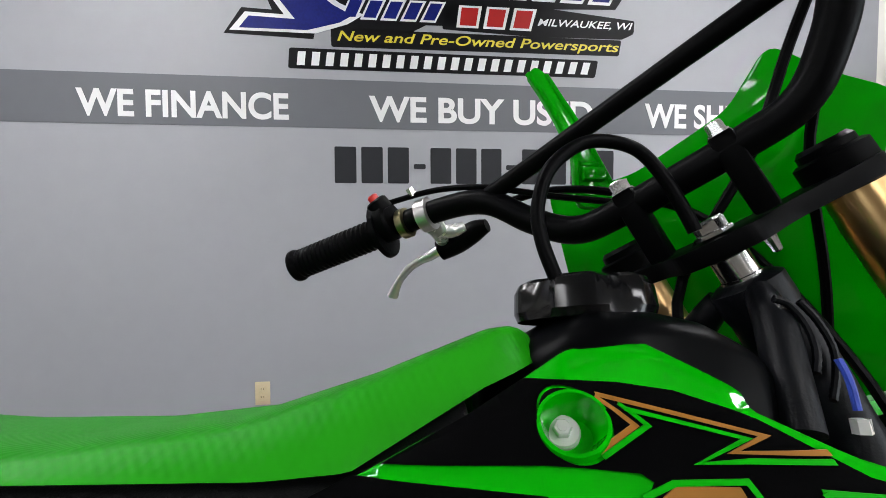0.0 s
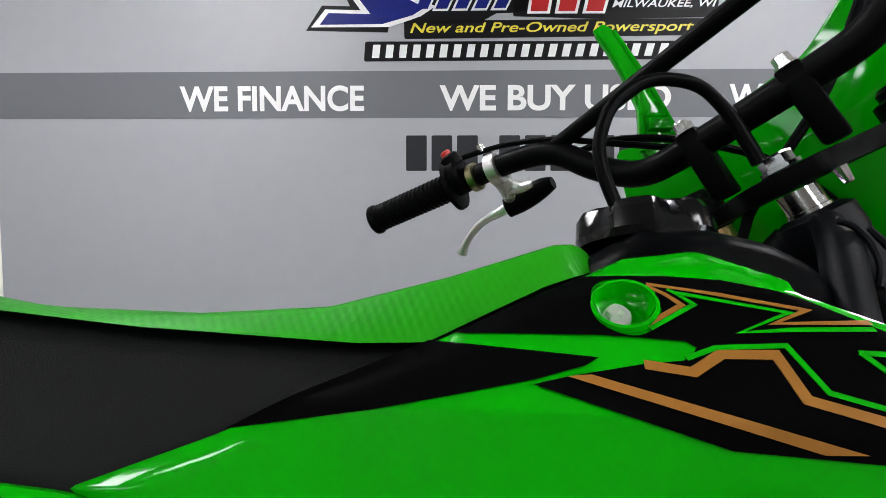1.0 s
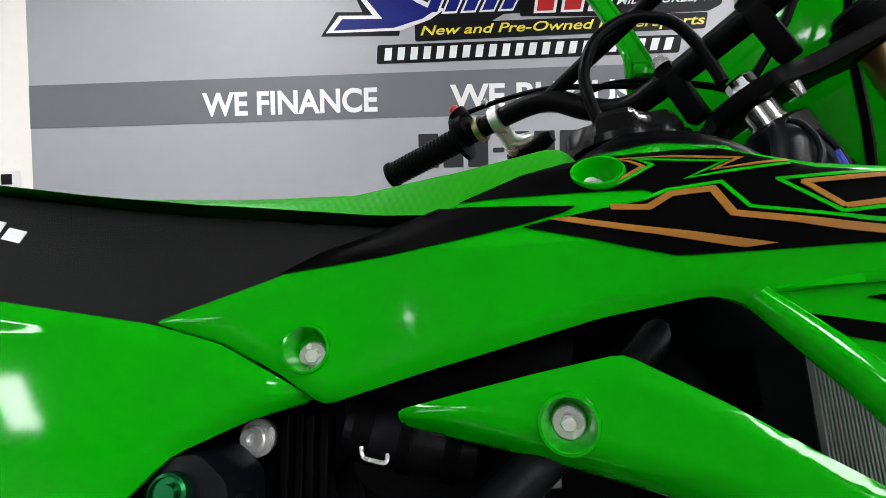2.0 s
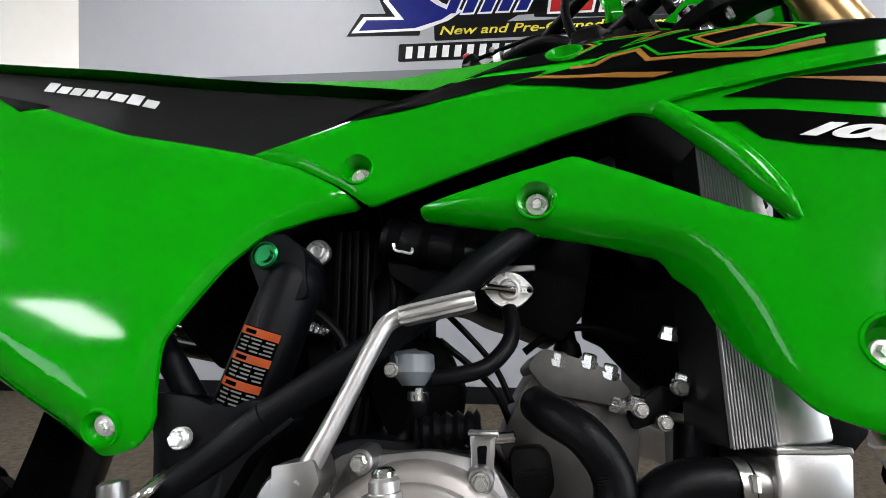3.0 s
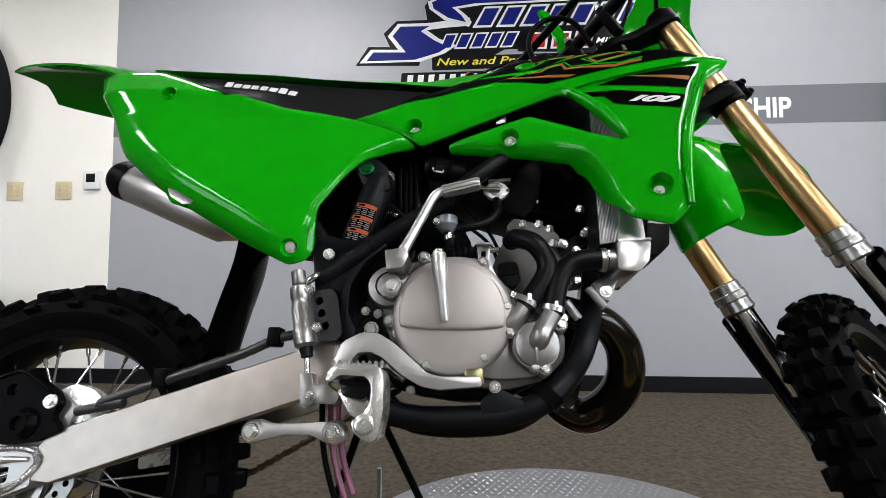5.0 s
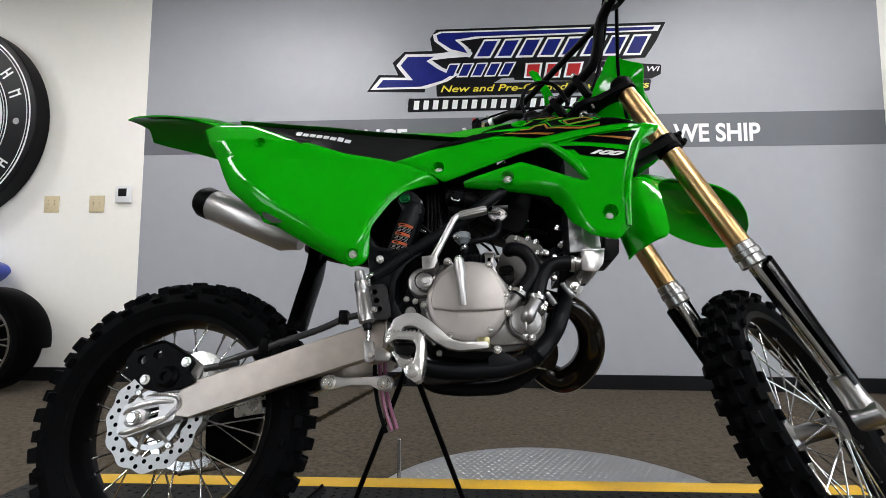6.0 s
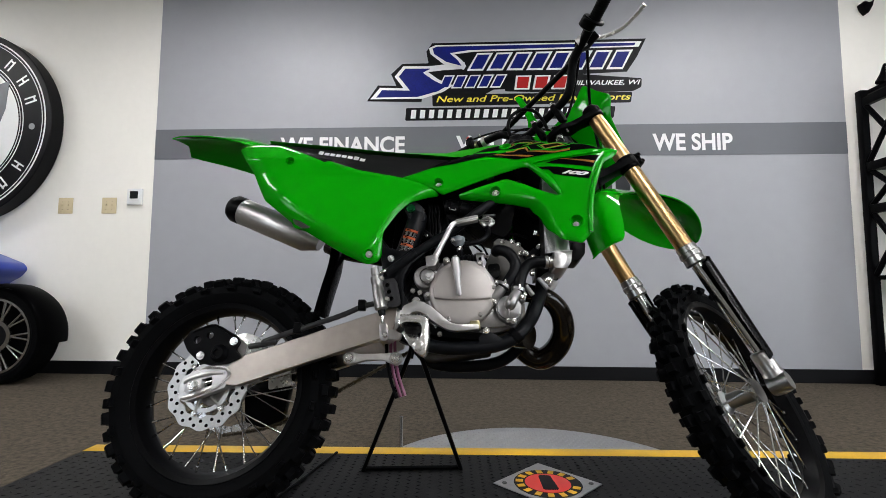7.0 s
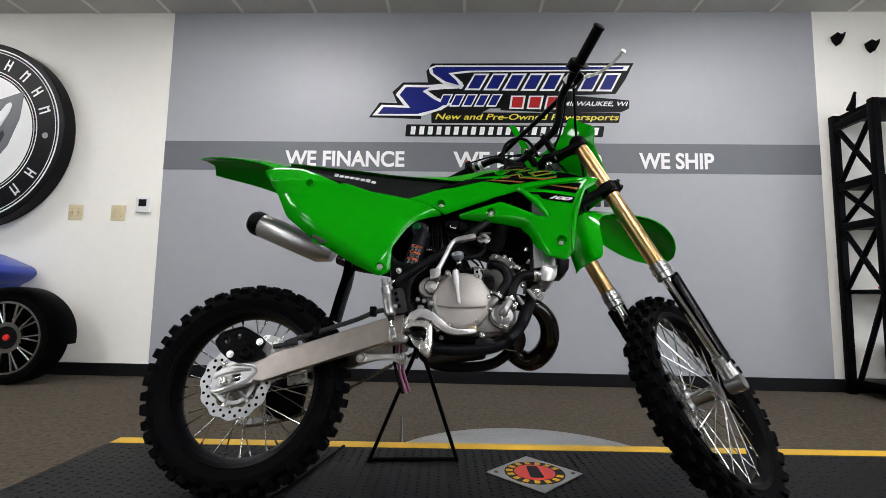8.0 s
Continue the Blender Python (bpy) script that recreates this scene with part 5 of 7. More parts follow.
part("shock_mount_bolt", lathe((0.511, -0.045, 0.772), (0, -1, 0), [(-0.004, 0.0128), (0.001, 0.0128), (0.002, 0.0112), (0.0022, 0.0092), (0.008, 0.0090), (0.009, 0.0076), (0.009, 0.0040), (0.005, 0.0038), (0.005, 0.0005)], 18), BRIGHT, bike, "bright flanged shock bolt", 25)
part("shock_body", tube([(0.60, 0, 0.80), (0.52, 0, 0.55), (0.47, 0, 0.42)], [0.03, 0.032, 0.026], 18), FRAME, bike, "black shock absorber body")

# -- frame plates, rear brake, foot peg --
up = part("frame_plate", slab(rounded([(0.417, 0.641), (0.448, 0.639), (0.479, 0.629), (0.513, 0.638), (0.535, 0.624), (0.503, 0.598), (0.485, 0.564), (0.484, 0.525), (0.498, 0.500), (0.493, 0.482), (0.479, 0.490), (0.446, 0.491), (0.435, 0.570)], 0.006), "y", -0.115, -0.088, 0.006), FRAME, bike, "matt black frame side plate", 30)
part("hole_plate", sheet(rounded([(0.430, 0.551), (0.462, 0.556), (0.470, 0.546), (0.482, 0.492), (0.474, 0.484), (0.440, 0.484)], 0.005), lambda x, h: 0.126, 0.005, 0.5, 0.001, holes=((0.446, 0.538, 0.0058), (0.451, 0.521, 0.0058), (0.458, 0.504, 0.0058))), SHEATH, up, "black bracket with three holes", 30)
bolt((0.450, -0.120, 0.609), r=0.0070, material=BRIGHT, flange=1.35)
bolt((0.516, -0.100, 0.504), r=0.0105, material=ZINC)
part("pivot_ring", lathe((0.511, -0.085, 0.506), (0, -1, 0), [(0, 0.026), (0.010, 0.026), (0.010, 0.018), (0.005, 0.017)], 28), FRAME, bike)
part("swingarm_pivot", slab(rounded([(0.426, 0.488), (0.461, 0.493), (0.490, 0.475), (0.479, 0.443), (0.448, 0.406), (0.423, 0.407)], 0.008), "y", -0.098, 0.09, 0.006), ALU, bike, "aluminium swingarm pivot block", 30)
part("subframe_rail", tube([(0.438, -0.090, 0.633), (0.360, -0.090, 0.724), (0.245, -0.090, 0.831), (0.10, -0.07, 0.93)], 0.011, 12), FRAME, bike, "black subframe rail")
c0, c1 = Vector((0.412, -0.130, 0.581)), Vector((0.437, -0.130, 0.474))
cd = (c1 - c0).normalized()
cl = (c1 - c0).length
mc = part("brake_master_cylinder", lathe(c0, cd, [(0, 0.007), (0.002, 0.0098), (0.020, 0.0098), (0.022, 0.0085), (0.026, 0.0135), (0.040, 0.0140), (0.042, 0.0128), (0.052, 0.0128), (0.054, 0.0142), (cl - 0.026, 0.0140), (cl - 0.024, 0.0155), (cl - 0.004, 0.0155), (cl, 0.011)], 24), CAST, bike, "silver rear brake master cylinder", 40)
part("cylinder_boot", lathe(c1, cd, [(0, 0.009), (0.004, 0.0095), (0.008, 0.008), (0.012, 0.0085), (0.014, 0.005)], 18), HOSE, mc)
part("push_rod", cyl(c1 + cd * 0.01, (0.444, -0.130, 0.430), 0.0038, n=12), STEEL, mc)
part("clevis", slab(rounded([(0.435, 0.439), (0.452, 0.442), (0.460, 0.407), (0.453, 0.399), (0.441, 0.401)], 0.004), "y", -0.14, -0.12, 0.003), CAST, mc, "", 30)
bolt((0.452, -0.141, 0.413), r=0.006, parent=mc)
for p in ((0.432, -0.128, 0.552), (0.449, -0.128, 0.500)):
    part("cylinder_lug", cyl((p[0] - 0.012, -0.125, p[2]), (p[0] + 0.002, -0.125, p[2]), 0.0085, n=14), CAST, mc)
    bolt((p[0], -0.134, p[2]), r=0.0065, parent=mc)
part("banjo_hose", tube([(0.424, -0.125, 0.565), (0.438, -0.125, 0.575), (0.439, -0.090, 0.594)], 0.005, 12), STEEL, mc)
pedal = part("brake_pedal", slab(rounded([(0.480, 0.451), (0.492, 0.480), (0.516, 0.492), (0.537, 0.491), (0.556, 0.480), (0.581, 0.460), (0.600, 0.443), (0.618, 0.438), (0.668, 0.439), (0.670, 0.427), (0.616, 0.422), (0.594, 0.426), (0.570, 0.439), (0.546, 0.459), (0.530, 0.467), (0.512, 0.466), (0.501, 0.451), (0.492, 0.442)], 0.005), "y", -0.150, -0.130, 0.004), SATIN, bike, "forged aluminium rear brake pedal", 30)
part("pedal_arm", slab(rounded([(0.451, 0.424), (0.470, 0.428), (0.490, 0.416), (0.485, 0.403), (0.453, 0.404)], 0.004), "y", -0.135, -0.12, 0.003), ALU, pedal, "", 30)
part("pedal_spring", spring((0.536, -0.125, 0.457), (0.571, -0.125, 0.436), 0.0045, 18), STEEL, pedal, "", 60)
pg = rounded([(0.486, 0.428), (0.489, 0.441), (0.500, 0.449), (0.540, 0.449), (0.552, 0.443), (0.556, 0.430), (0.557, 0.395), (0.552, 0.367), (0.544, 0.360), (0.526, 0.371), (0.520, 0.384), (0.534, 0.392), (0.541, 0.404), (0.542, 0.424), (0.534, 0.434), (0.502, 0.435), (0.494, 0.428)], 0.005)
peg = part("foot_peg", slab(pg, "y", -0.188, -0.145, 0.002), ZINC, bike, "zinc plated steel foot peg with a toothed rim", 30)
part("peg_web", slab(rounded([(0.497, 0.431), (0.538, 0.431), (0.541, 0.418), (0.527, 0.408), (0.503, 0.412)], 0.004), "y", -0.170, -0.150, 0.002), GLOSS_BLACK, peg, smooth=30)
part("peg_eye", lathe((0.536, -0.187, 0.381), (0, -1, 0), [(-0.02, 0.012), (0.002, 0.012), (0.003, 0.0105), (0.003, 0.0045), (-0.006, 0.0043), (-0.006, 0.0004)], 24), ZINC, peg)
for i in range(9):
    x = lerp(i / 8, [(0, 0.494), (1, 0.552)])
    for y0, y1 in ((-0.188, -0.183), (-0.151, -0.145)):
        part("peg_tooth", slab([(x - 0.0026, 0.4475), (x + 0.0026, 0.4475), (x + 0.0009, 0.4520), (x - 0.0009, 0.4520)], "y", y0, y1), ZINC, peg, smooth=0)
part("peg_bracket", slab(rounded([(0.490, 0.419), (0.512, 0.424), (0.530, 0.410), (0.540, 0.388), (0.528, 0.380), (0.508, 0.392)], 0.004), "y", -0.150, -0.115, 0.003), ZINC, bike, "zinc plated peg bracket", 30)
# suspension link
link = part("suspension_link", slab(rounded([(0.350, 0.378), (0.344, 0.367), (0.350, 0.353), (0.366, 0.354), (0.400, 0.363), (0.440, 0.364), (0.462, 0.354), (0.480, 0.356), (0.484, 0.369), (0.476, 0.382), (0.456, 0.381), (0.420, 0.378), (0.380, 0.377), (0.362, 0.383)], 0.006), "y", -0.082, -0.066, 0.003), SATIN, bike, "aluminium suspension link", 30)
for p in ((0.357, 0.367), (0.470, 0.368)):
    part("link_eye", cyl((p[0], -0.06, p[1]), (p[0], -0.086, p[1]), 0.0155, n=24, bevel=0.003), SATIN, link)
    bolt((p[0], -0.0865, p[1]), r=0.010, parent=link, material=ZINC)
for k, dx in enumerate((0, 9, 18)):
    base = [(0.440, -0.050, 0.414), (0.444, -0.050, 0.370), (0.454, -0.050, 0.326), (0.473, -0.050, 0.278)]
    part("breather_hose", tube([(p[0] + dx * 0.0009, p[1] + 0.012 * k, p[2] + 0.004 * k) for p in base], 0.0042, 10), PURPLE if k else BLACK, bike, "purple vinyl breather hose" if k else "black breather hose")
# lower cradle skid and bracket
part("cradle_bracket", slab(rounded([(0.667, 0.410), (0.687, 0.430), (0.723, 0.411), (0.710, 0.396), (0.670, 0.393)], 0.004), "y", -0.125, -0.115, 0.002), FRAME, bike, "black frame bracket", 30)
bolt((0.686, -0.126, 0.428), r=0.0075)
part("cradle_clip", lathe((0.754, -0.110, 0.419), (0.7, 0, 0.7), [(-0.008, 0.0195), (0.008, 0.0195)], 20), BLACK, bike)
part("skid_plate", slab(rounded([(0.515, 0.408), (0.547, 0.404), (0.633, 0.401), (0.704, 0.405), (0.704, 0.398), (0.633, 0.386), (0.548, 0.378), (0.529, 0.381)], 0.006), "y", -0.100, 0.09, 0.005), BLACK, bike, "black lower frame skid", 30)

# -- rear end --
ax = part("axle_block", slab(rounded([(-0.017, 0.302), (0.013, 0.311), (0.021, 0.306), (0.020, 0.288), (-0.010, 0.277), (-0.018, 0.282)], 0.003), "y", -0.113, -0.088, 0.002), SATIN, bike, "aluminium rear axle adjuster", 30)
bolt((0.002, -0.1135, 0.294), r=0.0125, parent=ax, material=ZINC, flange=1.2, ht=0.009)
part("axle_rod", cyl((0.0, -0.118, 0.29), (0.0, 0.118, 0.29), 0.008, n=16), STEEL, bike)
gout = rounded([(-0.046, 0.398), (-0.032, 0.424), (0.018, 0.441), (0.040, 0.436), (0.084, 0.412), (0.094, 0.398), (0.086, 0.380), (0.104, 0.362), (0.071, 0.347), (0.030, 0.342), (0.006, 0.347), (-0.030, 0.374)], 0.005)
guard = part("caliper_guard", sheet(gout, lambda x, h: 0.113, 0.011, 0.5, 0.0, holes=((-0.012, 0.402, 0.0095), (0.018, 0.413, 0.0085))), BLACK, bike, "black plastic caliper guard with two holes", 30)
part("guard_rib", tube([(-0.026, -0.113, 0.421), (0.018, -0.1135, 0.437), (0.040, -0.1135, 0.432), (0.082, -0.113, 0.408)], 0.0028, 8), BLACK, guard)
for p in ((0.080, -0.1135, 0.399), (0.004, -0.1135, 0.364)):
    bolt(p, r=0.0085, parent=guard, material=BRIGHT, flange=1.35)
part("piston_boss", lathe((0.050, -0.112, 0.370), (0, -1, 0), [(-0.006, 0.022), (0.004, 0.021), (0.010, 0.015), (0.013, 0.014), (0.013, 0.0095), (0.008, 0.009), (0.008, 0.0005)], 28), BLACK, guard)
part("caliper", slab(rounded([(-0.024, 0.413), (0.063, 0.424), (0.111, 0.391), (0.099, 0.347), (0.032, 0.335), (-0.011, 0.365)], 0.006), "y", -0.10, -0.06, 0.005), CAST, bike, "cast alloy rear brake caliper", 30)
part("caliper_bracket", slab(rounded([(0.060, 0.410), (0.092, 0.424), (0.122, 0.418), (0.146, 0.400), (0.160, 0.381), (0.150, 0.357), (0.085, 0.345)], 0.009), "y", -0.095, -0.08, 0.003), BRIGHT, bike, "aluminium caliper bracket", 30)
part("brake_hose", tube([(0.418, -0.112, 0.495), (0.386, -0.112, 0.487), (0.335, -0.112, 0.464), (0.233, -0.112, 0.428), (0.152, -0.112, 0.398), (0.183, -0.110, 0.400), (0.119, -0.110, 0.387)], 0.0068, 12, 10, ribs=0.05), SHEATH, bike, "black sheathed rear brake hose")
for p in (((0.385, -0.112, 0.490)), ((0.233, -0.112, 0.432))):
    part("hose_guide", box(p[0] - 0.009, p[0] + 0.009, -0.122, -0.10, p[2] - 0.013, p[2] + 0.013, 0.003), BLACK, bike, "black hose guide")
part("chain_guide", slab(rounded([(0.049, 0.294), (0.147, 0.360), (0.176, 0.344), (0.162, 0.225), (0.111, 0.205), (0.064, 0.218)], 0.006), "y", 0.05, 0.075, 0.004), BLACK, bike, "black chain guide", 30)
part("chain_slider_block", slab(rounded([(0.109, 0.344), (0.167, 0.361), (0.176, 0.310), (0.115, 0.299)], 0.006), "y", 0.045, 0.08, 0.003), BRIGHT, bike, "", 30)
spk = ringloop((0.012, 0.062, 0.292), (0, 1, 0), [(-0.002, 0.085), (0.002, 0.085), (0.002, 0.104), (-0.002, 0.104)], 60)
for i in range(48):
    a = 2 * math.pi * i / 48
    cyl((0.012 + math.cos(a) * 0.103, 0.062, 0.292 + math.sin(a) * 0.103), (0.012 + math.cos(a) * 0.111, 0.062, 0.292 + math.sin(a) * 0.111), 0.003, 0.0015, 6, spk)
part("sprocket", spk, STEEL, bike, "toothed steel rear sprocket")
chain = bmesh.new()
run = spline([(0.012, 0.062, 0.185), (0.15, 0.062, 0.215), (0.30, 0.062, 0.30), (0.45, 0.062, 0.385), (0.53, 0.062, 0.43)], 12)
for i, p in enumerate(run):
    q = run[min(i + 1, len(run) - 1)] if i + 1 < len(run) else p + (p - run[i - 1])
    d = (q - p).normalized()
    o = 0.004 if i % 2 else 0.0065
    for sy in (-o, o):
        cyl(p + Vector((0, sy - 0.0008, 0)), p + Vector((0, sy + 0.0008, 0)), 0.0055, n=8, bm=chain)
        cyl(p + Vector((0, sy, 0)) - d * 0.004, q + Vector((0, sy, 0)), 0.0035, n=6, bm=chain)
part("chain", chain, CHAIN, bike, "oily steel drive chain", 30)
# inner mud guard behind the shock
bm = bmesh.new()
rows = []
for p in spline([(0.294, -0.000, 0.678), (0.291, -0.000, 0.618), (0.278, -0.000, 0.551), (0.265, -0.000, 0.478)], 5):
    rows.append([bm.verts.new((p.x - 0.02 * abs(a) ** 2, a * 0.055, p.z)) for a in (-1, -0.6, -0.2, 0.2, 0.6, 1)])
for a, b in zip(rows, rows[1:]):
    for i in range(5):
        bm.faces.new((a[i], a[i + 1], b[i + 1], b[i]))
bmesh.ops.solidify(bm, geom=bm.faces[:], thickness=0.05)
part("mud_guard", bm, GLOSS_BLACK, bike, "gloss black inner mud guard", 50)

# -- steering details, in the fork's own frame --
lp = [(0.706, 0.235, 1.097), (0.694, 0.240, 1.091), (0.682, 0.250, 1.087), (0.668, 0.268, 1.080), (0.655, 0.286, 1.066), (0.647, 0.300, 1.050)]
perch = part("clutch_perch", tube([(0.686, 0.150, 1.111), (0.697, 0.175, 1.108), (0.707, 0.215, 1.105)], [0.013, 0.011, 0.008], 14), BRIGHT, bike, "polished clutch lever perch", m=FORK)
part("perch_arm", tube([(0.697, 0.175, 1.106), (0.714, 0.185, 1.107), (0.730, 0.185, 1.113)], [0.007, 0.008, 0.006], 12), BRIGHT, perch, m=FORK)
part("clutch_lever", tube(lp, [0.0085, 0.0078, 0.0066, 0.0060, 0.0056, 0.0084], 14, squash=0.8), BRIGHT, bike, "polished clutch lever", m=FORK)
part("perch_boot", tube([(0.706, 0.232, 1.096), (0.727, 0.220, 1.104), (0.746, 0.205, 1.113), (0.759, 0.195, 1.117)], [0.0135, 0.0145, 0.013, 0.008], 14), BLACK, bike, "black rubber lever boot", m=FORK)
part("perch_bolt", lathe((-0.014, 0.222, 0.158), (0, 0, 1), [(0, 0.006), (0.004, 0.006), (0.0045, 0.0045), (0.010, 0.0045)], 6), ZINC, perch, m=STEER)
sw = part("kill_switch", lathe((-0.028, 0.248, 0.1475), (-0.2, 0.95, 0.15), [(0, 0.019), (0.003, 0.022), (0.018, 0.022), (0.021, 0.019)], 20), BLACK, bike, "black engine stop switch", m=STEER)
part("stop_button_housing", lathe((-0.034, 0.252, 0.160), (-0.3, 0.0, 1), [(0, 0.013), (0.012, 0.012), (0.014, 0.010)], 18), BLACK, sw, m=STEER)
part("stop_button", lathe((-0.038, 0.252, 0.1735), (-0.3, 0.0, 1), [(0, 0.006), (0.005, 0.006), (0.0065, 0.004)], 18), RED, sw, "red stop button", m=STEER)
part("switch_clamp", lathe((-0.0205, 0.243, 0.1385), (-0.2, 0.95, 0.2), [(-0.004, 0.0135), (-0.004, 0.0165), (0.004, 0.0165), (0.004, 0.0135)], 20), OLIVE_ZINC, sw, "", m=STEER)
part("perch_ring", lathe((-0.014, 0.218, 0.1335), (-0.2, 0.95, 0.2), [(-0.006, 0.0135), (-0.006, 0.0178), (0.006, 0.0178), (0.006, 0.0135)], 24), SATIN, perch, "", m=STEER)
part("clutch_cable", tube([(0.02, 0.150, 0.104), (0.025, 0.10, 0.088), (0.05, 0.05, 0.05), (0.07, 0.0, -0.02), (0.03, -0.03, -0.16), (-0.05, -0.02, -0.3)], 0.0038, 8), BLACK, bike, "black clutch cable", m=STEER)
part("switch_wire", tube([(-0.030, 0.245, 0.165), (-0.006, 0.20, 0.152), (0.0, 0.15, 0.124), (0.005, 0.10, 0.083), (0.03, 0.06, 0.05)], 0.0032, 8), BLACK, bike, "black switch wire", m=STEER)
th = part("throttle_housing", lathe((-0.028, -0.238, 0.146), (-0.2, -0.95, 0.15), [(0, 0.018), (0.003, 0.023), (0.028, 0.023), (0.031, 0.020)], 20), BLACK, bike, "black throttle housing", m=STEER)
mcyl = part("front_master_cylinder", tube([(0.0, -0.195, 0.136), (0.024, -0.205, 0.140), (0.03, -0.245, 0.142)], [0.018, 0.016, 0.011], 14), BLACK, bike, "black front brake master cylinder", m=STEER)
part("reservoir_lid", box(0.012, 0.046, -0.235, -0.185, 0.150, 0.166, 0.004), BLACK, mcyl, m=STEER)
part("master_clamp", lathe((-0.006, -0.205, 0.138), (-0.1, 0.95, 0), [(-0.009, 0.018), (0.009, 0.018)], 20), ALU, mcyl, m=STEER)
part("brake_lever", tube([(0.034, -0.235, 0.138), (0.062, -0.262, 0.130), (0.075, -0.30, 0.122), (0.070, -0.345, 0.118), (0.064, -0.375, 0.118)], [0.007, 0.0065, 0.006, 0.0055, 0.0075], 12, squash=0.75), BRIGHT, bike, "polished front brake lever", m=STEER)
part("front_brake_hose", tube([(0.03, -0.20, 0.13), (0.07, -0.16, 0.10), (0.115, -0.09, 0.02), (0.12, -0.04, -0.10), (0.12, 0.03, -0.25), (0.10, 0.105, -0.45), (0.07, 0.11, -0.72)], 0.0045, 10), BLACK, bike, "black front brake hose", m=STEER)
part("throttle_cable", tube([(-0.012, -0.245, 0.160), (0.03, -0.20, 0.165), (0.06, -0.12, 0.10), (0.05, -0.05, 0.03), (0.0, 0.05, -0.05), (-0.06, 0.06, -0.16)], 0.0042, 10), BLACK, bike, "black throttle cable", m=STEER)
part("tank_vent_hose", tube([(0.777, -0.020, 1.010), (0.771, -0.020, 1.026), (0.764, -0.020, 1.051), (0.763, -0.020, 1.075), (0.774, -0.020, 1.104), (0.797, -0.020, 1.123), (0.819, -0.020, 1.127), (0.843, -0.020, 1.120), (0.860, -0.020, 1.099), (0.872, -0.020, 1.073), (0.878, -0.020, 1.057)], 0.0052, 12, 8), BLACK, bike, "black tank vent hose")
SO = [(0.800, 1.258), (0.809, 1.267), (0.821, 1.257), (0.836, 1.226), (0.848, 1.203), (0.868, 1.158), (0.884, 1.122), (0.872, 1.110), (0.842, 1.114), (0.838, 1.132), (0.839, 1.168), (0.826, 1.206), (0.812, 1.236)]
strap = part("plate_strap", slab(rounded(SO, 0.005), "y", 0.090, 0.099, 0.002), GREEN, bike, "bright green plastic plate strap", 30)
part("strap_edge", tube([(0.801, 0.092, 1.259), (0.813, 0.091, 1.236), (0.827, 0.091, 1.206), (0.840, 0.091, 1.168), (0.840, 0.091, 1.118)], 0.0032, 10), GREEN, strap)
part("strap_edge", tube([(0.820, 0.092, 1.257), (0.835, 0.091, 1.227), (0.847, 0.091, 1.204), (0.867, 0.091, 1.158), (0.882, 0.091, 1.122)], 0.0032, 10), GREEN, strap)
for k in range(3):
    part("strap_rung", cyl((0.8455 + 0.002 * k, 0.091, 1.158 - 0.014 * k), (0.864 + 0.0062 * k, 0.091, 1.158 - 0.014 * k), 0.0030, n=10), GREEN, strap)
part("strap_buckle", box(0.845, 0.868, 0.082, 0.091, 1.139, 1.152, 0.002), GREEN, strap)
part("cable_adjuster", cyl((0.934, -0.020, 1.055), (0.940, -0.020, 1.042), 0.005, 0.0035, 10, bevel=0.001), STEEL, bike)
# head gusset tubes
part("down_tube", tube([(0.925, -0.005, 1.020), (0.948, -0.008, 0.975), (0.962, -0.015, 0.930), (0.965, -0.025, 0.88), (0.935, -0.05, 0.74), (0.86, -0.055, 0.58)], [0.020, 0.021, 0.020, 0.018, 0.016, 0.0145], 16), FRAME, bike, "black frame down tube")
for sy in (1, -1):
    part("head_gusset", tube([(p[0], p[1] * sy, p[2]) for p in ((0.918, -0.020, 1.012), (0.908, -0.040, 0.990), (0.896, -0.056, 0.960), (0.886, -0.070, 0.925))], [0.0100, 0.0125, 0.0125, 0.0120], 16), FRAME, bike, "black welded head gusset")
part("weld_bead", tube([(0.902, -0.050, 1.004), (0.910, -0.052, 1.000), (0.917, -0.054, 0.988), (0.915, -0.060, 0.972), (0.908, -0.064, 0.958)], 0.0026, 8, 8, ribs=0.06), FRAME, bike)
part("weld_bead", tube([(0.936, -0.032, 1.004), (0.945, -0.034, 0.990), (0.950, -0.036, 0.972), (0.946, -0.038, 0.955), (0.936, -0.042, 0.940)], 0.0026, 8, 8, ribs=0.06), FRAME, bike)
part("coil_bolt", cyl((0.915, -0.078, 0.934), (0.915, -0.078, 0.926), 0.0050, n=6), BRIGHT, bike)
part("blue_lead", tube([(0.914, -0.074, 0.966), (0.916, -0.076, 0.954), (0.916, -0.077, 0.938)], 0.0022, 8), BLUE_P, bike, "blue wire")

# -- graphics, laid on the shroud and the seat --
def decal(outline, material, name="decal", lift=0.0014, rf=None, parent=None, holes=(), side=-1):
    f = rf or shroud_f
    return part(name, sheet(outline, lambda x, h: f(x, h) + lift, 0.0006, 0.006, 0.0, side, holes), material, parent or shroud, smooth=40)

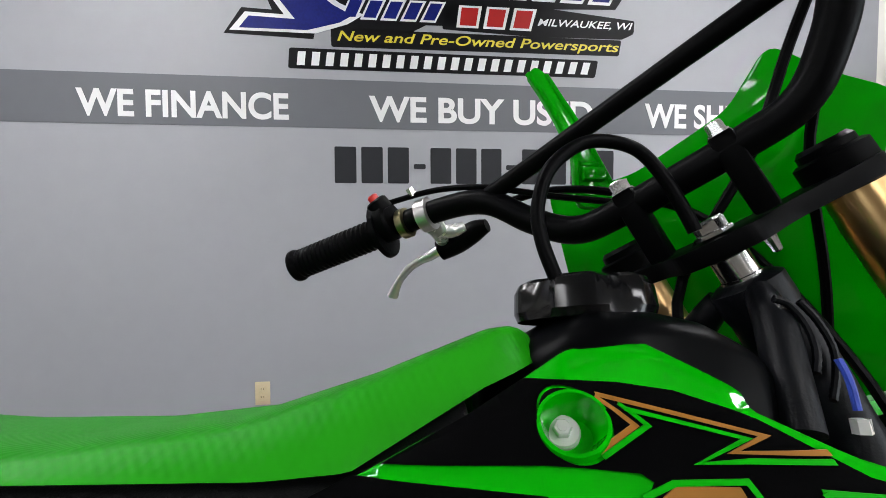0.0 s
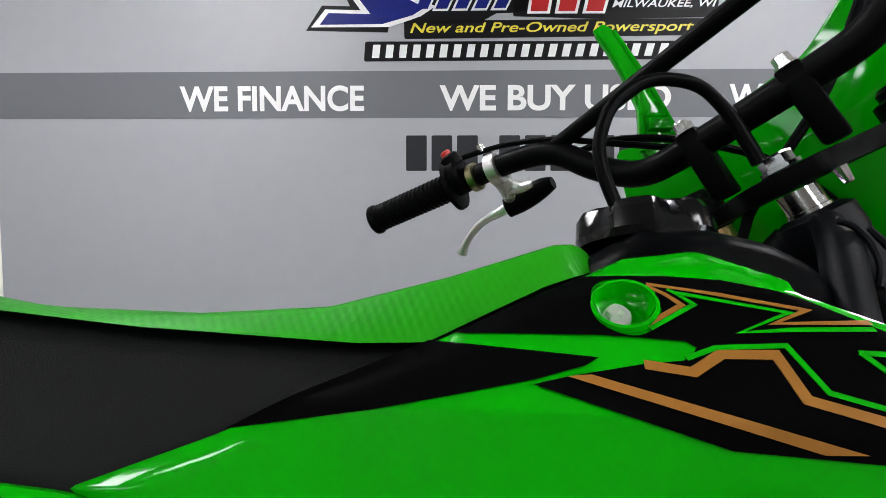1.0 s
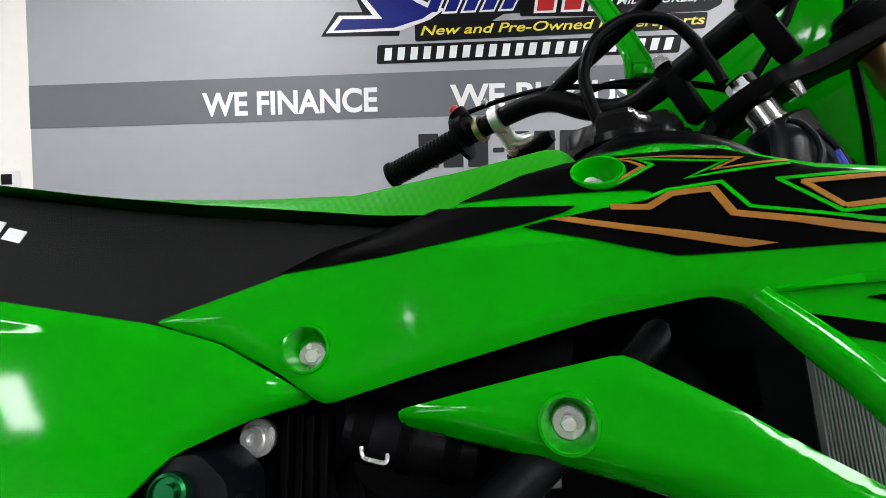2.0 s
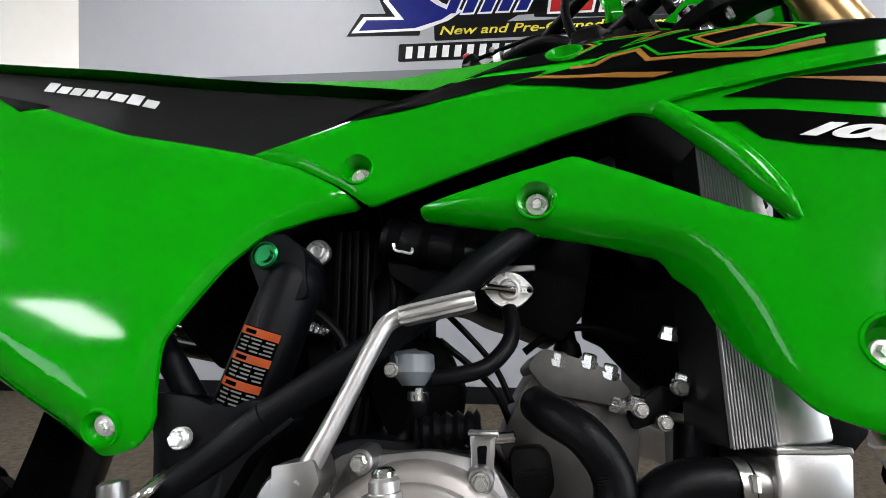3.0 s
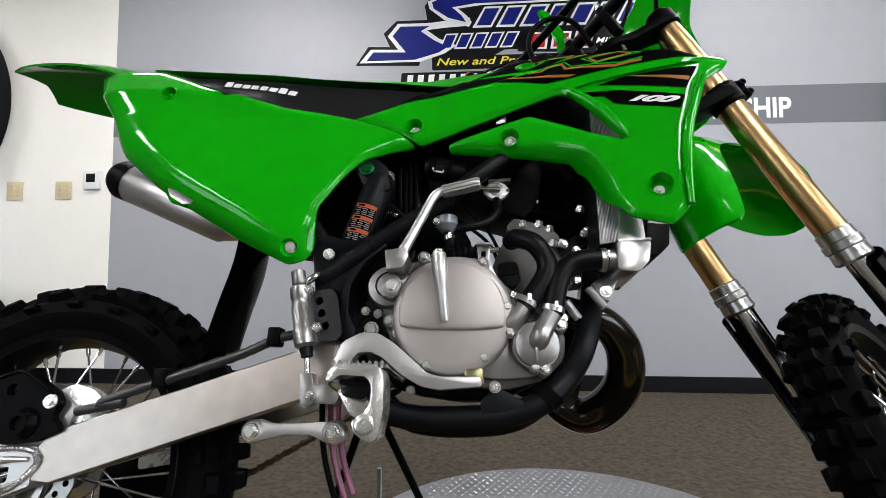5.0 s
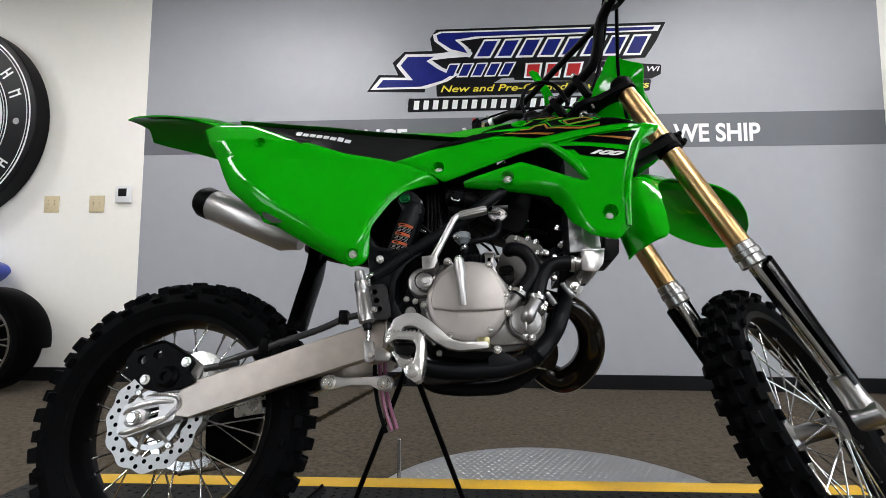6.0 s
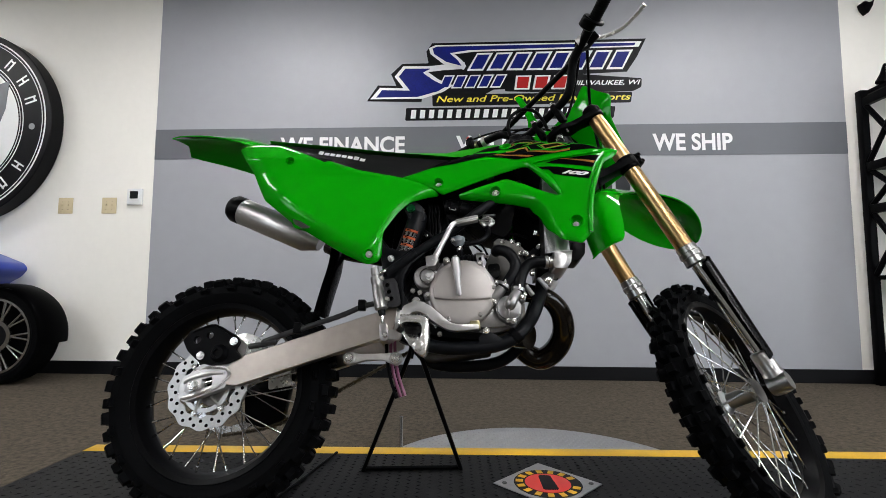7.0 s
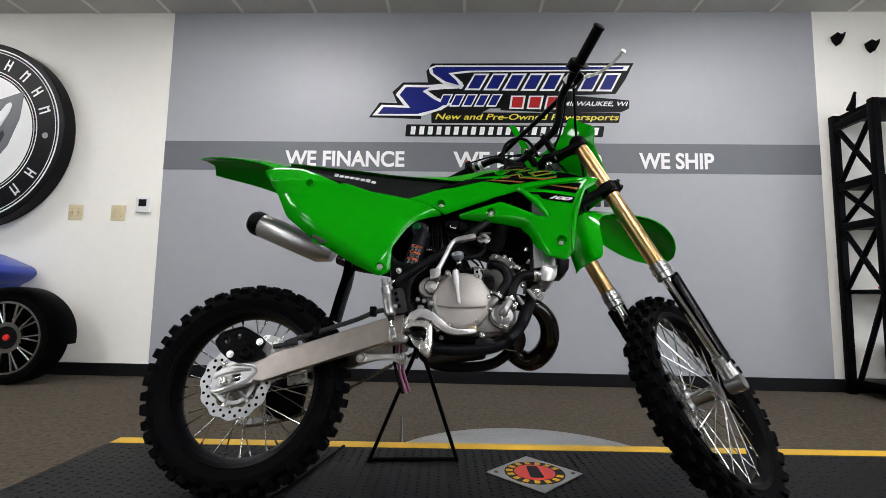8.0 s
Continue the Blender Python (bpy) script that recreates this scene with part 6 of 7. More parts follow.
def stroke(pts, w, closed=False):
    """The outline of a line of width w through pts, with mitred corners."""
    pts = [Vector(p) for p in pts]
    n = len(pts)
    left, right = [], []
    for i, p in enumerate(pts):
        q0 = pts[i - 1] if i or closed else p
        q1 = pts[(i + 1) % n] if i + 1 < n or closed else p
        u = (p - q0).normalized() if q0 != p else (q1 - p).normalized()
        v = (q1 - p).normalized() if q1 != p else u
        nu, nv = Vector((-u.y, u.x)), Vector((-v.y, v.x))
        m = (nu + nv).normalized()
        k = min(2.2, 1 / max(0.3, m.dot(nu))) * w / 2
        left.append(tuple(p + m * k))
        right.append(tuple(p - m * k))
    return left + right[::-1]


decal([(0.655, 0.927), (0.730, 0.962), (0.772, 0.959), (0.793, 0.955), (0.818, 0.943)] + [(0.844, 0.923), (0.875, 0.913), (0.905, 0.900)] + [(0.981, 0.874)] + [(0.870, 0.876), (0.844, 0.877), (0.813, 0.877)] + [(0.771, 0.878), (0.694, 0.902), (0.711, 0.906), (0.744, 0.912), (0.762, 0.914), (0.766, 0.916), (0.769, 0.920), (0.765, 0.923), (0.742, 0.925), (0.727, 0.926)], DECAL_BLACK, "black_graphic", holes=[(*SH_HOLES[3][:2], 0.0163)])
decal([(0.540, 0.877), (0.573, 0.894), (0.642, 0.923), (0.685, 0.919), (0.726, 0.915), (0.719, 0.911), (0.694, 0.904), (0.660, 0.897), (0.614, 0.888)], DECAL_BLACK, "black_graphic")
decal([(0.710, 0.906), (0.721, 0.907), (0.813, 0.880), (0.800, 0.879)], GOLD_INK, "bronze_stripe", 0.0022)
for pts, w, ink in (
        ([(0.758, 0.953), (0.769, 0.941), (0.751, 0.931)], 0.0022, GOLD_INK), ([(0.766, 0.950), (0.774, 0.941), (0.752, 0.929)], 0.0020, GREEN_INK),
        ([(0.759, 0.954), (0.816, 0.937), (0.802, 0.931)] + [(0.836, 0.931)], 0.0022, GOLD_INK), ([(0.767, 0.948), (0.809, 0.936), (0.788, 0.927), (0.807, 0.928), (0.835, 0.928)], 0.0020, GREEN_INK),
        ([(0.763, 0.915), (0.776, 0.920), (0.802, 0.921), (0.808, 0.902)] + [(0.847, 0.888), (0.872, 0.882), (0.901, 0.884)], 0.0022, GREEN_INK), ([(0.745, 0.912), (0.764, 0.909), (0.777, 0.917), (0.797, 0.917), (0.800, 0.899)] + [(0.838, 0.886), (0.864, 0.879), (0.900, 0.880)], 0.0042, GOLD_INK)):
    decal(stroke(pts, w), ink, "bronze_line" if ink is GOLD_INK else "green_line", 0.0020 if ink is GOLD_INK else 0.0023)
DIA = [(0.825, 0.918), (0.875, 0.915), (0.901, 0.895), (0.840, 0.893)]
DIB = [(0.834, 0.914), (0.874, 0.912), (0.889, 0.898), (0.842, 0.896)]
for q, ink, w in ((DIA, GREEN_INK, 0.0022), (DIB, GOLD_INK, 0.0030)):
    for i in range(4):
        decal(stroke([q[i], q[(i + 1) % 4]], w), ink, "green_line" if ink is GREEN_INK else "bronze_line", 0.0020 + 0.0002 * i)
# front of the shroud
decal([(0.808, 0.848), (0.868, 0.835), (0.946, 0.810), (0.938, 0.791), (0.882, 0.807), (0.858, 0.816), (0.847, 0.831), (0.826, 0.836)], DECAL_BLACK, "black_graphic")
decal([(0.841, 0.852), (0.877, 0.857), (0.900, 0.856), (0.968, 0.856), (0.949, 0.822), (0.883, 0.840)], DECAL_BLACK, "black_graphic")
decal([(0.876, 0.857), (0.886, 0.855), (0.956, 0.839), (0.953, 0.833)], GOLD_INK, "bronze_stripe", 0.0022)
rail = sheet(rounded([(0.802, 0.855), (0.838, 0.858), (0.896, 0.859), (0.942, 0.860), (0.973, 0.863), (0.980, 0.870), (0.945, 0.869), (0.889, 0.867), (0.840, 0.863), (0.805, 0.857)], 0.004, 2), lambda x, h: shroud_r(x, h) + 0.0045, 0.006, 0.02, 0.0025)
part("shroud_rail", rail, GREEN, shroud, "raised upper rail of the shroud", 40)
part("shroud_lip", tube([(x, -shroud_r(x, h) - 0.001, h) for x, h in [(0.975, 0.842), (0.960, 0.807), (0.945, 0.764), (0.936, 0.715), (0.932, 0.650)]], [0.004, 0.006, 0.0065, 0.006, 0.004], 12), GREEN, shroud, "rolled leading edge of the shroud")
# green strut that edges the shroud's opening, and its leading lip
part("shroud_rib", tube([(x, -shroud_r(x, h) + 0.002, h) for x, h in [(0.803, 0.855), (0.839, 0.814), (0.862, 0.777), (0.872, 0.759)]], [0.007, 0.010, 0.008, 0.0015], 14), GREEN, shroud, "rounded rib of the shroud")
a0, a1 = [Vector((x, -shroud_r(x, h) - 0.0032, h)) for x, h in [(0.876, 0.813), (0.929, 0.799)]]
sx = (a1 - a0).normalized()
sy = (Vector((0, 0, 1)) - sx * sx.z).normalized()
tm = Matrix((sx, sy, sx.cross(sy))).transposed().to_4x4()
tm.translation = a0
words("100", (a1 - a0).length * 1.14, 0.0105, WHITE_INK, "model_number", shroud, tm, 0.45, 0.0003, 0.05, "white model number", 0.86)
# white maker's marks on the seat side, as plain bars
def seat_side_y(x, z):
    zt, zl = line(x) - 0.016, low(x)
    wt, wl = lerp(x, [(0.05, 0.07), (0.3, 0.097), (0.5, 0.094)]), lerp(x, [(0.05, 0.08), (0.3, 0.108), (0.45, 0.099), (0.74, 0.080)])
    return -(wt + (wl - wt) * min(1.0, max(0.0, (zt - z) / (zt - zl))))


mk = [Vector(q) for q in [(0.217, -0.104, 0.937), (0.357, -0.104, 0.905)]]
for i in range(8):
    p0, p1 = mk[0].lerp(mk[1], (i + 0.06) / 8), mk[0].lerp(mk[1], (i + 0.84) / 8)
    hgt = 0.0115 if i in (0, 6) else 0.0085
    bmk = bmesh.new()
    q = [(p0.x, p0.z - 0.004), (p1.x, p1.z - 0.004), (p1.x + 0.003, p1.z - 0.004 + hgt), (p0.x + 0.003, p0.z - 0.004 + hgt)]
    f = bmk.faces.new([bmk.verts.new((x, seat_side_y(x, z) - 0.0004, z)) for x, z in q])
    ex = bmesh.ops.extrude_face_region(bmk, geom=[f])
    bmesh.ops.translate(bmk, verts=[g for g in ex["geom"] if isinstance(g, bmesh.types.BMVert)], vec=(0, -0.0006, 0))
    part("seat_mark", bmk, WHITE_INK, bike, "white mark printed on the seat" if i == 0 else "", 0)
decal([(0.209, 0.905), (0.274, 0.889), (0.253, 0.880)], DARK, "cover_vent", 0.001, cover_f, side_cover)
# dark filler plates close the view, standing in for shade between airbox and radiators
part("airbox_side_filler", slab([(0.342, 0.758), (0.395, 0.797), (0.496, 0.819), (0.516, 0.777), (0.515, 0.692), (0.479, 0.653), (0.413, 0.661), (0.366, 0.696)], "y", -0.02, 0.03, 0.004), BLACK, bike, "black filler plate continuing the side of the airbox", 30)
part("shade_filler_fore", slab([(0.774, 0.821), (0.860, 0.792), (0.848, 0.632), (0.814, 0.660), (0.786, 0.692), (0.768, 0.700)], "y", -0.012, 0.02, 0.003), DARK, bike, "", 30)
part("shade_filler_mid", slab([(0.681, 0.823), (0.774, 0.821), (0.772, 0.778), (0.716, 0.755), (0.689, 0.782)], "y", -0.012, 0.02, 0.003), DARK, bike, "", 30)
for pts, r, ink, lab in (
        ([(0.625, -0.050, 0.725), (0.654, -0.050, 0.699), (0.681, -0.050, 0.669), (0.696, -0.050, 0.639)], 0.0028, BLACK, "black control cable"),
        ([(0.554, -0.040, 0.765), (0.566, -0.040, 0.715), (0.564, -0.040, 0.660), (0.556, -0.040, 0.608)], 0.0065, HOSE, "black breather hose"),
        ([(0.580, -0.045, 0.788), (0.589, -0.045, 0.729), (0.588, -0.045, 0.673), (0.606, -0.045, 0.628)], 0.0035, BLACK, "black control cable"),
        ([(0.707, -0.050, 0.681), (0.732, -0.050, 0.698), (0.764, -0.050, 0.703), (0.802, -0.050, 0.691)], 0.0034, BLACK, "black ignition lead"),
        ([(0.516, -0.060, 0.716), (0.539, -0.060, 0.698), (0.552, -0.060, 0.680), (0.558, -0.060, 0.653)], 0.0045, HOSE, "black reservoir hose"),
        ([(0.485, -0.100, 0.462), (0.506, -0.100, 0.437), (0.515, -0.100, 0.402), (0.511, -0.100, 0.365)], 0.0035, BLACK, "black drain hose")):
    part("cable", tube(pts, r, 10), ink, bike, lab)
part("spark_plug_cap", lathe((0.741, -0.030, 0.722), (0.15, 0.0, -1), [(0, 0.004), (0.004, 0.0095), (0.03, 0.0095), (0.034, 0.012), (0.044, 0.012), (0.046, 0.009)], 20), BLACK, bike, "black spark plug cap")
for p, d in (((0.784, -0.100, 0.587), (0, -1, 0)), ((0.802, -0.100, 0.577), (0, -1, 0)), ((0.684, -0.105, 0.577), (0, -1, 0)), ((0.525, -0.105, 0.525), (0, -1, 0))):
    bolt(p, d, 0.0062)


# ---- printing on the wall: laid on in thin films ----
def film_bm(pts, v0, v1):
    return slab(pts, "y", v0, v1)


def wall_m(u, z, v):
    """Where lettering starts on the wall; it faces the room."""
    return Matrix.Translation((u, v, z)) @ Matrix.Rotation(radians(90), 4, "X")


lettering = thing("wall_lettering", "white block capitals printed on the dark grey band", "lettering", WM, kind="structure")
for txt, u0, u1 in (("WE FINANCE", -0.804, 0.152), ("WE BUY USED", 0.538, 1.70), ("WE SHIP", 1.987, 2.561)):
    words(txt, u1 - u0, 0.130, WHITE_INK, "word", lettering, wall_m(u0, 1.533, -0.0087), 0, 0.0012, 0.027)
numbers = thing("wall_number", "row of dark bars printed on the grey wall", "lettering", WM, kind="structure")
u = 0.367
for i in range(12):
    w = 0.060 if i in (3, 7) else 0.106
    z0, z1 = (1.303, 1.328) if i in (3, 7) else (1.230, 1.410)
    part("number_bar", film_bm(rounded([(u, z0), (u + w, z0), (u + w, z1), (u, z1)], 0.008), -0.0080, -0.0064), INK_DARK, numbers, smooth=0)
    u += w + 0.0245

def emb(pts):
    """Places of the emblem's outline on the wall."""
    return [(-0.143 + (u + 0.119) * 1.118, float(np.interp(z, (1.666, 1.74, 1.76, 1.835, 1.86, 2.245), (1.783, 1.882, 1.893, 1.983, 2.016, 2.396)))) for u, z in pts]


logo = thing("wall_logo", "blue, red and black dealer emblem printed on the wall", "wall emblem", WM, kind="structure")
BACK = [(-0.119, 1.798), (-0.045, 1.907), (0.082, 1.902), (0.045, 1.995), (0.121, 2.077), (0.301, 2.078), (0.286, 2.172), (0.325, 2.239), (1.764, 2.244), (1.702, 2.103), (1.634, 1.986), (1.278, 1.970), (1.275, 1.872), (0.745, 1.861), (0.675, 1.828), (0.264, 1.832), (0.254, 1.788)]
part("emblem_back", film_bm(emb(BACK), -0.0084, -0.0064), INK_BLACK, logo, smooth=0)
S1 = [(-0.095, 1.811), (-0.030, 1.887), (0.132, 1.881), (0.070, 1.974), (0.129, 2.057), (0.280, 2.055), (0.332, 2.057), (0.549, 2.083), (0.548, 2.029), (0.402, 2.020), (0.298, 2.008), (0.367, 1.949), (0.471, 1.898), (0.402, 1.851), (0.264, 1.810)]
part("emblem_white", film_bm(emb(S1), -0.0096, -0.0086), WHITE_INK, logo, smooth=0)
S1b = [(-0.056, 1.821), (-0.015, 1.868), (0.177, 1.861), (0.098, 1.973), (0.143, 2.037), (0.315, 2.034), (0.263, 2.002), (0.340, 1.938), (0.422, 1.891), (0.367, 1.855), (0.230, 1.822)]
part("emblem_blue", film_bm(emb(S1b), -0.0108, -0.0098), INK_BLUE, logo, smooth=0)
S2 = [(0.304, 2.200), (0.350, 2.222), (1.735, 2.222), (1.714, 2.180), (0.613, 2.164), (0.480, 2.147), (0.528, 2.099), (0.559, 2.052), (0.541, 2.021), (0.402, 2.071), (0.314, 2.152)]
part("emblem_white", film_bm(emb(S2), -0.0096, -0.0086), WHITE_INK, logo, smooth=0)
S2b = [(0.328, 2.195), (0.360, 2.210), (1.695, 2.211), (1.685, 2.190), (0.578, 2.177), (0.445, 2.156), (0.500, 2.099), (0.527, 2.052), (0.423, 2.086), (0.339, 2.151)]
part("emblem_blue", film_bm(emb(S2b), -0.0108, -0.0098), INK_BLUE, logo, smooth=0)


def blocks(quad, n, front, back, gap=0.18, lean=0.25):
    """A row of n slanted letter-like blocks between four corners (lower left, lower right, upper right, upper left)."""
    (ax, az), (bx, bz), (cx, cz), (dx, dz) = emb(quad)
    for i in range(n):
        t0, t1 = (i + gap / 2) / n, (i + 1 - gap / 2) / n
        p = [(ax + (bx - ax) * t0, az + (bz - az) * t0), (ax + (bx - ax) * t1, az + (bz - az) * t1), (dx + (cx - dx) * t1, dz + (cz - dz) * t1), (dx + (cx - dx) * t0, dz + (cz - dz) * t0)]
        if back is not None:
            part("letter_edge", film_bm(p, -0.0098, -0.0087), back, logo, smooth=0)
            c = (sum(q[0] for q in p) / 4, sum(q[1] for q in p) / 4)
            p = [(c[0] + (q[0] - c[0]) * 0.74, c[1] + (q[1] - c[1]) * 0.80) for q in p]
        part("letter_block", film_bm(p, -0.0112, -0.0100), front, logo, smooth=0)


blocks([(0.551, 2.013), (1.617, 2.005), (1.689, 2.158), (0.620, 2.152)], 8, INK_BLUE, WHITE_INK)
blocks([(0.360, 1.874), (0.796, 1.875), (0.845, 1.980), (0.402, 1.978)], 5, INK_BLUE, WHITE_INK)
part("emblem_plate", film_bm(rounded(emb([(0.820, 1.849), (0.821, 1.975), (1.263, 1.979), (1.729, 1.932), (1.725, 1.864), (1.669, 1.840), (1.246, 1.835)]), 0.01), -0.0084, -0.0065), INK_BLACK, logo, smooth=0)
blocks([(0.871, 1.858), (1.239, 1.856), (1.267, 1.967), (0.884, 1.968)], 3, INK_RED, WHITE_INK)
words("MILWAUKEE, WI", 0.515, 0.042, WHITE_INK, "town_name", logo, wall_m(1.398, 2.034, -0.0086), 0.3, 0.0010, 0.01)
part("emblem_plate", film_bm(rounded(emb([(0.330, 1.760), (0.328, 1.835), (1.665, 1.836), (1.653, 1.768)]), 0.012), -0.0084, -0.0065), INK_BLACK, logo, smooth=0)
words("New and Pre-Owned Powersports", 1.45, 0.064, INK_YELLOW, "slogan", logo, wall_m(0.388, 1.908, -0.0086), 0.25, 0.0010, 0.012)
part("emblem_plate", film_bm(rounded(emb([(0.145, 1.666), (0.151, 1.740), (1.552, 1.735), (1.537, 1.668)]), 0.012), -0.0084, -0.0065), INK_BLACK, logo, smooth=0)
blocks([(0.168, 1.678), (1.513, 1.680), (1.528, 1.725), (0.174, 1.727)], 22, WHITE_INK, None, 0.46)

# ---- round sign on the white wall ----
SC = (-3.295, 1.755)
sign = thing("round_sign", "round black and white illuminated-style sign on the white wall", "wall sign", WM)
SR, SD = 0.755, 0.115
part("sign_body", lathe((SC[0], -0.001, SC[1]), (0, -1, 0), [(0, SR - 0.006), (0.004, SR), (SD - 0.006, SR), (SD, SR - 0.006), (SD, 0.01)], 96), INK_BLACK, sign, "black sign body")
for r0, r1 in ((0.930, 0.944), (0.903, 0.910), (0.700, 0.709), (0.672, 0.678)):
    part("sign_ring", ringloop((SC[0], -SD - 0.0015, SC[1]), (0, -1, 0), [(0, r0 * SR), (0.0015, r0 * SR), (0.0015, r1 * SR), (0, r1 * SR)], 96), WHITE_INK, sign, smooth=30)
part("sign_face", lathe((SC[0], -SD - 0.0012, SC[1]), (0, -1, 0), [(0, 0.655 * SR), (0.0015, 0.655 * SR)], 80), WHITE_INK, sign, "white sign centre")


def arc_bars(a0, a1, n):
    """Slanted strokes round the ring where its lettering stands."""
    for i in range(n):
        a = radians(a0 + (a1 - a0) * i / (n - 1))
        m = Matrix.Translation((SC[0] + 0.806 * SR * math.sin(a), -SD - 0.0015, SC[1] + 0.806 * SR * math.cos(a))) @ Matrix.Rotation(a, 4, "Y")
        bm = box(-0.024, -0.012, -0.002, 0, -0.046, 0.046)
        box(0.012, 0.024, -0.002, 0, -0.046, 0.046, bm=bm)
        box(-0.012, 0.012, -0.002, 0, -0.006 + 0.03 * (i % 2), 0.008 + 0.03 * (i % 2), bm=bm)
        part("sign_letter_bar", bm, WHITE_INK, sign, smooth=0, m=m)


arc_bars(-72, 72, 10)
arc_bars(122, 238, 8)
for sx in (-1, 1):
    part("sign_dot", lathe((SC[0] + sx * 0.80 * SR, -SD - 0.0015, SC[1] - 0.02), (0, -1, 0), [(0, 0.024), (0.002, 0.024)], 24), GREY_P, sign)
shield = [(-0.40, 0.24), (-0.20, 0.21), (0.0, 0.20), (0.20, 0.27), (0.40, 0.34), (0.385, 0.12), (0.31, -0.10), (0.18, -0.28), (0.0, -0.42), (-0.18, -0.28), (-0.31, -0.10), (-0.385, 0.12)]
part("sign_shield", film_bm([(SC[0] + a, SC[1] + b) for a, b in shield], -SD - 0.0055, -SD - 0.003), STRIPE, sign, "grey shield", 0)
part("sign_shield_half", film_bm([(SC[0] + a, SC[1] + b) for a, b in [(-0.39, 0.235), (-0.20, 0.205), (-0.04, 0.195), (-0.04, -0.37), (-0.18, -0.27), (-0.30, -0.10), (-0.375, 0.12)]], -SD - 0.0062, -SD - 0.0056), INK_DARK, sign, "", 0)
for pts in ([(0.00, -0.12), (0.27, 0.235), (0.30, 0.25), (0.315, 0.225), (0.30, 0.17), (0.05, -0.30), (0.0, -0.36)], [(0.05, -0.20), (0.10, -0.16), (0.26, 0.02), (0.275, -0.02), (0.22, -0.14), (0.10, -0.23)], [(-0.02, -0.12), (-0.20, 0.10), (-0.23, 0.10), (-0.20, 0.0), (-0.05, -0.30), (-0.02, -0.36)]):
    part("sign_swoosh", film_bm([(SC[0] + a, SC[1] + b) for a, b in pts], -SD - 0.0080, -SD - 0.0063), WHITE_INK if len(pts) > 6 or pts[0][0] < 0 else INK_DARK, sign, smooth=0)

# ---- switches, outlet, thermostat ----
def cover_plate(name, u, z, label, kind):
    t = thing(name, label, kind, WM @ Matrix.Translation((u, 0, z)))
    part("plate", box(-0.058, 0.058, -0.007, -0.0005, -0.062, 0.062, 0.003), IVORY, t)
    return t


for u in (-2.480, -2.131):
    t = cover_plate("light_switch", u, 1.142, "ivory double light switch on the white wall", "light switch")
    tagged(t, group="light switches")
    for dx in (-0.023, 0.023):
        part("toggle", box(dx - 0.005, dx + 0.005, -0.016, -0.007, -0.004, 0.012, 0.002), IVORY, t)
        for dz in (-0.03, 0.03):
            part("screw", lathe((dx, -0.007, dz), (0, -1, 0), [(0, 0.003), (0.001, 0.0025)], 10), ZINC, t)
t = thing("power_outlet", "ivory double power outlet low on the grey wall", "power outlet", WM @ Matrix.Translation((0.002, -0.006, 0.19)))
part("plate", box(-0.036, 0.036, -0.006, 0, -0.058, 0.058, 0.003), IVORY, t)
for dz in (-0.02, 0.02):
    r = part("receptacle", box(-0.016, 0.016, -0.0085, -0.006, dz - 0.014, dz + 0.014, 0.003), IVORY, t)
    for dx in (-0.006, 0.006):
        part("slot", box(dx - 0.0012, dx + 0.0012, -0.0092, -0.0084, dz - 0.002, dz + 0.007), DARK, r, smooth=0)
t = thing("thermostat", "white thermostat with a dark square display", "thermostat", WM @ Matrix.Translation((-1.922, 0, 1.208)))
part("housing", box(-0.058, 0.058, -0.026, -0.0005, -0.062, 0.062, 0.006), WHITE_INK, t)
part("display", box(-0.034, 0.030, -0.0275, -0.0255, -0.016, 0.042, 0.001), INK_BLACK, t)

# ---- display platform ----
PM = pose(0, 0, 0, 0, 0, 2.5)
TOP = -0.012
platform = thing("display_platform", "black rubber display ramp with yellow edges on the carpet", "platform", PM)
XA, XB, YA, YB = -0.60, 2.25, -0.175, 0.335
part("deck", box(XA, XB, YA, YB, FLOOR_Z, TOP), MAT_BLACK, platform, "black raised-pattern rubber deck", 0)
nub = bmesh.new()
for i in range(92):
    for j in range(24):
        x, y = XA + 0.02 + i * 0.0295, YA + 0.012 + j * 0.0225 + (0.011 if i % 2 else 0)
        if y > YB - 0.01:
            continue
        c = Vector((x, y, TOP))
        o = 0.0 if (i + j) % 2 else 1.0
        pts = [(-0.010, 0), (0, -0.0028), (0.010, 0), (0, 0.0028)]
        ca, sa = math.cos(0.6 if o else -0.6), math.sin(0.6 if o else -0.6)
        vs = [nub.verts.new((x + a * ca - b * sa, y + a * sa + b * ca, TOP - 0.0002)) for a, b in pts]
        ap = nub.verts.new((x, y, TOP + 0.0022))
        for k in range(4):
            nub.faces.new((vs[k], vs[(k + 1) % 4], ap))
tagged(part("raised_pattern", nub, MAT_BLACK, platform, smooth=0), kind="stuff")
part("edge_strip", box(XA - 0.005, XB + 0.06, YB, YB + 0.062, FLOOR_Z, TOP + 0.001, 0.002), YELLOW, platform, "yellow painted edge strip")
part("edge_strip", box(XA - 0.005, XB + 0.06, YA - 0.055, YA, FLOOR_Z, TOP + 0.001, 0.002), YELLOW, platform, "yellow painted edge strip")
def wedge(pts, z):
    bm = bmesh.new()
    lo = [bm.verts.new((p[0], p[1], FLOOR_Z)) for p in pts]
    hi = [bm.verts.new((p[0], p[1], q)) for p, q in zip(pts, z)]
    n = len(pts)
    for i in range(n):
        bm.faces.new((lo[i], lo[(i + 1) % n], hi[(i + 1) % n], hi[i]))
    bm.faces.new(hi)
    bm.faces.new(lo[::-1])
    return bm
e = FLOOR_Z + 0.004
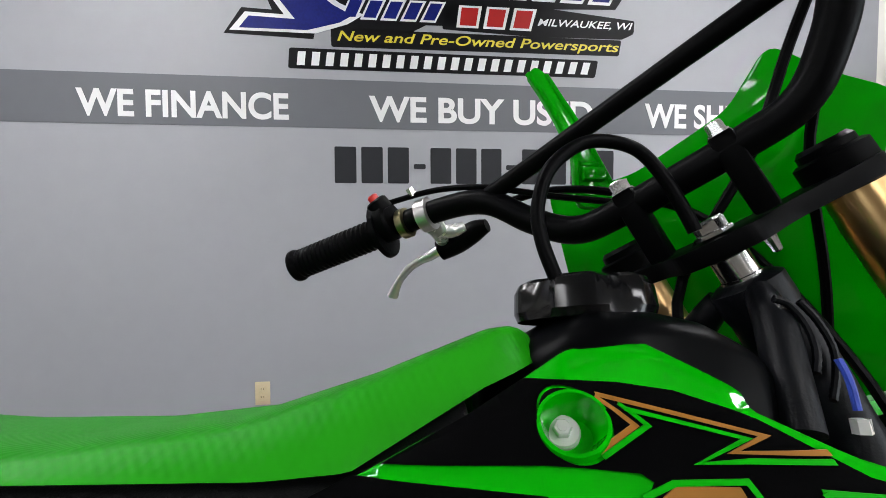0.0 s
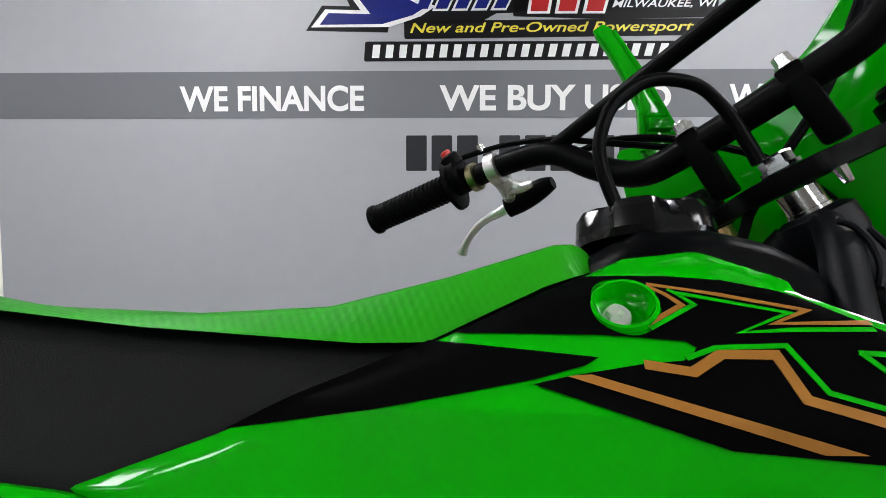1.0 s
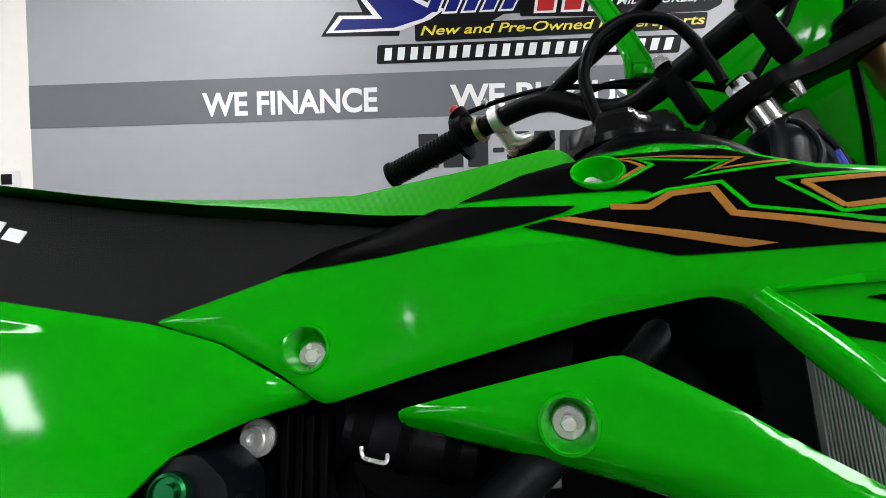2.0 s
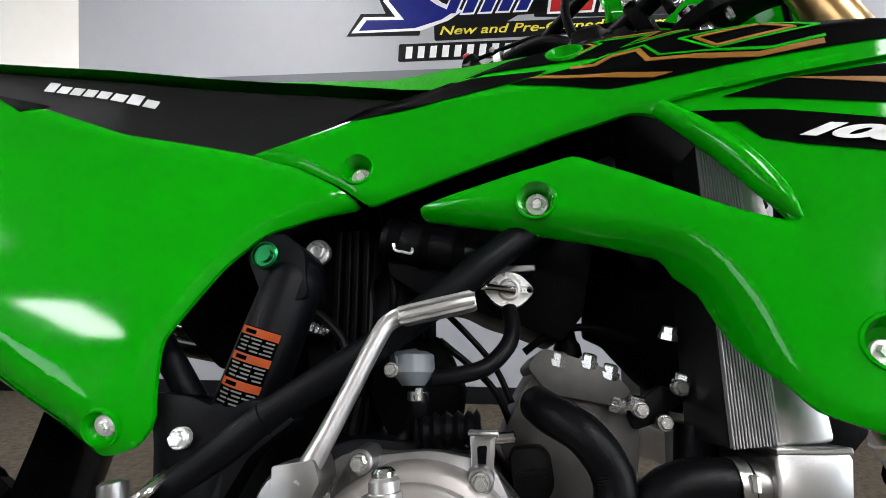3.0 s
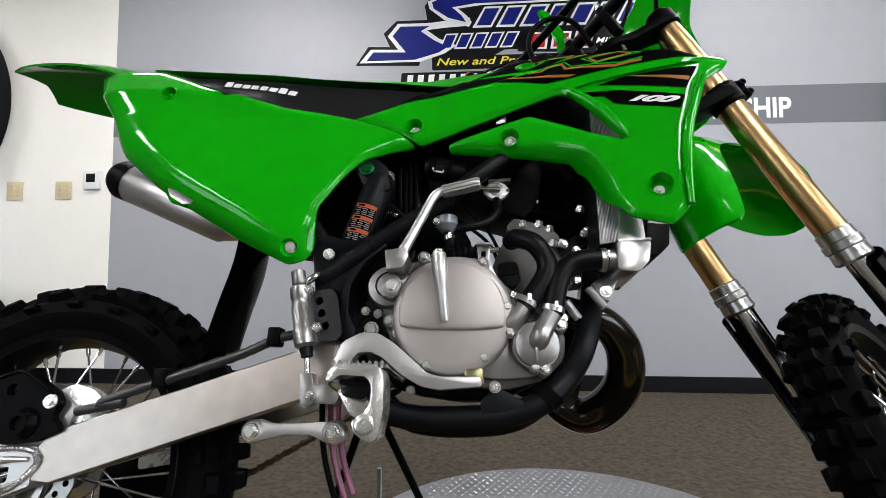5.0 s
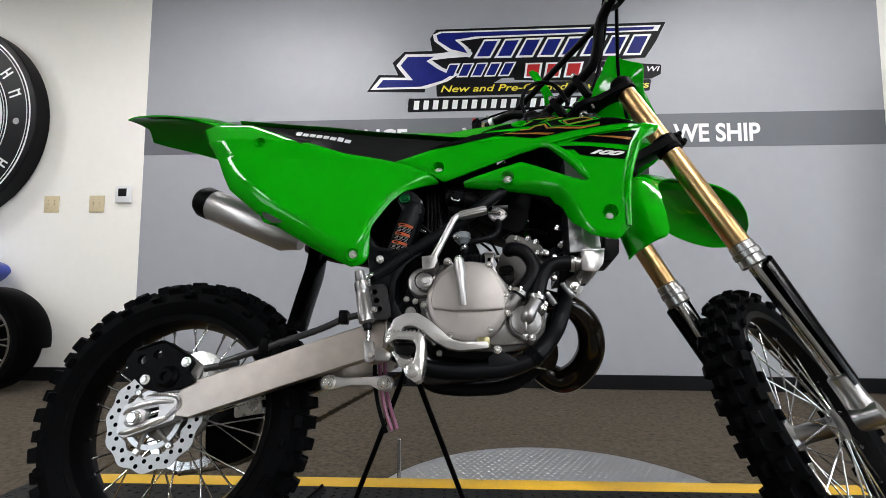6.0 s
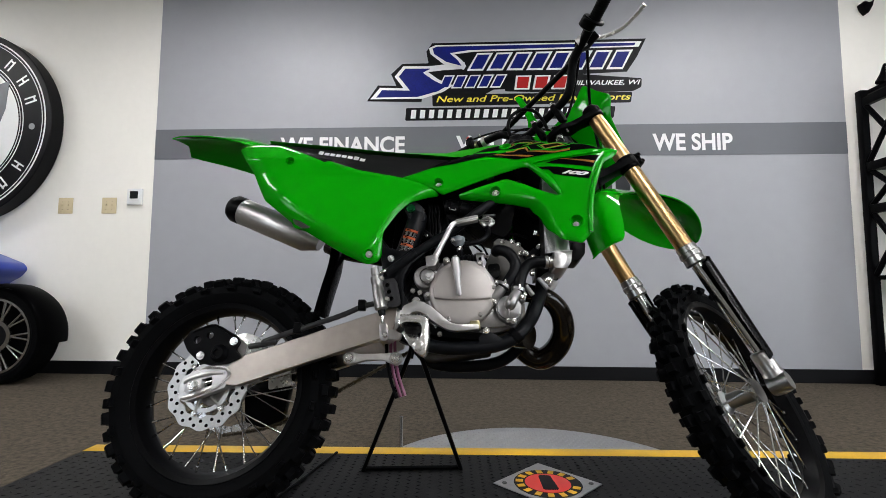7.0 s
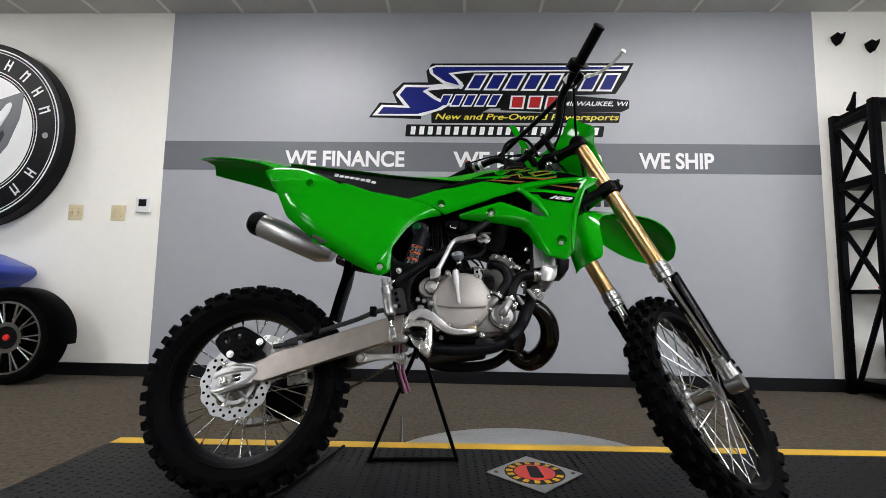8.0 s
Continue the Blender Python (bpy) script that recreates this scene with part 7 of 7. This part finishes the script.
part("side_ramp", wedge([(XA - 0.15, YA - 0.24), (XB + 0.15, YA - 0.24), (XB + 0.06, YA - 0.055), (XA - 0.005, YA - 0.055)], (e, e, TOP - 0.001, TOP - 0.001)), PLATE_DARK, platform, "dark tread plate side ramp", 0)
part("side_ramp", wedge([(XB + 0.2, YB + 0.16), (XA - 0.15, YB + 0.16), (XA - 0.005, YB + 0.062), (XB + 0.06, YB + 0.062)], (e, e, TOP - 0.001, TOP - 0.001)), PLATE_DARK, platform, "dark tread plate side ramp", 0)
part("end_ramp", wedge([(XA - 0.15, YB + 0.16), (XA - 0.15, YA - 0.24), (XA - 0.005, YA - 0.055), (XA - 0.005, YB + 0.062)], (e, e, TOP - 0.001, TOP - 0.001)), PLATE_DARK, platform, "dark tread plate end ramp", 0)
part("end_ramp", wedge([(XB + 0.2, YA - 0.24), (XB + 0.2, YB + 0.16), (XB + 0.06, YB + 0.062), (XB + 0.06, YA - 0.055)], (e, e, TOP - 0.001, TOP - 0.001)), PLATE_DARK, platform, "dark tread plate end ramp", 0)


def lozenges(name, spots, zf, material, parent, size=0.016, ht=0.0025):
    bm = bmesh.new()
    for n, (x, y) in enumerate(spots):
        s = 1 if n % 2 else -1
        ca, sa = math.cos(s * 0.785), math.sin(s * 0.785)
        vs = []
        for a, b in ((-size, 0), (0, -size * 0.28), (size, 0), (0, size * 0.28)):
            X, Y = x + a * ca - b * sa, y + a * sa + b * ca
            vs.append(bm.verts.new((X, Y, zf(X, Y) - 0.0004)))
        ap = bm.verts.new((x, y, zf(x, y) + ht))
        for k in range(4):
            bm.faces.new((vs[k], vs[(k + 1) % 4], ap))
    return tagged(part(name, bm, material, parent, smooth=0), kind="stuff")


front_z = lambda x, y: e + (TOP - 0.001 - e) * max(0, min(1, (y - YA + 0.24) / 0.185))
spots = [(XA - 0.02 + i * 0.036 + (0.018 if j % 2 else 0), YA - 0.215 + j * 0.030) for j in range(6) for i in range(78)]
lozenges("tread_pattern", spots, front_z, PLATE, platform, 0.015)

emblem = thing("floor_emblem", "grey diamond plaque with a red and yellow round badge", "floor plaque", PM)
DC = (0.865, 0.107)
part("plaque", slab([(DC[0] - 0.148, DC[1]), (DC[0], DC[1] - 0.148), (DC[0] + 0.148, DC[1]), (DC[0], DC[1] + 0.148)], "z", TOP + 0.0024, TOP + 0.005), PLATE, emblem, "", 0)
part("badge_rim", lathe((DC[0], DC[1], TOP + 0.0046), (0, 0, 1), [(0, 0.092), (0.0012, 0.092)], 48), INK_BLACK, emblem)
part("badge_field", lathe((DC[0], DC[1], TOP + 0.0056), (0, 0, 1), [(0, 0.062), (0.001, 0.062)], 40), RED, emblem)
part("badge_figure", slab(rounded([(DC[0] - 0.02, DC[1] - 0.045), (DC[0] + 0.022, DC[1] - 0.045), (DC[0] + 0.016, DC[1] + 0.05), (DC[0] - 0.018, DC[1] + 0.05)], 0.01), "z", TOP + 0.0064, TOP + 0.0074), INK_BLACK, emblem, "", 0)
for i in range(14):
    a = radians(25 + i * 24)
    m = Matrix.Translation((DC[0] + 0.077 * math.cos(a), DC[1] + 0.077 * math.sin(a), TOP + 0.0062)) @ Matrix.Rotation(a, 4, "Z")
    part("badge_bar", box(-0.010, 0.010, -0.008, 0.008, -0.0006, 0.0006), YELLOW, emblem, smooth=0, m=m)
for sx in (-1, 1):
    part("plaque_screw", lathe((DC[0] + sx * 0.118, DC[1], TOP + 0.005), (0, 0, 1), [(0, 0.007), (0.002, 0.006)], 16), PLATE_DARK, emblem)

plate = thing("turntable_plate", "round aluminium tread plate lying on the carpet", "floor plate")
TZ = FLOOR_Z + 0.012
part("disc", lathe((0.90, 0.42, FLOOR_Z), (0, 0, 1), [(0, 0.625), (0.010, 0.625), (0.012, 0.62), (0.012, 0.01)], 96), PLATE, plate)
spots = []
for j in range(25):
    for i in range(49):
        x, y = 0.27 + i * 0.026 + (0.013 if j % 2 else 0), 0.50 + j * 0.0225
        if (x - 0.90) ** 2 + (y - 0.42) ** 2 < 0.61 ** 2:
            spots.append((x, y))
lozenges("tread_pattern", spots, lambda x, y: TZ, PLATE, plate, 0.011, 0.002)
pin = thing("steel_pin", "upright bare steel pin on the tread plate edge", "pin")
part("shaft", cyl((0.385, 0.62, FLOOR_Z), (0.385, 0.62, FLOOR_Z + 0.165), 0.0065, n=16, bevel=0.001), STEEL, pin)
part("foot", box(0.36, 0.41, 0.60, 0.64, FLOOR_Z + 0.012, FLOOR_Z + 0.018, 0.001), STEEL, pin)

strap = thing("wheel_strap", "thin black bar lying across the rubber deck", "bar")
part("bar", tube([(0.115, -0.20, TOP + 0.006), (0.17, 0.05, TOP + 0.006), (0.22, 0.33, TOP + 0.008)], 0.0045, 8), BLACK, strap)
strap2 = thing("wheel_strap", "thin black bar at the front tyre", "bar")
part("bar", tube([(1.42, -0.03, TOP + 0.006), (1.50, -0.18, TOP + 0.006), (1.56, -0.30, TOP + 0.004)], 0.006, 8), BLACK, strap2)

stand = thing("bike_stand", "black bent steel triangle stand under the motorcycle", "stand")
part("rod", tube([(0.500, -0.015, 0.365), (0.335, 0.205, -0.010), (0.342, 0.210, -0.0055), (0.612, 0.240, -0.0055), (0.620, 0.238, -0.010), (0.522, -0.015, 0.365)], 0.0062, 12, 1), BLACK, stand, "", 60)
part("hook", tube([(0.500, -0.015, 0.362), (0.505, -0.03, 0.385), (0.517, -0.03, 0.385), (0.522, -0.015, 0.362)], 0.0062, 10), BLACK, stand)

# ---- parked vehicle at the wall: one wheel and the tail of its body show ----
car = thing("roadster", "blue three-wheeled roadster with a black alloy wheel", "vehicle", pose(-2.50, 1.80, 0.19, 0, 0, 1))
wh = part("alloy_wheel", ringloop((0, -0.02, 0), (0, 1, 0), [(-0.03, 0.235), (-0.03, 0.250), (0.16, 0.250), (0.16, 0.235)], 64), STEEL, car, "black alloy wheel with bright spokes")
part("tyre", ringloop((0, 0, 0), (0, 1, 0), [(-0.045, 0.250), (-0.055, 0.268), (-0.05, 0.30), (-0.03, 0.318), (0.10, 0.318), (0.13, 0.30), (0.13, 0.250)], 72), RUBBER, wh, "low black road tyre", 30)
part("wheel_disc", lathe((0, 0.03, 0), (0, -1, 0), [(0, 0.235), (0.004, 0.235)], 48), DARK, wh)
for i in range(10):
    a = 2 * math.pi * i / 10
    for da in (-0.10, 0.10):
        p0 = Vector((math.cos(a) * 0.085, -0.035, math.sin(a) * 0.085))
        p1 = Vector((math.cos(a + da) * 0.238, -0.03, math.sin(a + da) * 0.238))
        part("wheel_spoke", cyl(p0, p1, 0.0065, 0.009, 8), STEEL, wh)
part("hub_ring", ringloop((0, -0.03, 0), (0, -1, 0), [(0, 0.075), (0.012, 0.078), (0.012, 0.105), (0, 0.108)], 40), STEEL, wh)
part("hub_face", lathe((0, -0.028, 0), (0, -1, 0), [(0, 0.076), (0.008, 0.076)], 32), INK_BLACK, wh)
part("hub_cap", lathe((0, -0.036, 0), (0, -1, 0), [(0, 0.022), (0.012, 0.020), (0.014, 0.012)], 24), RED, wh, "red hub cap")
fend = bmesh.new()
rows = []
for i in range(22):
    a = radians(-8 + 150 * i / 21)
    rows.append([fend.verts.new((math.cos(a) * (0.355 + d), y, math.sin(a) * (0.345 + d))) for y, d in ((-0.075, -0.012), (-0.06, 0.0), (0.02, 0.006), (0.12, 0.0), (0.15, -0.015))])
for a, b in zip(rows, rows[1:]):
    for i in range(4):
        fend.faces.new((a[i], a[i + 1], b[i + 1], b[i]))
bmesh.ops.solidify(fend, geom=fend.faces[:], thickness=0.012)
part("mudguard", fend, BLACK, car, "black cycle mudguard", 40)
part("body", slab(rounded([(-0.28, 0.36), (-0.20, 0.40), (-0.15, 0.455), (-0.18, 0.50), (-0.45, 0.60), (-1.2, 0.64), (-1.6, 0.44), (-1.6, 0.05), (-0.45, 0.05), (-0.40, 0.20)], 0.03), "y", 0.02, 0.32, 0.02), BLUE_P, car, "gloss blue body panel", 40)

# ---- black steel rack by the wall ----
rack = thing("storage_rack", "black steel storage rack with cross-braced ends and three shelves", "rack", WM @ Matrix.Translation((3.42, 0, FLOOR_Z)))
RW, RD, RH = 1.15, 0.34, 2.07
for x in (0.0, RW - 0.05):
    for y in (-0.06, -0.06 - RD):
        part("post", box(x, x + 0.05, y - 0.025, y + 0.025, 0, RH, 0.004), BLACK, rack)
for z in (0.08, 0.72, 1.20, 1.50, RH - 0.03):
    part("shelf", box(0.05, RW - 0.05, -0.06 - RD - 0.02, -0.04, z, z + 0.03, 0.004), BLACK, rack, "black steel shelf")
for z0, z1 in ((0.75, 1.2), (1.23, 1.5), (1.53, 1.97)):
    bm = cyl((0.025, -0.08, z0), (0.025, -0.05 - RD, z1), 0.018, n=8)
    cyl((0.025, -0.05 - RD, z0), (0.025, -0.08, z1), 0.018, n=8, bm=bm)
    part("cross_brace", bm, BLACK, rack)
    part("end_rail", box(0.005, 0.045, -0.06 - RD + 0.025, -0.085, z1 - 0.02, z1 + 0.04, 0.003), BLACK, rack)
part("leg_brace", cyl((0.025, -0.05 - RD, 0.74), (0.025, -0.14, 0.10), 0.018, n=8), BLACK, rack)
part("base_rail", box(-0.01, RW, -0.06 - RD - 0.04, -0.06 - RD, 0.0, 0.09, 0.004), BLACK, rack)
part("hook_top", tube([(0.04, -0.2, RH), (0.06, -0.2, RH + 0.06), (0.075, -0.2, RH + 0.13), (0.085, -0.2, RH + 0.12)], [0.03, 0.018, 0.008, 0.006], 10), BLACK, rack)
tub = thing("black_tub", "round black plastic tub on the bottom shelf", "tub", WM @ Matrix.Translation((3.80, -0.24, FLOOR_Z + 0.11)))
part("body", lathe((0, 0, 0), (0, 0, 1), [(0, 0.13), (0.26, 0.15), (0.262, 0.16), (0.275, 0.16), (0.275, 0.145), (0.02, 0.12), (0.02, 0.01)], 32), BLACK, tub)
for i, (u, z, c) in enumerate(((3.62, 0.75, RED), (3.80, 0.75, GREY_P), (3.66, 1.23, STEEL), (3.85, 1.23, STEEL), (3.70, 1.53, CHAIN))):
    it = thing("spare_part", "loose bent metal spare part lying on the rack shelf", "spare part", WM @ Matrix.Translation((u, -0.25, FLOOR_Z + z)), "spare parts on the rack")
    part("piece", tube([(-0.09, 0, 0.012), (-0.02, 0.04, 0.05), (0.05, -0.02, 0.09), (0.09, 0.02, 0.16)], 0.011, 10), c, it)
for k, (px, pz) in enumerate([(3.548, 2.585), (3.805, 2.528)]):
    hk = thing("wall_hook", "small black bracket fixed high on the white wall", "bracket", WM @ Matrix.Translation((px, 0, pz)), "brackets on the wall")
    part("bracket", slab(rounded([(-0.04, 0.03), (-0.02, 0.045), (0.01, 0.03), (0.045, 0.05), (0.035, 0.01), (0.0, -0.05), (-0.03, -0.01)], 0.006), "y", -0.05, -0.0005, 0.003), BLACK, hk)

# ceiling grid: lines of the tile frame
grid = bmesh.new()
for i in range(-11, 14):
    box(i * 0.61 - 0.012, i * 0.61 + 0.012, Y1, -0.001, CEIL_Z - 0.006, CEIL_Z - 0.0005, bm=grid)
for j in range(1, 13):
    box(X0, X1, -j * 0.61 - 0.012, -j * 0.61 + 0.012, CEIL_Z - 0.0065, CEIL_Z - 0.0007, bm=grid)
setting("trim", grid, WALL_WHITE, "white metal grid of the suspended ceiling", "ceiling grid")
